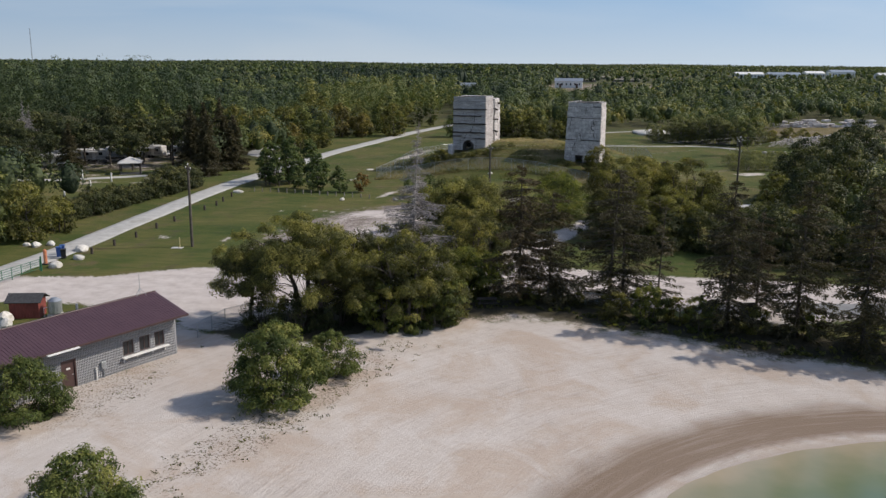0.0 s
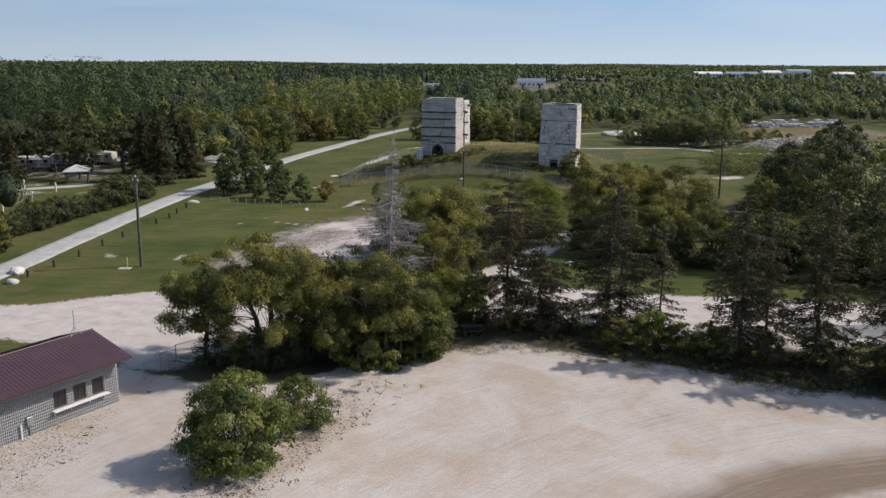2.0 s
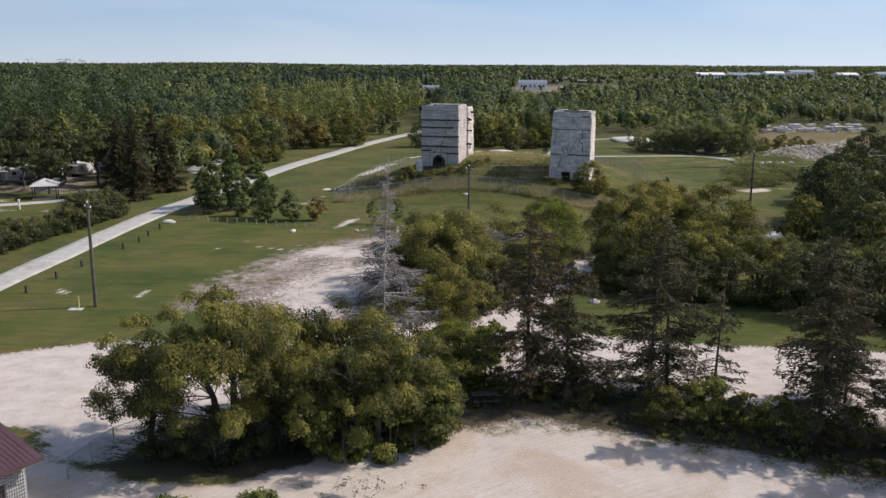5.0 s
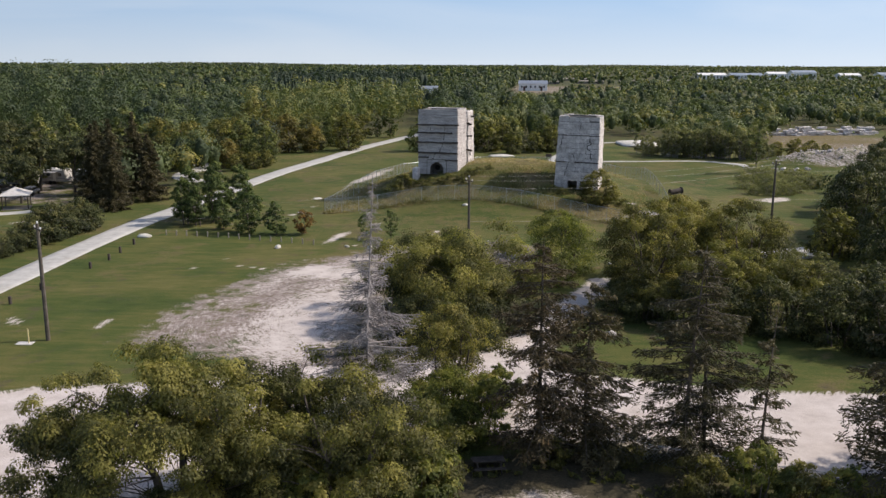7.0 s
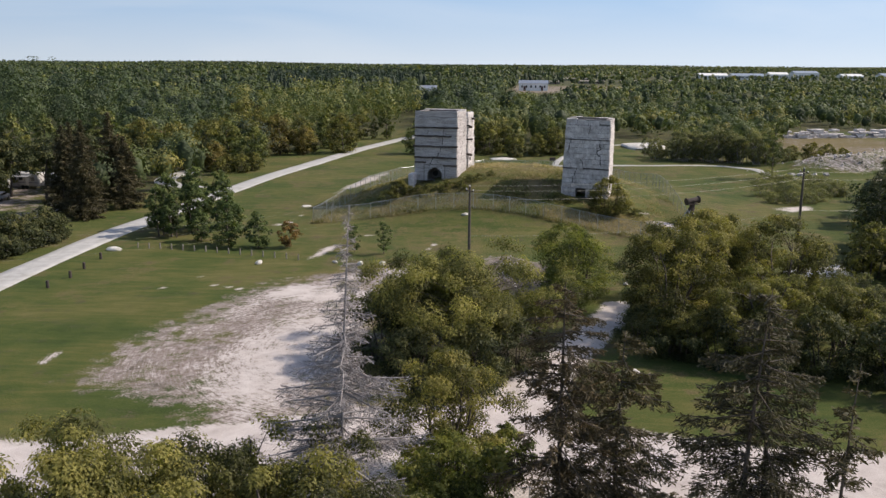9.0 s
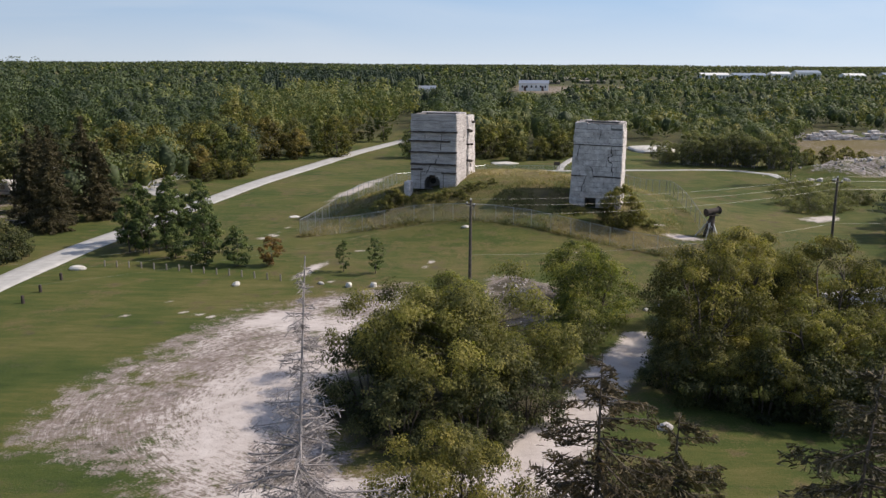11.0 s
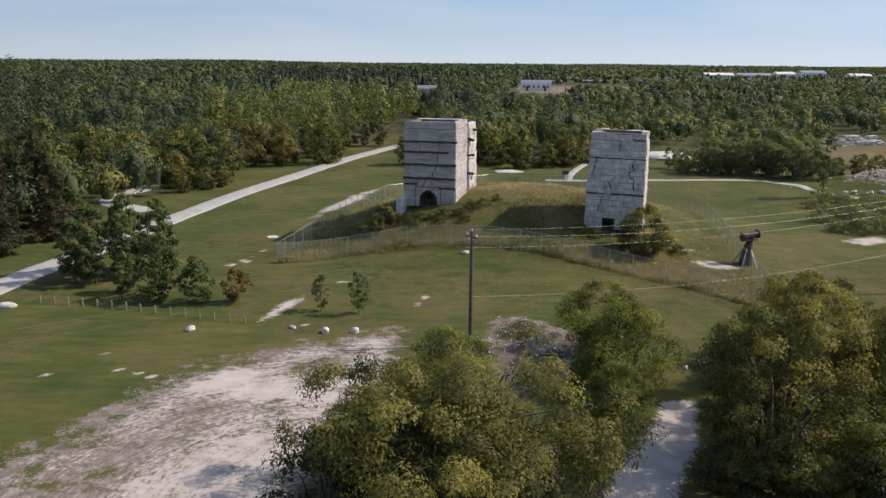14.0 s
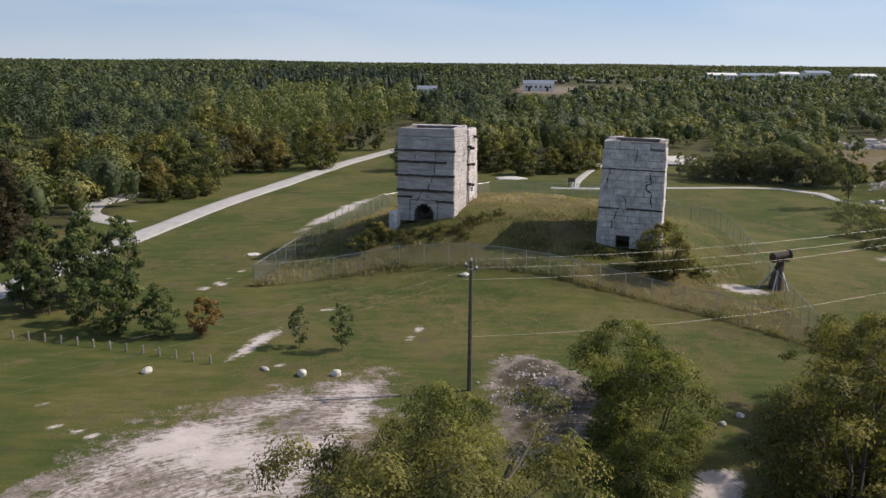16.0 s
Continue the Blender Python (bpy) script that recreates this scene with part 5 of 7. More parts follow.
TREE_C = leafy(43, 12.0, 3.2, 0.6, 4600, 0.44, M_EDGE, 70, 0.2, 1, egg=0.4)
TREE_D = leafy(44, 6.5, 3.7, 0.0, 4000, 0.4, M_LEAF_OLIVE, 54, 0.14, 3, egg=0.3)
SCRUB = leafy(57, 6.6, 2.5, 1.0, 2800, 0.29, M_SCRUB, 46, 0.055, 9, egg=0.62, tufts=5, bark=M_DEADWOOD)
LOW_SCRUB = leafy(59, 2.4, 2.5, 0.0, 2200, 0.2, M_SCRUB, 44, 0.03, 9, egg=0.4, tufts=5, bark=M_DEADWOOD)
PATH_TREE = leafy(60, 12.4, 2.4, 2.6, 5200, 0.24, M_EDGE, 50, 0.2, 1, egg=0.55, tufts=6)
TREE_N = leafy(50, 9.4, 4.4, 0.2, 9000, 0.3, M_HEDGE, 70, 0.18, 3, egg=0.4, tufts=9)
LAWN_TREE = leafy(51, 8.4, 2.3, 0.9, 8000, 0.25, M_LEAF_GREEN, 84, 0.13, 2, egg=0.36, tufts=6)
SAPLING = leafy(45, 4.4, 1.75, 0.3, 5000, 0.19, M_LEAF_GREEN, 60, 0.06, 1, egg=0.36)
SAPLING_RUST = leafy(46, 3.4, 1.6, 0.4, 3000, 0.19, M_LEAF_RUST, 34, 0.05, 1, egg=0.42)
SAPLING_THIN = leafy(47, 4.1, 1.05, 0.5, 2200, 0.15, M_LEAF_GREEN, 44, 0.04, 1, egg=0.42)
FIR = conifer(48, 14.5, 3.9, 0.4, M_NEEDLE, 0.22, 0.5, shape=0.8, per=44)
FIR_B = conifer(49, 10.5, 3.3, 0.3, M_NEEDLE, 0.2, 0.48, shape=0.8, per=44)
for x, y, s in ((-36.4, 162.6, 0.92), (-40.6, 160.6, 0.86), (-33.6, 166.0, 1.0), (-37.6, 167.0, 1.05), (-40.8, 164.6, 0.98), (-38.4, 159.4, 0.72)):
    plant("lawn_tree", "dense green tree in a clump on the lawn", "tree", LAWN_TREE, x, y, x * 40, s, "clump of trees on the lawn")
for me, x, y, s, lab in ((SAPLING, -33.9, 156.8, 0.95, "young leafy tree on the lawn"), (SAPLING, -29.6, 154.2, 1.5, "round young green tree on the lawn"), (SAPLING, -25.6, 153.4, 1.05, "slim young green tree on the lawn"),
                         (SAPLING_RUST, -21.6, 153.6, 1.0, "young tree with rusty autumn leaves on the lawn"), (SAPLING_THIN, -12.9, 151.0, 0.9, "thin staked sapling on the lawn"), (SAPLING_THIN, -9.2, 150.2, 1.02, "thin staked sapling on the lawn")):
    plant("young_tree", lab, "tree", me, x, y, x * 31, s, "young trees on the lawn")
for x, y, turn, size in ((35.6, 118.0, 10, 0.62), (38.6, 123.0, 80, 0.55), (34.6, 123.6, 200, 0.6), (42.0, 118.4, 300, 0.7), (40.2, 129.0, 140, 0.5), (37.0, 134.0, 30, 0.5), (44.2, 126.0, 260, 0.66)):
    plant("thicket", "thin brownish willow scrub beyond the track", "bush", SCRUB, x, y, turn, size, "scrub beyond the track")
SHRUB_FOOT = leafy(56, 2.4, 2.6, 0.0, 2600, 0.24, M_LEAF_OLIVE, 26, 0.04, 4, egg=0.3)
KILN_BUSH = leafy(53, 5.4, 3.5, 0.0, 11000, 0.22, M_LEAF_GOLD, 60, 0.1, 5, egg=0.36, tufts=9)
plant("thicket", "yellow-green bush growing against the kiln's foot", "bush", KILN_BUSH, 22.4, 172.4, 77, 1.0)
plant("shrub", "small green shrub beside the kiln", "shrub", SHRUB, -9.4, 182.0, 0, 1.0)
scrub = random.Random(77)
for x, y, size in ((-7.6, 182.2, 0.42), (-6.2, 181.4, 0.36), (-4.6, 181.0, 0.4), (-3.0, 180.6, 0.34), (-1.4, 180.4, 0.42), (0.4, 180.0, 0.36), (2.0, 181.4, 0.4), (3.4, 182.6, 0.36), (-5.4, 179.4, 0.3), (-2.2, 178.8, 0.34), (1.2, 178.4, 0.3),
                   (5.2, 184.6, 0.34), (15.2, 175.8, 0.42), (16.8, 174.6, 0.36), (25.0, 174.6, 0.5), (26.6, 172.8, 0.4), (20.6, 172.0, 0.46), (-10.8, 180.6, 0.6)):
    plant("shrub", "low grey-green scrub growing at the kilns' feet", "shrub", SHRUB_FOOT, x, y, scrub.uniform(0, 360), size * scrub.uniform(0.85, 1.2), "scrub round the kilns")

rng = random.Random(12)
for x, y, s, k in ((-55.8, 172.2, 0.95, 4), (-52.6, 183.1, 1.05, 5), (-58.5, 178, 0.98, 4), (-55.5, 189, 0.9, 5), (-58, 190, 1.0, 4), (-60, 176, 1.02, 4), (-64, 188, 0.98, 4),
                   (-30.7, 270.4, 1.22, 6), (-38.5, 265.8, 0.92, 7), (-45.3, 265.3, 1.18, 7), (-45.2, 237.5, 1.0, 0), (-52.6, 232.2, 0.74, 7), (-46.8, 228.2, 0.62, 3), (-49.6, 229.4, 0.6, 3), (-44.0, 232.6, 0.6, 3), (-48.6, 224.0, 0.55, 3),
                   (-60.4, 231.6, 1.2, 6), (-67.2, 231.1, 1.28, 6), (-63.0, 228.2, 0.92, 0), (-20.9, 312.8, 0.94, 2), (-25.7, 312.3, 0.48, 2), (-29.6, 311.9, 0.95, 1), (-35, 282, 1.12, 0), (-41.5, 274.5, 1.15, 1), (-34, 293, 1.2, 0),
                   (-50, 252, 1.15, 1), (-53, 243, 1.1, 0), (-48.5, 257.5, 0.8, 3), (-57.5, 241, 1.2, 1), (-38, 272, 0.7, 3), (-56, 250, 1.25, 6), (-58.5, 285, 1.5, 6),
                   (-10, 270, 0.95, 0), (-4, 268, 0.85, 1), (3, 272, 0.75, 3), (7.4, 269.7, 1.25, 3), (14.0, 264.6, 0.85, 3), (19.6, 266.9, 0.8, 3), (25.0, 269.3, 1.15, 3), (12.5, 275, 0.9, 1), (24, 278, 1.05, 0), (14, 281, 1.0, 0), (-2, 281, 1.05, 0), (6, 290, 1.1, 1),
                   (29, 277, 1.0, 3), (25, 274, 0.9, 3),
                   (45, 120, 1.1, 0), (49.5, 133, 1.0, 2), (47, 140, 0.9, 3), (52, 128, 1.2, 1), (57, 140, 1.15, 0), (62, 120, 1.25, 2), (53, 150, 1.1, 0), (60, 157, 1.2, 1), (68, 140, 1.2, 2), (67, 181, 0.8, 0), (72, 187, 0.9, 1), (78, 196, 1.0, 0), (84, 203, 1.1, 1), (90, 210, 1.0, 0), (62, 172, 0.8, 1), (70, 170, 1.25, 0), (48, 108, 1.0, 1), (58, 105, 1.2, 0), (49, 147, 0.7, 3), (44, 101, 0.8, 3), (54, 97, 1.0, 1),
                   (-60.5, 101, 1.05, 0), (-58, 107, 0.9, 1), (-64, 108, 1.1, 0), (-57, 113, 0.75, 3), (-66, 98, 1.1, 1), (-63, 117, 0.8, 1)):
    lab, me = (("leafy green tree at the wood's edge", TREE_A), ("olive-leaved tree at the wood's edge", TREE_B), ("tall slender green tree at the wood's edge", TREE_C), ("low rounded olive bush at the wood's edge", TREE_D), ("tall dark spruce beside the campground", FIR), ("dark spruce beside the campground", FIR_B), ("yellowing leafy tree at the wood's edge", TREE_Y), ("ochre-leaved tree at the wood's edge", TREE_O))[k]
    if k < 3 and x > 34 and y < 215:
        me = TREE_N
    plant(("woodside_tree", "woodside_tree", "poplar_tree", "woodside_bush", "spruce_tree", "spruce_tree", "woodside_tree", "woodside_tree")[k], lab, "bush" if k == 3 else "tree", me, x + rng.uniform(-0.8, 0.8), y + rng.uniform(-1, 1), rng.uniform(0, 360), s * rng.uniform(0.93, 1.07), "trees round the park")
willows = random.Random(31)
for k in range(46):
    x = 49 + 26 * (k % 23) / 22 + willows.uniform(-0.9, 0.9)
    y = float(np.interp(x, [49, 56, 66, 72, 76], [262, 257.5, 253, 248, 243])) + (k // 23) * 5.5 + willows.uniform(-1.5, 1.5)
    plant("scrub_willow", "slender grey-stemmed scrub willow beside the path", "bush", SCRUB, x, y, willows.uniform(0, 360), willows.uniform(0.45, 1.25) * (0.6 if x < 53 else 1.0), "scrub willows behind the path")
for x, y, size in ((84, 252, 0.8), (89, 255, 0.75), (80, 254, 0.7), (94, 258, 0.6)):
    plant("scrub_bush", "rounded bright yellow-green bush beside the quarry", "bush", KILN_BUSH, x, y, 13 * x, size, "bushes beside the quarry")
plant("path_tree", "tall slender airy tree where the path ends", "tree", PATH_TREE, 65.6, 226.0, 40, 1.0)
for k in range(44):
    u, v = willows.random(), willows.random()
    x, y = 50.5 + 20 * u + 4 * v, 190 + 30 * v + 3 * u
    if inside([(51, 190), (56, 205), (58, 216), (64, 223), (78, 224), (78, 186)], x, y) > 0:
        plant("scrub_bush", "low grey-green scrub beside the lawn", "bush", LOW_SCRUB, x, y, willows.uniform(0, 360), willows.uniform(0.6, 1.15), "low scrub beside the lawn")
CAMP_OAK = leafy(58, 11.6, 5.2, 3.0, 5000, 0.43, M_HEDGE, 70, 0.3, 1, gap=0.3, tufts=7)
for x, y, s, k in ((-68.8, 187.6, 1.0, 0), (-74.1, 178.8, 0.82, 1), (-77.3, 192.8, 1.0, 0), (-81.0, 183.5, 0.9, 1), (-87.5, 185.5, 0.95, 0), (-81.3, 196.0, 1.0, 6), (-72.5, 196.5, 1.0, 1), (-82.8, 169.5, 1.0, 5), (-93.5, 187.0, 1.0, 0), (-98.5, 194.0, 1.0, 1), (-88.0, 203.0, 1.05, 0), (-95.5, 176.5, 0.9, 0),
                   (-66.0, 201.0, 1.0, 0), (-78.5, 209.0, 1.1, 2), (-104, 198, 1.1, 0), (-69, 214, 1.2, 2), (-92, 210, 1.2, 0), (-103, 183, 1.0, 1), (-88.5, 172.5, 0.8, 1), (-85.5, 211, 1.1, 2), (-63.5, 195, 0.75, 5), (-94, 200, 0.9, 5), (-80, 150, 0.7, 0), (-90, 160, 0.85, 1), (-110, 172, 0.9, 0), (-73.5, 211, 1.1, 0)):
    lab, me = (("leafy green tree in the campground", TREE_A), ("olive-leaved tree in the campground", TREE_B), ("tall slender tree in the campground", TREE_C), ("", TREE_D), ("", FIR), ("dark spruce in the campground", FIR_B), ("bright yellow-leaved tree in the campground", TREE_Y))[k]
    if k < 2 and x < -65:
        lab, me = "broad dark oak on a bare trunk in the campground", CAMP_OAK
    plant("spruce_tree" if k == 5 else "camp_tree", lab, "tree", me, x, y, rng.uniform(0, 360), s, "trees in the campground")
HEDGE = leafy(52, 6.0, 4.2, 0.0, 5000, 0.34, M_HEDGE, 60, 0.1, 4, egg=0.34)
for k in range(14):
    t = k / 13
    plant("hedge_bush", "dense dark green hedge bush beside the road", "hedge", HEDGE, -59.5 + 6.0 * t, 121 + 37 * t, k * 71, 0.42 + 0.36 * rng.random(), "hedge along the road")


TALL = [(-84, 228), (-86, 262), (-104, 320), (-150, 350), (-260, 340), (-260, 190), (-128, 196), (-104, 222)]
POPLARS = [(-64, 282), (-52, 262), (-42, 284), (-34, 300), (-27, 322), (-17, 346), (-13, 362), (-20, 420), (-66, 390)]


def sight(x, y, hx, hy, half, y0):
    """The open strip of meadow in front of a far house."""
    return (np.abs(x - hx * y / hy) < half) & (y > y0) & (y < hy + 14)


def woods(name, label, dist0, dist1, spacing, lobes, n, leaf, seed, core):
    """Countless trees of the far woods, as one mass; every crown is a heap of leafy lobes."""
    r = np.random.RandomState(seed)
    ys = np.arange(60, dist1 + 60, spacing)
    xs = np.arange(-0.66 * dist1 - 90, 0.66 * dist1 + 90, spacing)
    X, Y = np.meshgrid(xs, ys)
    x, y = (X + r.uniform(-0.42, 0.42, X.shape) * spacing).ravel(), (Y + r.uniform(-0.42, 0.42, X.shape) * spacing).ravel()
    dist = np.hypot(x, y - 40)
    ok = (dist >= dist0) & (dist < dist1) & (np.abs(x) < 0.6 * (y - 20) + 70) & (inside(OPEN, x, y) < -2.5) & (inside(CAMP, x, y) < -1) & (inside(FIELD, x, y) < 4) & (inside(TAN_FIELD, x, y) < 4)
    glade = rough2(x / 60, y / 60, 77, 3)
    ok &= (glade < 0.66) | (dist < 260)
    ok &= ~((np.hypot(x + 88, y - 297) < 9) | (np.hypot(x - 55, y - 296) < 13) | sight(x, y, 64, 785, 19, 505) | sight(x, y, -24, 700, 11, 520))
    ok &= np.hypot(x - 132, y - 356) > 14
    x, y, dist = x[ok], y[ok], dist[ok]
    m = len(x)
    tall, pop = inside(TALL, x, y) > 0, inside(POPLARS, x, y) > 0
    fir = (dist > 470) & (dist < 1150) & (x > -0.2 * y) & (x < -0.035 * y) & (rough2(x / 120, y / 200, 83, 2) > 0.38)
    scrub = x > 0.12 * y
    h = (7.0 + 5.5 * rough2(x / 45, y / 45, 81, 3)) * r.uniform(0.72, 1.2, m)
    h = np.where(scrub, h * 0.74, h)
    h = np.where(tall, np.where(r.rand(m) < 0.3, r.uniform(12, 17, m), r.uniform(17.5, 24.6, m)), h)
    h = np.where(pop, np.where(r.rand(m) < 0.25, r.uniform(10, 14, m), r.uniform(14.5, 19.8, m)), h)
    h = np.where(fir, r.uniform(13, 19, m), h)
    rad = np.minimum(spacing * 0.6, 0.32 * h + 0.9) * r.uniform(0.72, 1.25, m)
    rad = np.where(tall | pop, np.minimum(spacing * 0.52, 3.6) * r.uniform(0.7, 1.25, m), rad)
    rad = np.where(fir, 0.21 * h, rad)
    clear = np.where(tall, 0.28, np.where(pop, 0.12, 0.05))
    zc, hz = h * (1 + clear) / 2, h * (1 - clear) / 2
    base = np.stack([x, y, lie(x, y) + zc], 1)
    semi = np.stack([rad, rad, hz], 1)

    def spread(f):
        """Slimmer towards the top of a spruce, fuller for the others."""
        return np.where(fir[:, None], 1.0 - 0.85 * np.clip(f * 0.5 + 0.5, 0, 1), np.sqrt(np.clip(1 - f * f, 0.05, 1)) * 0.35 + 0.65)

    d = r.normal(size=(m, lobes, 3))
    d[:, :, 2] = np.where(r.rand(m, lobes) < 0.5, np.abs(d[:, :, 2]), d[:, :, 2])
    d /= np.linalg.norm(d, axis=2)[:, :, None]
    f = np.where((tall | pop | fir)[:, None], r.uniform(-0.85, 0.98, (m, lobes)), d[:, :, 2])
    d[:, :, 2] = np.where((tall | pop)[:, None], np.maximum(d[:, :, 2], 0.25), d[:, :, 2])
    lc = np.stack([d[:, :, 0] * spread(f), d[:, :, 1] * spread(f), f], -1) * semi[:, None, :] * np.where((tall | pop)[:, None, None], np.array([0.62, 0.62, 0.84]), np.array([0.72, 0.72, 0.68])) * np.stack([r.uniform(0.35, 1.25, (m, lobes))] * 2 + [r.uniform(0.85, 1.12, (m, lobes))], -1)
    lr = rad[:, None] * r.uniform(0.42, 0.7, (m, lobes)) * (8.0 / lobes) ** 0.15
    u = r.normal(size=(m, lobes, n, 3)) + 0.7 * d[:, :, None, :] + np.array([0, 0, 0.25])
    u /= np.linalg.norm(u, axis=3)[..., None]
    pt = base[:, None, None, :] + lc[:, :, None, :] + u * (lr[:, :, None] * r.uniform(0.62, 1.1, (m, lobes, n)))[..., None] * np.array([1, 1, 0.85])
    rise = (pt - base[:, None, None, :]) / semi[:, None, None, :]
    rise /= np.linalg.norm(rise, axis=3)[..., None] + 1e-6
    nor = (u * 0.9 + 1.3 * rise).reshape(-1, 3)
    sz = leaf * r.uniform(0.65, 1.4, (m, lobes, n)) * (rad[:, None, None] / 3.0) ** 0.4
    v, q = cards(r, pt.reshape(-1, 3), sz.ravel(), 0.62, 0.05, nor, loose=0.3 if dist1 < 480 else 0.12)
    ochre = np.exp(-(((x - 18) / 46) ** 2 + ((y - 295) / 40) ** 2) ** 2)
    crown_tone = 0.12 + 0.5 * rough2(x / 34, y / 34, 91, 3) + 0.2 * r.normal(size=m) + np.where(r.rand(m) < 0.06, 0.3, 0) - np.where(r.rand(m) < 0.14, 0.2, 0) + 0.16 * ochre + 0.14 * scrub
    # Beyond 800 m crowns turn paler: distance and lit tops put into tone.
    crown_tone = np.where(pop, r.uniform(0.48, 0.84, m), np.where(tall, r.uniform(0.08, 0.46, m), np.where(fir, 0.1, np.clip(crown_tone + 0.12 * step(800, 1600, dist), 0, 0.85))))
    hue = 0.12 + 0.22 * step(-45, -80, x) + 0.9 * (rough2(x / 22, y / 22, 95, 2) - 0.42) + 0.25 * r.normal(size=m) - 0.4 * ochre
    hue = np.clip(np.where(pop, 0.3 + 0.15 * r.normal(size=m), np.where(fir, 0.8, hue)), 0, 1)
    tint = np.clip(crown_tone[:, None, None] + (0.05 * r.normal(size=(m, lobes)))[:, :, None] + 0.025 * r.normal(size=(m, lobes, n)), 0, 1).ravel()
    lon, lat = core
    ang = np.arange(lon) * 2 * np.pi / lon
    el = np.linspace(-1.0, 1.5, lat)
    ball = np.stack([np.cos(el)[:, None] * np.cos(ang), np.cos(el)[:, None] * np.sin(ang), np.repeat(np.sin(el)[:, None], lon, 1)], -1).reshape(1, -1, 3)
    k = np.where(fir[:, None], 1 - 0.85 * (ball[:, :, 2] * 0.5 + 0.5), np.where((tall | pop)[:, None], 0.02, 0.5)) * (0.5 + 0.7 * r.rand(m, lon * lat))
    cv = base[:, None, :] + ball * np.stack([k, k, np.where((tall | pop)[:, None], 0.1, 0.6) * np.ones_like(k)], -1) * semi[:, None, :]
    g, j = np.meshgrid(np.arange(lat - 1), np.arange(lon), indexing="ij")
    one = np.stack([g * lon + j, g * lon + (j + 1) % lon, (g + 1) * lon + (j + 1) % lon, (g + 1) * lon + j], -1).reshape(-1, 4)
    one = np.concatenate([one[:, :3], one[:, (0, 2, 3)]])
    cq = (one[None] + (np.arange(m) * lon * lat)[:, None, None]).reshape(-1, 3) + len(v)
    v, q = np.concatenate([v, cv.reshape(-1, 3)]), np.concatenate([q, cq])
    # Core balls toned darker: the shade inside each crown as colour.
    tint = np.concatenate([np.repeat(tint, 3), np.repeat(np.clip(crown_tone * 0.8 - 0.05, 0, 0.5), lon * lat)])
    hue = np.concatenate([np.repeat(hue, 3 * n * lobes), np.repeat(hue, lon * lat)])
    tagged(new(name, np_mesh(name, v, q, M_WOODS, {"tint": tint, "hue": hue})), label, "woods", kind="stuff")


woods("woods", "mixed green woodland with tall poplars and a few yellowing crowns", 90, 285, 7.2, 16, 26, 0.48, 1, (7, 5))
woods("woods", "mixed green woodland with tall poplars and a few yellowing crowns", 285, 470, 7.4, 9, 17, 0.75, 4, (6, 4))
woods("far_woods", "mixed green woodland with dark spruces stretching away", 470, 950, 9.5, 4, 5, 1.75, 2, (4, 3))
woods("distant_woods", "dark flat woodland towards the horizon", 950, 4300, 28, 2, 3, 4.8, 3, (4, 3))


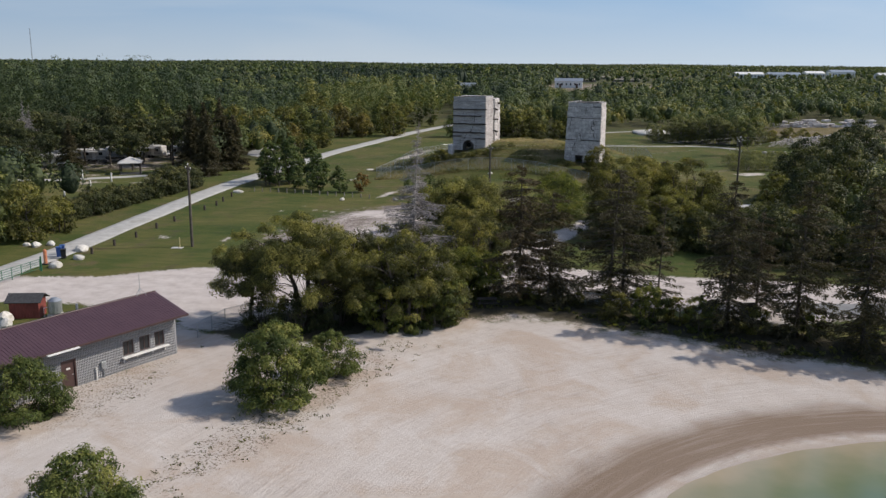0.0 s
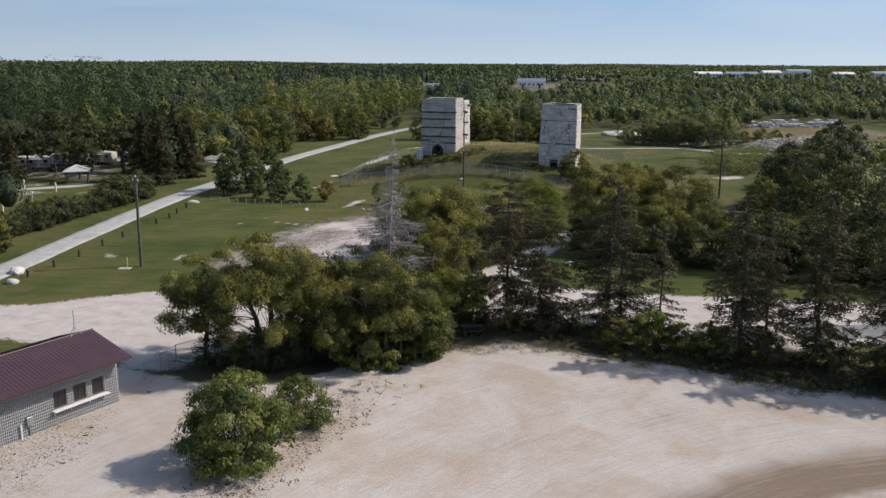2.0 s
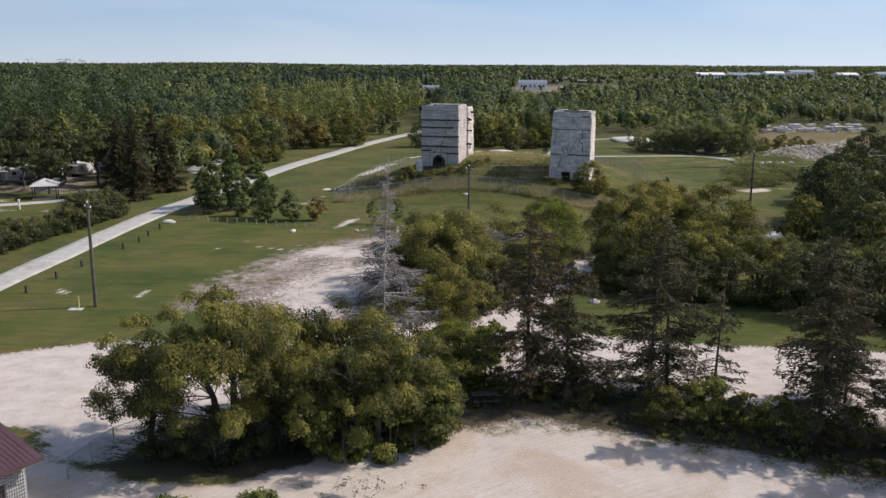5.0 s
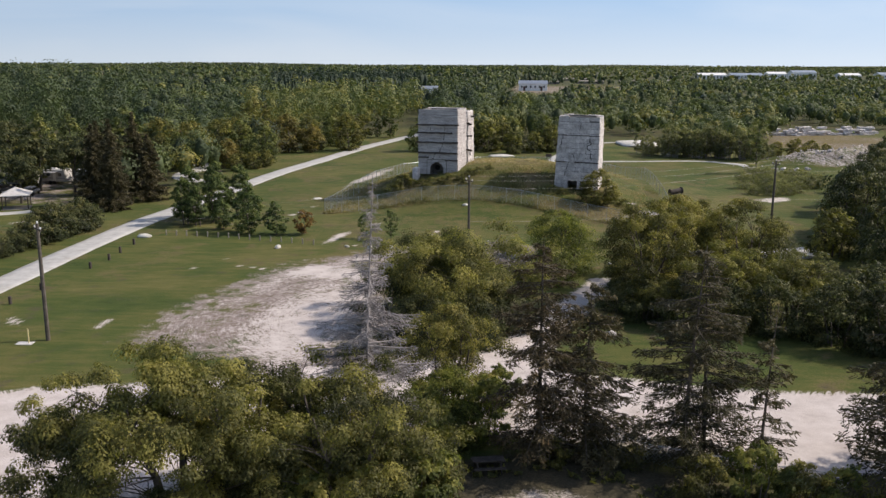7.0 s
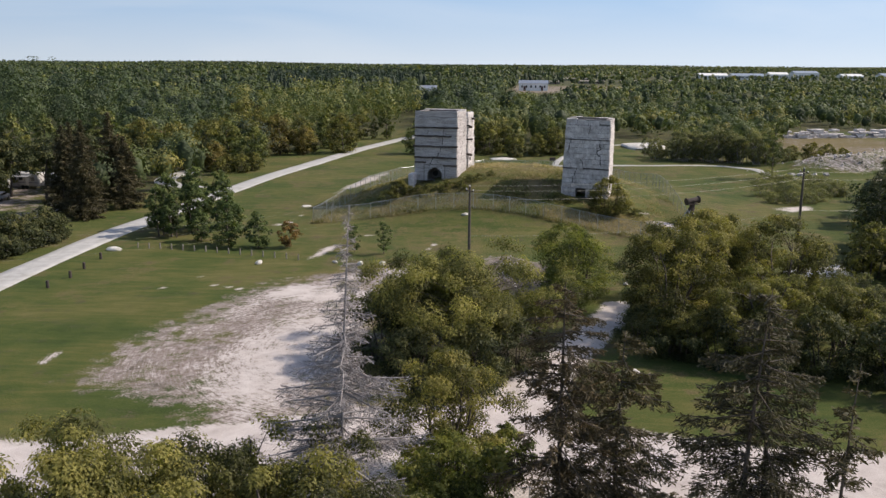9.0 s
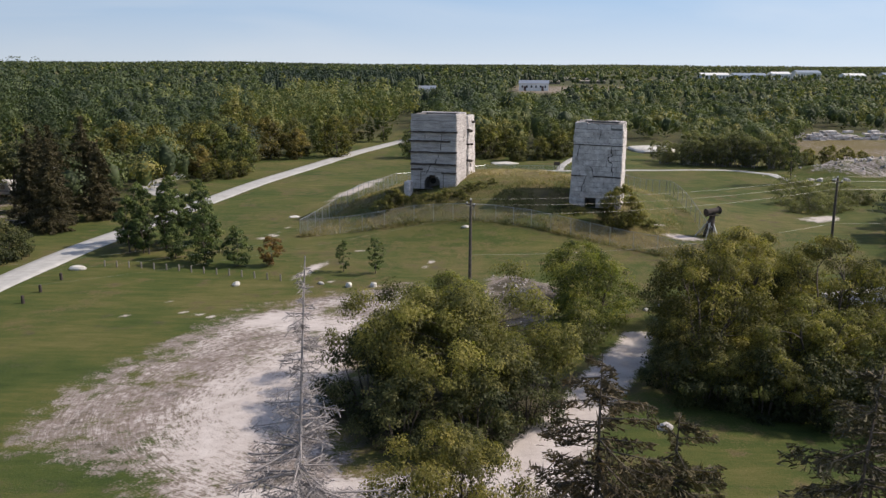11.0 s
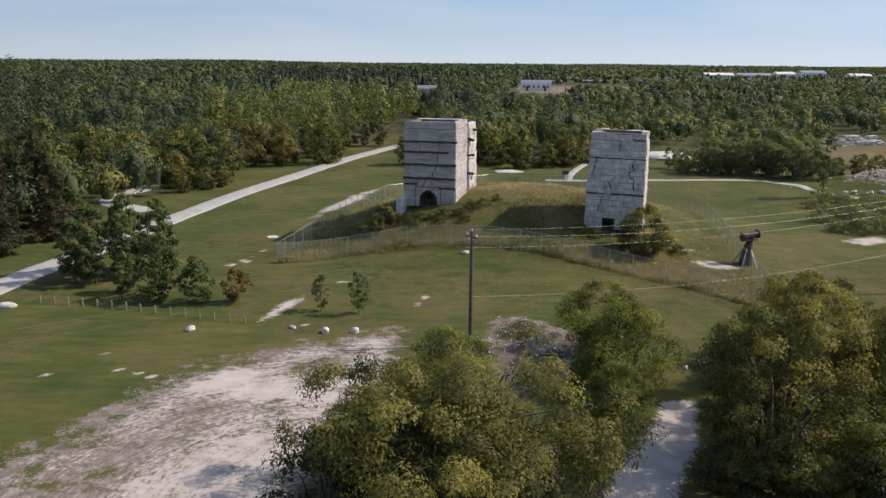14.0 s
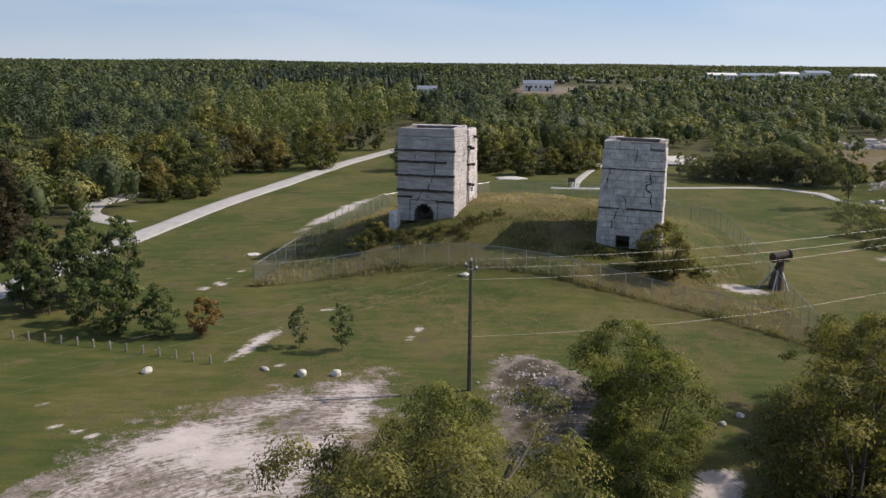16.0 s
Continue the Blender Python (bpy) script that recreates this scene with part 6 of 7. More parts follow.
# ---- the beach building ----
def hut():
    h = thing("beach_building", "long low grey block building with a maroon metal roof", "building", pose(-22.96, 66.41, -0.05, 0, 0, 59))
    L = 23.6
    openings = [(-9.9, -8.9, 0.0, 2.08), (-4.9, -3.95, 1.15, 2.3), (-3.45, -2.5, 1.15, 2.3), (-2.05, -1.15, 1.15, 2.3)]
    bm = bmesh.new()
    x = -L
    for a, b, z0, z1 in openings:
        box(bm, x, a, 0, 0.2, -0.3, 3.3)
        if z0 > 0:
            box(bm, a, b, 0, 0.2, -0.3, z0)
        box(bm, a, b, 0, 0.2, z1, 3.3)
        x = b
    box(bm, x, 0, 0, 0.2, -0.3, 3.3)
    part("front_wall", bm, M_BLOCK, h)
    part("back_wall", boxes((-L, 0, 5.6, 5.8, -0.3, 3.3)), M_BLOCK, h)
    for x0, x1 in ((-0.2, 0), (-L, -L + 0.2)):
        bm = bmesh.new()
        vs = [bm.verts.new((xx, y, z)) for xx in (x0, x1) for y, z in ((0.2, -0.3), (5.6, -0.3), (5.6, 3.55), (2.9, 4.4), (0.2, 3.55))]
        bm.faces.new(vs[:5][::-1]), bm.faces.new(vs[5:])
        for k in range(5):
            bm.faces.new((vs[k], vs[(k + 1) % 5], vs[5 + (k + 1) % 5], vs[5 + k]))
        bmesh.ops.recalc_face_normals(bm, faces=bm.faces)
        part("gable_wall", bm, M_BLOCK, h)
    vs, qs = [], []

    def facing(u0, u1, z0, z1, at):
        """One proud split rib of the facing; at maps (along, out, up) to the building's own axes."""
        d, g, e = 0.024, 0.012, 0.0
        c = [at(u, o, z) for o in (0.002, d) for u, z in ((u0 + g, z0 + e), (u1 - g, z0 + e), (u1 - g, z1 - e), (u0 + g, z1 - e))]
        base = len(vs)
        vs.extend(c)
        qs.extend([[base + i for i in q] for q in ((4, 5, 6, 7), (0, 1, 5, 4), (1, 2, 6, 5), (2, 3, 7, 6), (3, 0, 4, 7))])

    for row in range(17):
        z0, z1 = -0.1 + 0.2 * row, 0.1 + 0.2 * row
        u = -L
        while u < 0:
            a, b = u, min(u + 0.133, 0.0)
            hit_by = [o for o in openings if a < o[1] and b > o[0] and z0 < o[3] and z1 > o[2]]
            for o in hit_by:
                if a < o[0]:
                    b = o[0]
                elif b > o[1]:
                    a = o[1]
                else:
                    b = a
            if b - a > 0.06:
                facing(a, b, z0, z1, lambda p, o, z: (p, -o, z))
            u += 0.133
        for k in range(44):
            a, b = 0.132 * k, min(5.8, 0.132 * (k + 1))
            if b - a > 0.06:
                facing(a, b, z0, z1, lambda p, o, z: (o, p, z))
    face = new("block_facing", np_mesh("block_facing", vs, qs, M_SPLIT))
    face.parent = h
    tagged(face, "grey ribbed split-face block facing", kind="stuff")
    for s, name in ((1, "roof_slope"), (-1, "roof_slope")):
        run, rise = 4.0, 1.19
        slope = math.atan2(rise, run)
        ln = math.hypot(run, rise)
        bm = bmesh.new()
        box(bm, -L - 0.4, 0.42, -ln, 0, -0.06, 0)
        roof = part(name, bm, M_ROOF, h, "maroon ribbed metal roof slope")
        roof.matrix_basis = Matrix.Translation((0, 2.9, 4.64)) @ Matrix.Rotation(slope, 4, "X") if s > 0 else Matrix.Translation((-L + 0.02, 2.9, 4.64)) @ Matrix.Rotation(math.pi, 4, "Z") @ Matrix.Rotation(slope, 4, "X")
        me = link_mesh("roof_rib", boxes((-0.018, 0.018, -ln, 0, 0.002, 0.022)), M_ROOF)
        for k in range(90):
            rib = new("roof_rib", me)
            rib.parent = roof
            rib.matrix_basis = pose(-L - 0.3 + k * 0.269, 0, 0)
    part("ridge_cap", tube([(-L - 0.4, 2.9, 4.66), (0.44, 2.9, 4.66)], [0.05, 0.05], 6), M_DOOR, h)
    for y, z in ((-1.12, 3.37), (6.92, 3.37)):
        part("gutter", boxes((-L - 0.4, 0.42, y - 0.05, y + 0.05, z - 0.06, z + 0.08)), M_DOOR, h, "dark brown gutter")
    part("soffit", boxes((-L - 0.3, 0.3, -1.05, 0.0, 3.3, 3.33)), M_DOOR, h, "brown boarded soffit")
    d = part("door", boxes((-9.87, -8.93, 0.06, 0.11, 0.02, 2.05)), M_DOOR, h, "dark brown steel door with a small white sign")
    part("handle", boxes((-9.15, -9.02, 0.0, 0.06, 0.98, 1.03)), M_STEEL, d, "steel lever handle")
    part("sign", boxes((-9.55, -9.25, 0.04, 0.055, 1.42, 1.56)), M_WHITE, d, "small white sign")
    part("door_frame", boxes((-9.98, -9.88, -0.03, 0.14, 0, 2.14), (-8.92, -8.82, -0.03, 0.14, 0, 2.14), (-9.98, -8.82, -0.03, 0.14, 2.06, 2.16)), M_DOOR, h)
    for a, b, z0, z1 in openings[1:]:
        w = part("window", boxes((a, a + 0.07, 0.04, 0.12, z0, z1), (b - 0.07, b, 0.04, 0.12, z0, z1), (a, b, 0.04, 0.12, z0, z0 + 0.07), (a, b, 0.04, 0.12, z1 - 0.07, z1), ((a + b) / 2 - 0.025, (a + b) / 2 + 0.025, 0.05, 0.11, z0, z1)), M_DOOR, h, "brown framed serving window")
        part("pane", boxes((a + 0.06, b - 0.06, 0.075, 0.085, z0 + 0.06, z1 - 0.06)), M_GLASS, w, "dark window glass")
    part("counter_shelf", boxes((-5.1, -0.95, -0.42, 0.0, 1.04, 1.1), bevel=0.015), M_WHITE, h, "long white serving shelf")
    for x in (-4.9, -3.7, -2.3, -1.15):
        part("shelf_bracket", boxes((x - 0.03, x + 0.03, -0.36, 0.0, 0.98, 1.04), (x - 0.03, x + 0.03, -0.06, 0.0, 0.7, 0.98)), M_WHITE, h)
    meter = part("meter_box", boxes((-6.9, -6.5, -0.2, 0.0, 0.75, 1.3), bevel=0.02), M_STEEL, h, "grey electric meter box")
    part("conduit", tube([(-6.7, -0.1, 0.75), (-6.7, -0.1, -0.2)], [0.04, 0.04], 6), M_STEEL, meter)
    part("vent_pipe", tube([(-7.3, -0.12, -0.2), (-7.3, -0.12, 1.0)], [0.05, 0.05], 6), M_WHITE, h)
    part("awning", boxes((-11.6, -9.2, -1.35, -1.13, 3.28, 3.36)), M_WHITE, h, "white strip light over the door")
    mast = part("antenna", tube([(-1.0, 2.9, 4.7), (-1.0, 2.9, 6.4)], [0.025, 0.02], 6), M_STEEL, h, "thin aerial on the ridge")
    for ax, ay in ((-1.5, 2.7), (-0.5, 2.7), (-1.0, 3.5)):
        part("stay", tube([(ax, ay, 4.5), (-1.0, 2.9, 5.2)], [0.018, 0.018], 5), M_STEEL, mast)
    for k in range(3):
        part("roof_vent", tube([(-6 - 6 * k, 3.8, 4.2), (-6 - 6 * k, 3.8, 4.9)], [0.09, 0.09], 8), M_STEEL, h, "small steel roof vent")
    return h


hut()


# ---- poles and wires ----
def utility_pole(x, y, h, turn, arm=True):
    p = thing("utility_pole", "tall brown wooden utility pole standing in the lawn", "utility pole", pose(x, y, lie1(x, y), 0, 0, turn), "utility poles")
    part("shaft", tube([(0, 0, -0.4), (0, 0, h * 0.5), (0, 0, h)], [0.19, 0.165, 0.125], 10), M_POLE, p)
    if arm:
        a = part("crossarm", boxes((-0.06, 0.06, -0.75, 0.75, h - 0.55, h - 0.41)), M_POLE, p)
        part("brace", tube([(0.06, -0.55, h - 0.5), (0.1, 0, h - 1.05)], [0.025, 0.025], 5), M_STEEL, p)
        part("brace", tube([(0.06, 0.55, h - 0.5), (0.1, 0, h - 1.05)], [0.025, 0.025], 5), M_STEEL, p)
        for yy in (-0.65, 0.65):
            part("insulator", tube([(0, yy, h - 0.42), (0, yy, h - 0.34), (0, yy, h - 0.22)], [0.035, 0.07, 0.045], 8), M_WHITE, a, "pale ceramic insulator")
    part("insulator", tube([(0, 0, h), (0, 0, h + 0.1), (0, 0, h + 0.2)], [0.035, 0.07, 0.045], 8), M_WHITE, p, "pale ceramic insulator")
    return p


POLES = [(-35.65, 105.9, 10.3, 45), (1.25, 141.4, 9.7, 35), (45.7, 160.0, 10.0, 25)]
for x, y, h, turn in POLES:
    utility_pole(x, y, h, turn)


def wire(a, b, sag, radius=0.018, name="overhead_wire"):
    pts = [Vector(a).lerp(Vector(b), t / 24) - Vector((0, 0, sag * 4 * (t / 24) * (1 - t / 24))) for t in range(25)]
    bm = bmesh.new()
    tube_bm(bm, pts, [radius] * 25, 4)
    return solid(name, bm, M_CABLE, "thin pale overhead wire between the poles", "wire", None, "overhead wires")


ends = [(-120.0, 62.0, 10.0, 45), *POLES, (118.0, 183.0, 10.0, 20)]
for (x0, y0, h0, t0), (x1, y1, h1, t1) in zip(ends, ends[1:]):
    z0, z1 = lie1(x0, y0), lie1(x1, y1)
    for off, drop, sag in ((0.0, -0.1, 0.7), (-0.65, 0.35, 0.9), (0.65, 1.5, 0.9), (0.0, 5.6, 1.0))[: 4 if x0 > 0 else 3]:
        s0, s1 = Vector((-math.sin(radians(t0)), math.cos(radians(t0)), 0)) * off, Vector((-math.sin(radians(t1)), math.cos(radians(t1)), 0)) * off
        wire(Vector((x0, y0, z0 + h0 - drop)) + s0, Vector((x1, y1, z1 + h1 - drop)) + s1, sag, 0.0075 if x0 > 0 else 0.0022)


# ---- fences ----
FENCE_H = 2.35


def mesh_panel(length, rise, height):
    """Crossing wires of a woven panel, leaning by rise along its length."""
    bm = bmesh.new()
    gap, w = 0.24, 0.011
    for s in (1, -1):
        u = -height
        while u < length:
            a, b = max(u, 0.0), min(u + height, length)
            if b - a > 0.05:
                za, zb = (a - u, b - u) if s > 0 else (height - (a - u), height - (b - u))
                za, zb = za + rise * a / length, zb + rise * b / length
                vs = [bm.verts.new(v) for v in ((a - w, 0.004 * s, za), (a + w, 0.004 * s, za), (b + w, 0.004 * s, zb), (b - w, 0.004 * s, zb))]
                bm.faces.new(vs)
            u += gap
    return bm


def chain_fence(pts, label, height=FENCE_H, spacing=3.1):
    f = thing("chain_link_fence", label, "fence", None, "chain-link fences")
    line = []
    for (ax, ay), (bx, by) in zip(pts, pts[1:]):
        n = max(1, round(math.hypot(bx - ax, by - ay) / spacing))
        line += [(ax + (bx - ax) * k / n, ay + (by - ay) * k / n) for k in range(n)]
    line.append(pts[-1])
    post = link_mesh("post", tube([(0, 0, -0.3), (0, 0, height + 0.06)], [0.04, 0.04], 6), M_STEEL)
    for (ax, ay), (bx, by) in zip(line, line[1:]):
        za, zb, ln = lie1(ax, ay), lie1(bx, by), math.hypot(bx - ax, by - ay)
        p = new("post", post)
        p.parent, p.matrix_basis = f, pose(ax, ay, za)
        m = part("wire_mesh", mesh_panel(ln, zb - za, height), M_STEEL, f, "woven wire mesh")
        m.matrix_basis = pose(ax, ay, za, 0, 0, math.degrees(math.atan2(by - ay, bx - ax)))
        r = part("top_rail", tube([(ax, ay, za + height), (bx, by, zb + height)], [0.024, 0.024], 5), M_STEEL, f)
    p = new("post", post)
    p.parent, p.matrix_basis = f, pose(line[-1][0], line[-1][1], lie1(*line[-1]))
    return f


chain_fence([(-21.3, 170.6), (-16.1, 172.2), (-10.1, 173.6), (-6.0, 173.8), (-0.6, 172.6), (5.2, 171.3), (9.9, 170.0), (14.9, 167.9), (19.6, 165.0), (24.8, 160.9), (29.3, 154.7), (31.3, 151.9)], "grey chain-link fence round the kilns' grassy mound")
chain_fence([(31.3, 151.9), (32.8, 162.8), (34, 178), (35, 200), (32, 222), (27, 236)], "grey chain-link fence beside the kilns' mound")
chain_fence([(-21.3, 170.6), (-18.4, 185), (-15.2, 203), (-11.6, 221)], "grey chain-link fence beside a worn path")
chain_fence([(-11.6, 221), (6, 237), (27, 236)], "grey chain-link fence behind the kilns", 2.2)
chain_fence([(-22.6, 70.3), (-21.6, 74.6), (-19.4, 77.4), (-14.8, 78.8)], "low chain-link fence under the elms", 1.3, 2.4)
chain_fence([(0.2, 88.4), (7.4, 87.6), (11.2, 83.6), (18, 81.4), (26, 79.6), (36, 78.4)], "low wire fence along the beach trees", 1.2, 3.4)

post_me = link_mesh("fence_post", tube([(0, 0, -0.2), (0, 0, 0.68), (0, 0, 0.76)], [0.095, 0.09, 0.05], 8), M_POST)
for k in range(15):
    t = (k - 2) / 12
    x, y = -37.7 + 18.5 * t, 151.9 - 5.4 * t + 0.5 * math.sin(t * 3.1)
    ob = new("wooden_post", post_me)
    ob.matrix_world = pose(x, y, lie1(x, y), 2 * math.sin(k * 3), 2 * math.cos(k * 5), 0)
    tagged(ob, "short grey wooden post in a row on the lawn", "post", "row of wooden posts")
stub_me = link_mesh("bollard", tube([(0, 0, -0.2), (0, 0, 0.72), (0, 0, 0.8)], [0.17, 0.165, 0.12], 9), M_TIMBER)
for x, y in ((-46.3, 101), (-45.6, 105.7), (-45.0, 111), (-44.6, 117), (-44.2, 122.7), (-43.1, 132.6), (-42.6, 136.9), (-42.8, 141.0), (-42.9, 146)):
    ob = new("bollard", stub_me)
    ob.matrix_world = pose(x, y, lie1(x, y))
    tagged(ob, "short dark log bollard along the road's edge", "bollard", "log bollards along the road")


# ---- stones ----
def rock_bm(sx, sy, sz, seed, sub=2, jag=0.22):
    r = random.Random(seed)
    bm = bmesh.new()
    bmesh.ops.create_icosphere(bm, subdivisions=sub, radius=1)
    off = Vector((r.uniform(0, 50), r.uniform(0, 50), r.uniform(0, 50)))
    cuts = [Vector((r.gauss(0, 1), r.gauss(0, 1), r.gauss(0, 0.8))).normalized() for _ in range(7)]
    for v in bm.verts:
        d = v.co.normalized()
        k = 1 + jag * noise.noise(d * 1.6 + off) * 1.6
        for c in cuts:
            k = min(k, 0.82 / max(d.dot(c), 0.05))
        v.co = Vector((d.x * sx, d.y * sy, d.z * sz)) * k
    return bm


for k, (x, y, sx, sy, sz) in enumerate(((-43.3, 150.9, 1.0, 0.55, 0.42), (-23.5, 144.5, 0.48, 0.38, 0.38), (-11.5, 144.2, 0.46, 0.36, 0.4), (-8.9, 144.3, 0.42, 0.35, 0.42), (-14.6, 145.4, 0.22, 0.5, 0.2), (-48.4, 102.8, 1.5, 0.8, 0.55), (-46.5, 98.0, 0.8, 0.5, 0.4), (-47.2, 93.9, 0.8, 0.7, 0.6), (-55.0, 104.2, 0.8, 0.6, 0.5), (-53.6, 105.2, 0.7, 0.5, 0.45), (-56.4, 104.6, 0.5, 0.4, 0.35),
                                      (19.7, 137.5, 0.36, 0.3, 0.24), (18.1, 136.1, 0.28, 0.24, 0.2), (1.1, 170.2, 0.6, 0.3, 0.22), (-41.4, 73.6, 0.95, 0.7, 0.75), (-40.5, 72.2, 0.75, 0.6, 0.55), (-24.8, 185.3, 0.9, 0.6, 0.18))):
    solid("boulder", rock_bm(sx, sy, sz, 100 + k), M_BOULDER, "pale rough limestone boulder lying on the grass", "boulder", pose(x, y, lie1(x, y) + sz * 0.35, 0, 0, k * 57), "limestone boulders")
solid("stone_block", rock_bm(0.6, 0.42, 0.34, 139, 2, 0.4), M_STONE, "rough grey stone block in the willows' shade", "stone", pose(13.6, 108.7, lie1(13.6, 108.7) + 0.1, 0, 0, 20))
solid("chalk_pile", rock_bm(6.5, 8.5, 1.6, 140, 3, 0.12), M_BOULDER, "broad low pile of white crushed stone", "stone pile", pose(52.5, 291, 0.0))
solid("chalk_pile", rock_bm(3.4, 2.0, 0.5, 141, 3, 0.12), M_BOULDER, "flat pale heap of stone on the lawn", "stone pile", pose(11, 258, 0.0))
for k, (x, y, sx, sy, sz) in enumerate(((71.6, 230.6, 0.8, 0.6, 0.5), (73.6, 231.4, 0.7, 0.6, 0.5), (76.6, 231.2, 0.9, 0.6, 0.45), (75.2, 229.8, 0.5, 0.4, 0.35), (79.4, 232.2, 0.7, 0.5, 0.4))):
    solid("quarry_block", rock_bm(sx, sy, sz, 150 + k, 2, 0.7), M_STONE, "pale broken block of quarry rock", "rock", pose(x, y, lie1(x, y) + 0.2, 0, 0, -8 + 35 * k), "quarry blocks")


def rock_ledge(x, y, turn, seed):
    """Beds of split rock, each one stepping back over the bed below."""
    r = random.Random(seed)
    whole = thing("rock_ledge", "grey bedded ledge of quarry rock with a pale top", "rock ledge", pose(x, y, lie1(x, y), 0, 0, turn), "quarry ledges")
    z = -0.4
    for bed in range(4):
        thick, u = r.uniform(0.5, 1.0), -5.5 + r.uniform(0, 2)
        while u < 5.0:
            ln = r.uniform(1.2, 3.6)
            if r.random() > 0.1 + 0.12 * bed:
                b = boxes((u, u + ln - 0.12, bed * 0.35 + r.uniform(-0.5, 0.5), 3.6 + r.uniform(-0.5, 0.5), z, z + thick * r.uniform(0.8, 1.05)), bevel=0.14)
                for v in b.verts:
                    v.co += Vector((r.gauss(0, 0.09), r.gauss(0, 0.09), r.gauss(0, 0.06)))
                part("rock_slab", b, M_STONE, whole)
            u += ln
        z += thick


for k in range(4):
    rock_ledge(108 + 9.2 * k, 327 + 1.5 * k, -6 + 9 * (k % 2), 160 + k)
rr = np.random.RandomState(9)
vs, qs, nb = [], [], 0
cube = np.array([[x, y, z] for z in (-1, 1) for y in (-1, 1) for x in (-1, 1)], float)
cq = np.array([(0, 2, 3, 1), (4, 5, 7, 6), (0, 1, 5, 4), (2, 6, 7, 3), (0, 4, 6, 2), (1, 3, 7, 5)])
for k in range(400):
    if k < 170:
        x, y = rr.normal(89, 7), rr.normal(240, 2.6)
        s = rr.uniform(0.07, 0.2)
    else:
        x, y = rr.normal(6.4, 1.7), rr.normal(141, 3.6)
        s = rr.uniform(0.03, 0.09)
    c = cube * s * rr.uniform(0.6, 1.2, 3) * (1 + 0.25 * rr.normal(size=(8, 3)))
    a = rr.rand() * 6.3
    c = c @ np.array([[math.cos(a), -math.sin(a), 0], [math.sin(a), math.cos(a), 0], [0, 0, 1]])
    vs.append(c + np.array([x, y, lie1(x, y) + 0.25 * s]))
    qs.append(cq + nb)
    nb += 8
tagged(new("rubble", np_mesh("rubble", np.concatenate(vs), np.concatenate(qs), M_STONE)), "loose broken limestone rubble", "rubble", kind="stuff")


# ---- long grass and weeds ----
def tufts():
    r = np.random.RandomState(51)
    x, y = r.uniform(-26, 38, 170000), r.uniform(148, 230, 170000)
    keep = inside(KILN_YARD, x, y) > -0.3
    keep &= (rough2(x / 3, y / 3, 61) + 0.25 * r.rand(170000)) > 0.5 + 0.3 * step(24, 29, x) * step(163, 169, y)
    for m, w, d in ((ma, 3.7, 6.6), (mb, 4.3, 7.3), (ma2, 3.5, 4.8)):
        inv = m.inverted()
        lx, ly = inv[0][0] * x + inv[0][1] * y + inv[0][3], inv[1][0] * x + inv[1][1] * y + inv[1][3]
        keep &= ~((np.abs(lx) < w) & (ly > -0.2) & (ly < d))
    x, y = x[keep], y[keep]
    fl = smooth_line([(-21.3, 170.6), (-10.1, 173.6), (-0.6, 172.6), (9.9, 170.0), (19.6, 165.0), (24.8, 160.9), (31.3, 151.9)], 0.04)
    fl = fl[r.rand(len(fl)) < 0.9]
    fl = np.concatenate([fl, fl]) + r.normal(size=(2 * len(fl), 2)) * 0.3
    strip = np.concatenate([np.zeros(len(x)), np.ones(len(fl))])
    x, y = np.concatenate([x, fl[:, 0]]), np.concatenate([y, fl[:, 1]])
    n = len(x)
    hgt = r.uniform(0.16, 0.5, n) * (0.35 + 1.8 * rough2(x / 3.5, y / 3.5, 71) ** 1.6) * (1 + 0.25 * strip)
    c = np.stack([x, y, lie(x, y) + hgt * 0.42], 1)
    v, q = cards(r, c, hgt * 1.15, 0.13, 0.25, None, np.stack([0.5 * r.normal(size=n), 0.5 * r.normal(size=n), np.ones(n)], 1))
    # Fence strip tinted darker: unmown green grass, with its shadow line in the colour.
    tint = np.clip(-0.42 + 1.0 * rough2(x / 6, y / 6, 73) + 0.65 * rough2(x / 2.2, y / 2.2, 75) + 0.3 * step(12, 26, x) * step(178, 165, y) + 0.3 * step(0, 8, x) * step(186, 193, y) - 0.12 * step(4, 9, x) * step(20, 12, x) * step(186, 180, y) + 0.12 * r.normal(size=n) + 0.22 * step(187, 194, y) - 0.2 * step(186, 180, y) * step(14, 8, x) * step(-3, 3, x) + 0.15 * step(-2, -8, x) * step(182, 176, y) - 0.25 * strip, 0, 1)
    tagged(new("tall_grass", np_mesh("tall_grass", v, q, M_STRAW, {"tint": np.repeat(tint, 3)})), "tall dry tan and green grass on the mound", "grass", kind="stuff")


tufts()


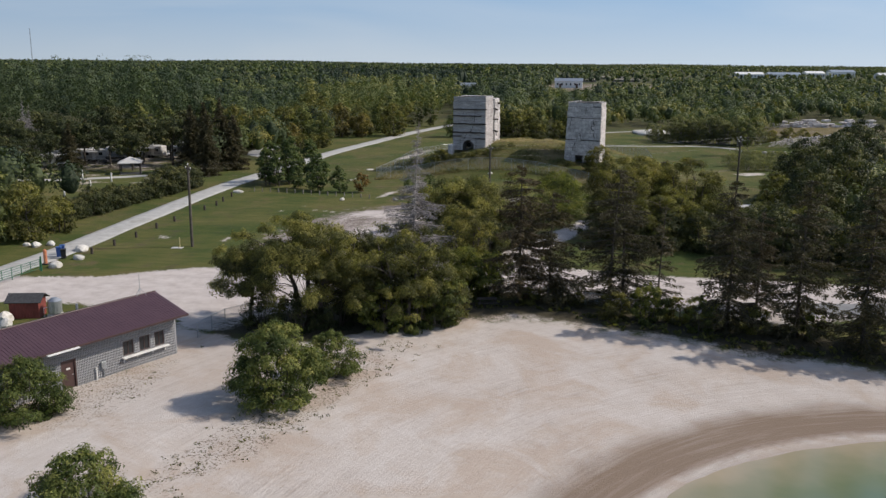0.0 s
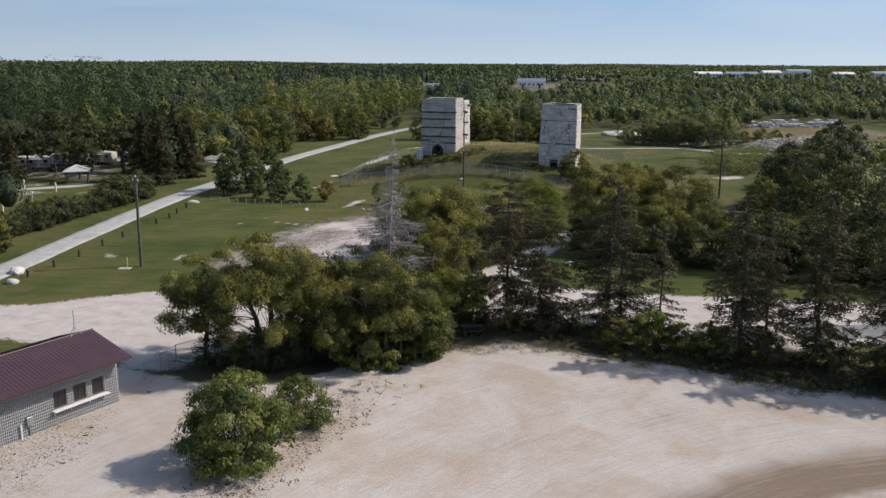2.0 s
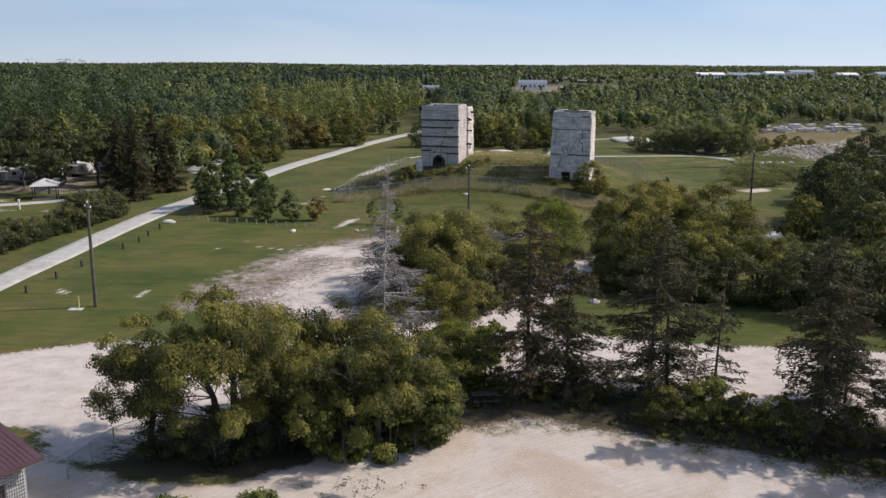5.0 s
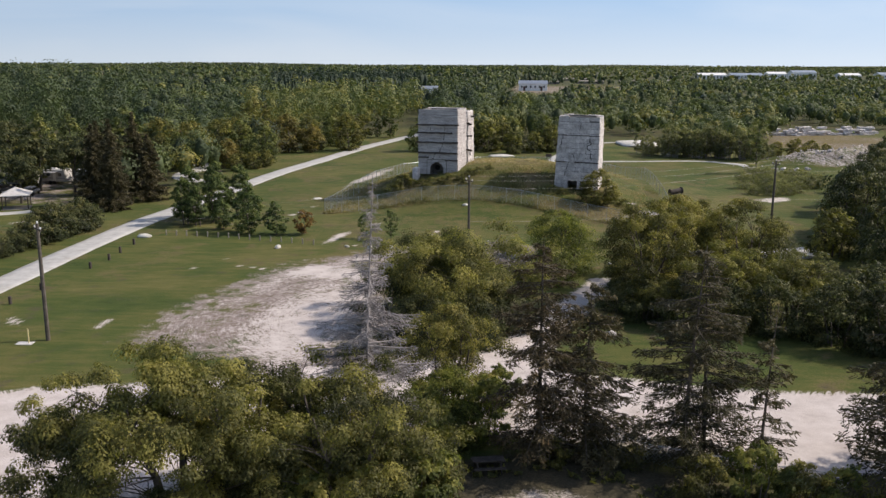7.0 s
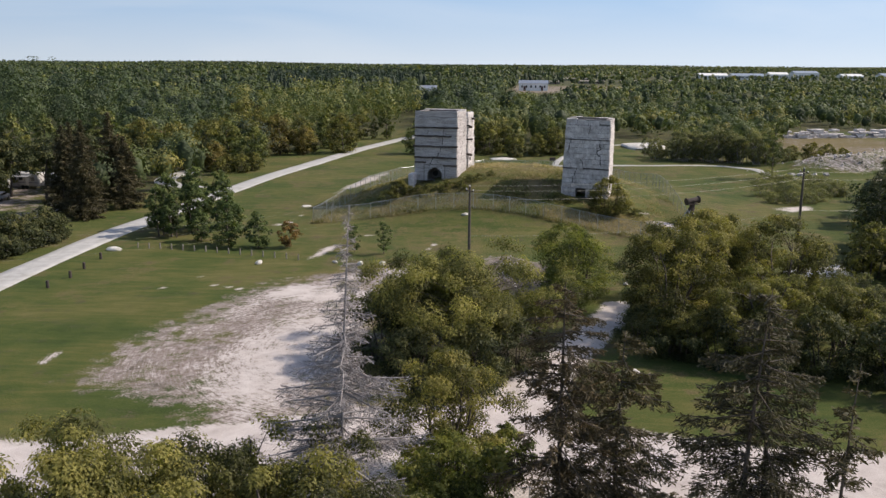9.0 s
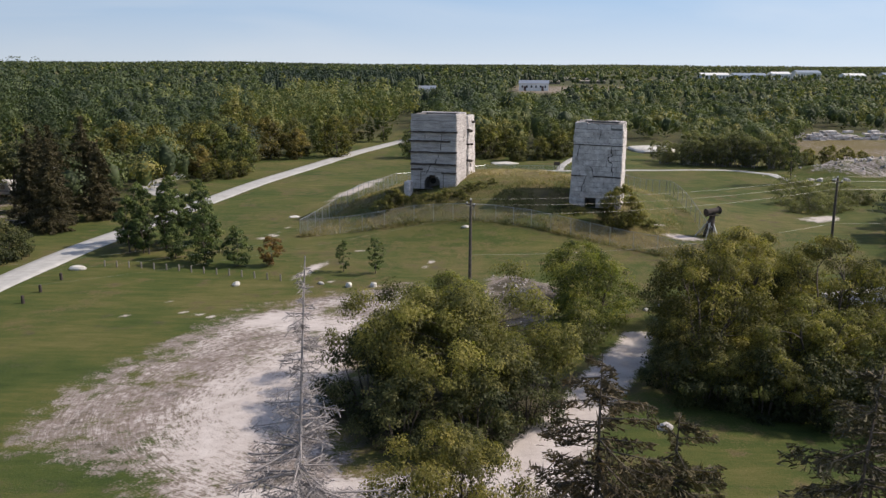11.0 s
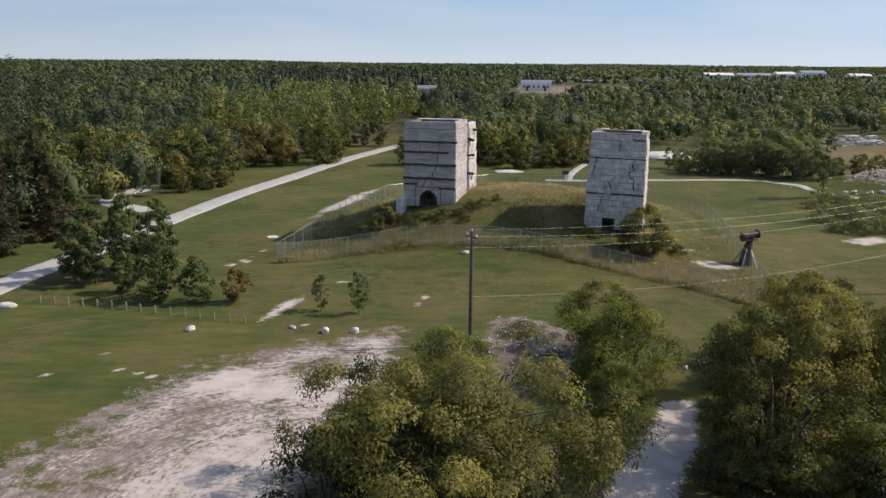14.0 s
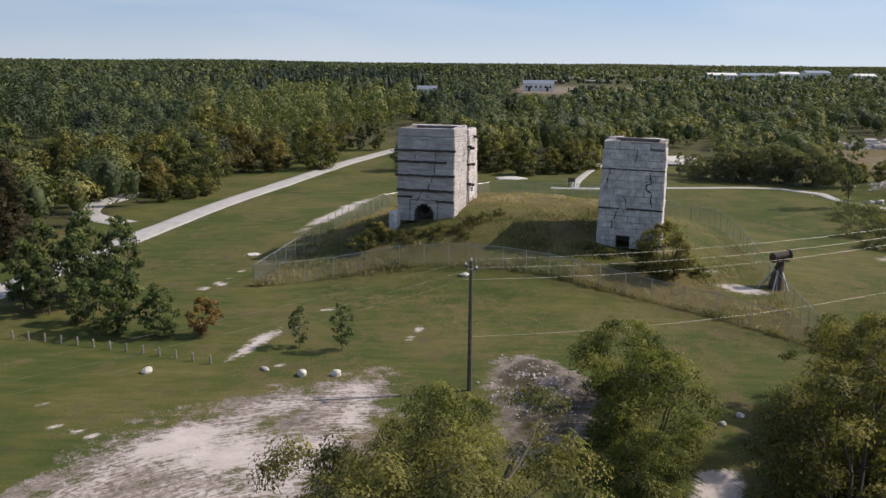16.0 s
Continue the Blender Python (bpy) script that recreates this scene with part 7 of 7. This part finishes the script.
def weeds():
    r = np.random.RandomState(52)
    seeds = [(-11.5 + s * 0.42 + r.normal(0, 1.6), 56 + s) for s in r.uniform(-14, 15, 170)] + [(r.normal(-25.5, 2.0), r.normal(61, 5)) for _ in range(30)] + [(r.uniform(-4, 36), 0) for _ in range(170)]
    pts, hs = [], []
    for cx, cy in seeds:
        small = True
        if cy == 0:
            cy = float(np.interp(cx, [-4, 4, 9, 13, 18, 23, 30, 36], [80, 83, 81.5, 78.5, 77, 75.2, 73, 70.5])) + r.normal(0, 0.7)
            small = False
        m = r.randint(6, 16)
        pts.append(np.stack([cx + r.normal(size=m) * 0.14, cy + r.normal(size=m) * 0.14], 1))
        hs.append(r.uniform(0.04, 0.15 if small else 0.45, m))
    p, h = np.concatenate(pts), np.concatenate(hs)
    c = np.column_stack([p, lie(p[:, 0], p[:, 1]) + h * 0.35])
    v, q = cards(r, c, h * 1.2, 0.5, 0.6)
    tagged(new("beach_weeds", np_mesh("beach_weeds", v, q, M_LEAF_OLIVE, {"tint": np.repeat(r.uniform(0.1, 0.7, len(c)), 3)})), "scattered low weeds and dry litter on the sand", "weeds", kind="stuff")


weeds()


# ---- small things ----
def picnic_table(x, y, turn, label="weathered grey wooden picnic table under the trees", wood=None):
    wood = wood or M_POST
    t = thing("picnic_table", label, "picnic table", pose(x, y, lie1(x, y), 0, 0, turn), "picnic tables")
    for k in range(5):
        part("table_plank", boxes((-0.95, 0.95, -0.37 + k * 0.15, -0.24 + k * 0.15, 0.72, 0.76)), wood, t)
    for s in (-1, 1):
        for k in range(2):
            part("bench_plank", boxes((-0.95, 0.95, s * 0.72 - 0.14 + k * 0.15, s * 0.72 - 0.01 + k * 0.15, 0.42, 0.46)), wood, t)
        part("leg", tube([(s * 0.7, -0.6, 0), (s * 0.7, -0.25, 0.72)], [0.05, 0.05], 4), wood, t)
        part("leg", tube([(s * 0.7, 0.6, 0), (s * 0.7, 0.25, 0.72)], [0.05, 0.05], 4), wood, t)
        part("beam", boxes((s * 0.7 - 0.03, s * 0.7 + 0.03, -0.8, 0.8, 0.36, 0.42)), wood, t)
    return t


picnic_table(1.7, 82.3, 8, "dark brown wooden picnic table in the spruces' shade", M_TIMBER)
picnic_table(-80, 182, 30)
picnic_table(-88, 190, 100)


def headframe():
    h = thing("hoist_frame", "small old iron hoist with a dark drum on splayed legs", "hoist", pose(34.0, 171.2, lie1(34, 171.2), 0, 0, 20))
    part("column", tube([(0.1, 0, 0), (0.2, 0, 1.6), (0.5, 0, 2.9), (0.55, 0, 3.3)], [0.8, 0.6, 0.34, 0.3], 10), M_TIMBER, h, "dark tapering column")
    for a in (20, 90, 160, 230, 300):
        c, s = math.cos(radians(a)), math.sin(radians(a))
        part("leg", tube([(1.7 * c - 0.3, 1.7 * s, -0.1), (0.3 + 0.1 * c, 0.1 * s, 2.5)], [0.07, 0.06], 6), M_STEEL, h, "splayed steel leg")
    d = part("drum", tube([(-0.5, 0, 3.35), (-0.45, 0, 3.35), (1.4, 0, 3.6), (1.45, 0, 3.6)], [0.3, 0.42, 0.42, 0.3], 12), M_TIMBER, h, "sooty dark drum")
    part("flange", tube([(-0.62, 0, 3.33), (-0.5, 0, 3.34)], [0.55, 0.55], 14), M_TIMBER, d)
    part("flange", tube([(1.4, 0, 3.6), (1.52, 0, 3.61)], [0.55, 0.55], 14), M_TIMBER, d)
    part("platform", boxes((-0.4, 1.2, -0.5, 0.5, 2.92, 3.02)), M_TIMBER, h, "dark plate under the drum")


headframe()


def sign_board(x, y, turn):
    s = thing("notice_board", "small dark notice board on two posts at the path's fork", "sign", pose(x, y, lie1(x, y), 0, 0, turn))
    part("board", boxes((-0.7, 0.7, -0.04, 0.04, 1.0, 1.75)), M_TIMBER, s)
    for x0 in (-0.55, 0.55):
        part("post", boxes((x0 - 0.05, x0 + 0.05, 0.04, 0.12, -0.2, 1.8)), M_TIMBER, s)


sign_board(22.2, 247.6, 10)


def wheel_bin(x, y, material, label, h=1.1):
    b = thing("wheeled_bin", label, "bin", pose(x, y, lie1(x, y), 0, 0, 20))
    bm = bmesh.new()
    vs = box(bm, -0.28, 0.28, -0.3, 0.3, 0.06, h - 0.1)
    for v in vs:
        if v.co.z < 0.2:
            v.co.x *= 0.82
            v.co.y *= 0.82
    part("body", bm, material, b)
    part("lid", boxes((-0.32, 0.32, -0.34, 0.34, h - 0.1, h), bevel=0.03), material, b)
    for s in (-0.25, 0.25):
        part("wheel", tube([(s - 0.03, 0.26, 0.1), (s + 0.03, 0.26, 0.1)], [0.1, 0.1], 10), M_DARK, b)


wheel_bin(-49.3, 98.9, M_BLUE, "blue plastic wheeled bin beside the gate", 1.25)
wheel_bin(-48.4, 98.2, M_DARK, "black plastic wheeled bin beside the gate", 1.15)
wheel_bin(-49.5, 100.1, M_BLUE, "blue plastic wheeled bin beside the gate", 1.2)
mk = thing("marker_pillar", "faded orange plastic marker pillar beside the gate", "marker", pose(-49.0, 95.2, lie1(-49, 95.2)))
part("shaft", tube([(0, 0, -0.1), (0, 0, 1.6), (0, 0, 1.75)], [0.2, 0.2, 0.12], 10), M_ORANGE, mk)
part("foot", boxes((-0.4, 0.4, -0.4, 0.4, 0, 0.12), bevel=0.03), M_DARK, mk)
mk = thing("marker_post", "slim pale yellow marker post beside a pole", "marker", pose(-36.9, 105.0, lie1(-36.9, 105)))
part("shaft", tube([(0, 0, -0.1), (0, 0, 1.3)], [0.06, 0.06], 8), M_PALE_YELLOW, mk)
part("pad", boxes((-1.0, 0.4, -0.5, 0.3, 0.0, 0.06), bevel=0.02), M_CONCRETE, mk)
gate = thing("pipe_gate", "green tubular steel gate across the road's end", "gate", pose(-49.6, 83.6, lie1(-49.6, 84), 0, 0, 78))
for z in (0.35, 0.6, 0.85, 1.1, 1.35):
    part("rail", tube([(0, 0, z), (8.4, 0, z)], [0.03, 0.03], 6), M_GREEN, gate)
for k in range(7):
    part("upright", tube([(k * 1.4, 0, 0.05 if k in (0, 3, 6) else 0.35), (k * 1.4, 0, 1.4)], [0.04, 0.04], 6), M_GREEN, gate)
for x0 in (-0.2, 8.6):
    part("gate_post", tube([(x0, 0, -0.3), (x0, 0, 1.65)], [0.09, 0.09], 8), M_GREEN, gate)


def red_shed():
    s = thing("play_hut", "small red-brown timber hut with a black roof", "hut", pose(-40.2, 75.4, lie1(-40.2, 75.4), 0, 0, 8))
    part("body", boxes((-1.3, 1.3, -0.9, 0.9, 0.0, 1.6)), M_RED, s)
    for k in range(10):
        part("batten", boxes((-1.28 + 0.28 * k, -1.23 + 0.28 * k, -0.93, -0.9, 0.05, 1.58)), M_RED, s)
    for sg in (1, -1):
        r = part("roof_slope", boxes((-1.6, 1.6, -1.35, 0, -0.05, 0.02)), M_BLACKTOP, s, "black shingle roof slope")
        r.matrix_basis = Matrix.Translation((0, 0, 2.15)) @ (Matrix.Rotation(0, 4, "Z") if sg > 0 else Matrix.Rotation(math.pi, 4, "Z")) @ Matrix.Rotation(radians(27), 4, "X")
    part("ramp", boxes((-2.6, -1.3, -0.5, 0.5, 0.0, 0.1)), M_POST, s)


red_shed()
tank = thing("water_tank", "grey metal tank with white pipes on the grass", "tank", pose(-37.7, 75.5, lie1(-37.7, 75.5)))
part("shell", tube([(0, 0, 0.3), (0, 0, 0.4), (0, 0, 1.5), (0, 0, 1.75)], [0.4, 0.62, 0.62, 0.25], 14), M_STEEL, tank)
part("stand", boxes((-0.5, 0.5, -0.5, 0.5, -0.1, 0.3)), M_CONCRETE, tank)
part("pipe", tube([(-0.9, -0.3, -0.1), (-0.9, -0.3, 0.8), (-0.5, 0, 0.9)], [0.05, 0.05, 0.05], 6), M_WHITE, tank)
slab = thing("concrete_slab", "long pale concrete slab lying among the bushes", "slab", pose(42.0, 142.0, lie1(42.0, 142.0), 0, 0, 25))
part("deck", boxes((-4.2, 4.2, -2.2, 2.2, 0.02, 0.34), bevel=0.05), M_CONCRETE, slab)
# Dark box under the deck; its colour stands for the slab's shadow.
part("footing", boxes((-4.0, 4.0, -2.0, 2.0, -0.6, 0.02)), M_STONE_DARK, slab, "dark shaded footing")


# ---- campground ----
def trailer(x, y, turn, ln, label):
    t = thing("camper_trailer", label, "trailer", pose(x, y, lie1(x, y), 0, 0, turn), "campers in the trees")
    bm = boxes((-ln / 2, ln / 2, -1.2, 1.2, 0.5, 2.9), bevel=0.18)
    body = part("body", bm, M_CONCRETE, t)
    part("stripe", boxes((-ln / 2 + 0.1, ln / 2 - 0.1, -1.225, -1.205, 1.1, 1.3)), M_BLOCK, body, "grey stripe")
    part("door", boxes((0.3, 0.95, -1.24, -1.205, 0.65, 2.5)), M_WHITE, body)
    for a in (-ln * 0.35, -ln * 0.12, ln * 0.3):
        part("window", boxes((a - 0.4, a + 0.4, -1.24, -1.205, 1.6, 2.25)), M_GLASS, body, "dark window")
    for a in (-0.4, 0.45):
        for s in (-1.1, 1.1):
            part("wheel", tube([(a, s - 0.12, 0.34), (a, s + 0.12, 0.34)], [0.34, 0.34], 12), M_DARK, t)
    part("roof_unit", boxes((-0.6, 0.3, -0.35, 0.35, 2.9, 3.15), bevel=0.05), M_WHITE, t, "white roof air unit")
    part("hitch", tube([(ln / 2, 0, 0.5), (ln / 2 + 1.2, 0, 0.45)], [0.06, 0.05], 5), M_STEEL, t)
    part("awning", boxes((-1.4, 1.6, -3.0, -1.25, 2.45, 2.5)), M_BLOCK, t, "grey fabric awning")


for x, y, turn, ln, lab in ((-89.5, 193.0, 12, 7.0, "white camper trailer parked under trees"), (-84.8, 199.0, 8, 7.5, "white camper trailer with a grey awning"), (-79.5, 203.5, -12, 6.0, "white camper trailer by a gravel lane"), (-71.8, 203.5, 15, 6.5, "white camper trailer among trees"),
                            (-97, 190, 20, 7.0, "white camper trailer among trees"), (-93.0, 181.5, 4, 6.0, "white camper trailer beside the lane"), (-66.8, 194.5, 70, 5.0, "small white camper trailer beside dark spruces")):
    trailer(x, y, turn, ln, lab)


def car(x, y, turn, paint, label):
    t = thing("car", label, "car", pose(x, y, lie1(x, y), 0, 0, turn), "cars in the campground")
    bm = boxes((-2.25, 2.25, -0.88, 0.88, 0.35, 0.95), bevel=0.14)
    box(bm, -1.5, 1.1, -0.78, 0.78, 0.9, 1.5, bevel=0.2)
    body = part("body", bm, paint, t)
    part("windscreen", boxes((1.02, 1.13, -0.62, 0.62, 1.02, 1.38)), M_GLASS, body, "dark windscreen")
    for s in (-1, 1):
        part("side_window", boxes((-1.25, 0.9, s * 0.77 - 0.03, s * 0.77 + 0.03, 1.04, 1.36)), M_GLASS, body, "dark side window")
        for a in (-1.4, 1.4):
            part("wheel", tube([(a, s * 0.84 - 0.1, 0.33), (a, s * 0.84 + 0.1, 0.33)], [0.33, 0.33], 12), M_DARK, t)


for x, y, turn, paint, lab in ((-94.3, 204.6, 20, M_BLACKTOP, "black car parked under the campground trees"), (-88.5, 207.4, 70, M_STEEL, "silver car parked under the campground trees"), (-90.9, 188.2, 10, M_BLACKTOP, "black car parked under the campground trees"),
                               (-77.2, 188.4, 95, M_BLOCK, "grey car parked beside the campground lane"), (-75.5, 206.4, 30, M_WHITE, "white car parked under the campground trees"), (-84.0, 191.4, 60, M_BLACKTOP, "black car parked beside a trailer")):
    car(x, y, turn, paint, lab)


def gazebo(x, y, turn):
    g = thing("gazebo", "open timber gazebo with a pale hipped roof", "gazebo", pose(x, y, lie1(x, y), 0, 0, turn))
    bm = bmesh.new()
    lo = [bm.verts.new((sx * 2.3, sy * 2.3, 2.25)) for sx, sy in ((-1, -1), (1, -1), (1, 1), (-1, 1))]
    eave = [bm.verts.new((v.co.x, v.co.y, 2.37)) for v in lo]
    top = bm.verts.new((0, 0, 3.5))
    for k in range(4):
        bm.faces.new((lo[k], lo[(k + 1) % 4], eave[(k + 1) % 4], eave[k])), bm.faces.new((eave[k], eave[(k + 1) % 4], top))
    bm.faces.new(lo[::-1])
    part("roof", bm, M_CONCRETE, g, "pale hipped roof")
    for sx in (-1.9, 1.9):
        for sy in (-1.9, 1.9):
            part("post", boxes((sx - 0.08, sx + 0.08, sy - 0.08, sy + 0.08, -0.2, 2.25)), M_TIMBER, g)
    part("deck", boxes((-2.1, 2.1, -2.1, 2.1, -0.2, 0.08)), M_POST, g, "grey boarded floor")


gazebo(-72.6, 174.2, 20)
for x, y in ((-70.1, 141.5), (-70.3, 151.4), (-71.3, 162.2), (-78.6, 165.5)):
    ob = solid("site_post", boxes((-0.11, 0.11, -0.11, 0.11, -0.2, 1.55), (-0.14, 0.14, -0.14, 0.14, 1.55, 1.65), bevel=0.02), M_WHITE, "white square site post on the grass", "post", pose(x, y, lie1(x, y)), "campground posts")


def house(name, x, y, turn, w, d, h, rise, wall, roof, label, doors=2, wins=6):
    b = thing(name, label, "building", pose(x, y, lie1(x, y), 0, 0, turn), "far buildings")
    part("wall", boxes((-w / 2, w / 2, -d / 2, d / 2, -0.5, h)), wall, b)
    bm = bmesh.new()
    vs = [bm.verts.new(p) for p in ((-w / 2 - 0.4, -d / 2 - 0.4, h), (w / 2 + 0.4, -d / 2 - 0.4, h), (w / 2 + 0.4, d / 2 + 0.4, h), (-w / 2 - 0.4, d / 2 + 0.4, h), (-w / 2 - 0.4, 0, h + rise), (w / 2 + 0.4, 0, h + rise))]
    for q in ((0, 1, 5, 4), (2, 3, 4, 5), (1, 2, 5), (3, 0, 4), (3, 2, 1, 0)):
        bm.faces.new([vs[i] for i in q])
    part("roof", bm, roof, b)
    for k in range(wins):
        a = -w / 2 + w * (k + 0.7) / (wins + 0.4)
        part("window", boxes((a - w * 0.025, a + w * 0.025, -d / 2 - 0.08, -d / 2 - 0.01, h * 0.4, h * 0.72)), M_GLASS, b)
    for k in range(doors):
        a = w * (-0.3 + 0.6 * k / max(1, doors - 1))
        part("door", boxes((a - 0.9, a + 0.9, -d / 2 - 0.08, -d / 2 - 0.01, 0, h * 0.62)), M_DOOR, b)


house("white_hall", 64, 785, -6, 24, 12, 6.0, 2.5, M_WHITE, M_STEEL, "white hall with a grey roof beyond the woods")
house("farm_house", -78, 262, 20, 14, 8, 3.4, 2.6, M_BLOCK, M_RED, "house with a brown roof among the trees")
house("farm_house", -24, 700, 5, 18, 9, 3.5, 2.4, M_WHITE, M_STEEL, "pale low house at the wood's edge")
house("cottage", -88, 297, 24, 11, 7.5, 2.8, 2.2, M_BLOCK, M_POLE, "low cottage with a brown roof deep among trees", 1, 4)
for k, (x, y, w, h) in enumerate(((372, 1340, 40, 6), (424, 1345, 46, 6), (470, 1350, 26, 8), (515, 1365, 34, 10), (590, 1380, 30, 6), (655, 1400, 24, 7))):
    house("industrial_hall", x, y, -3, w, 26, h, 3, M_WHITE, M_STEEL if k % 2 else M_WHITE, "long pale industrial hall near the horizon", 2, 8)
for k, (x, y, w) in enumerate(((100, 1010, 24), (150, 1040, 30), (205, 1060, 36), (250, 1075, 26), (150, 1180, 40))):
    house("low_shed", x, y, -4, w, 14, 2.6, 1.2, M_POST, M_POST, "long low pale shed on a bare field", 2, 6)
mast = thing("radio_mast", "thin lattice radio mast on the horizon", "mast", pose(-1354, 2500, 0))
for k in range(3):
    a = 2.1 * k
    part("rail", tube([(1.6 * math.cos(a), 1.6 * math.sin(a), 0), (0.7 * math.cos(a), 0.7 * math.sin(a), 106)], [0.4, 0.3], 5), M_STEEL, mast)


def bench(x, y, turn):
    b = thing("park_bench", "dark slatted park bench beside the gravel road", "bench", pose(x, y, lie1(x, y), 0, 0, turn))
    for k in range(4):
        part("seat_slat", boxes((-0.85, 0.85, -0.2 + 0.12 * k, -0.1 + 0.12 * k, 0.43, 0.47)), M_TIMBER, b)
    for k in range(3):
        part("back_slat", boxes((-0.85, 0.85, 0.3, 0.34, 0.55 + 0.14 * k, 0.65 + 0.14 * k)), M_TIMBER, b)
    for s in (-0.7, 0.7):
        part("leg", boxes((s - 0.04, s + 0.04, -0.18, -0.1, -0.05, 0.43)), M_TIMBER, b)
        part("leg", boxes((s - 0.04, s + 0.04, 0.26, 0.34, -0.05, 0.98)), M_TIMBER, b)


bench(-41.3, 190.6, 80)
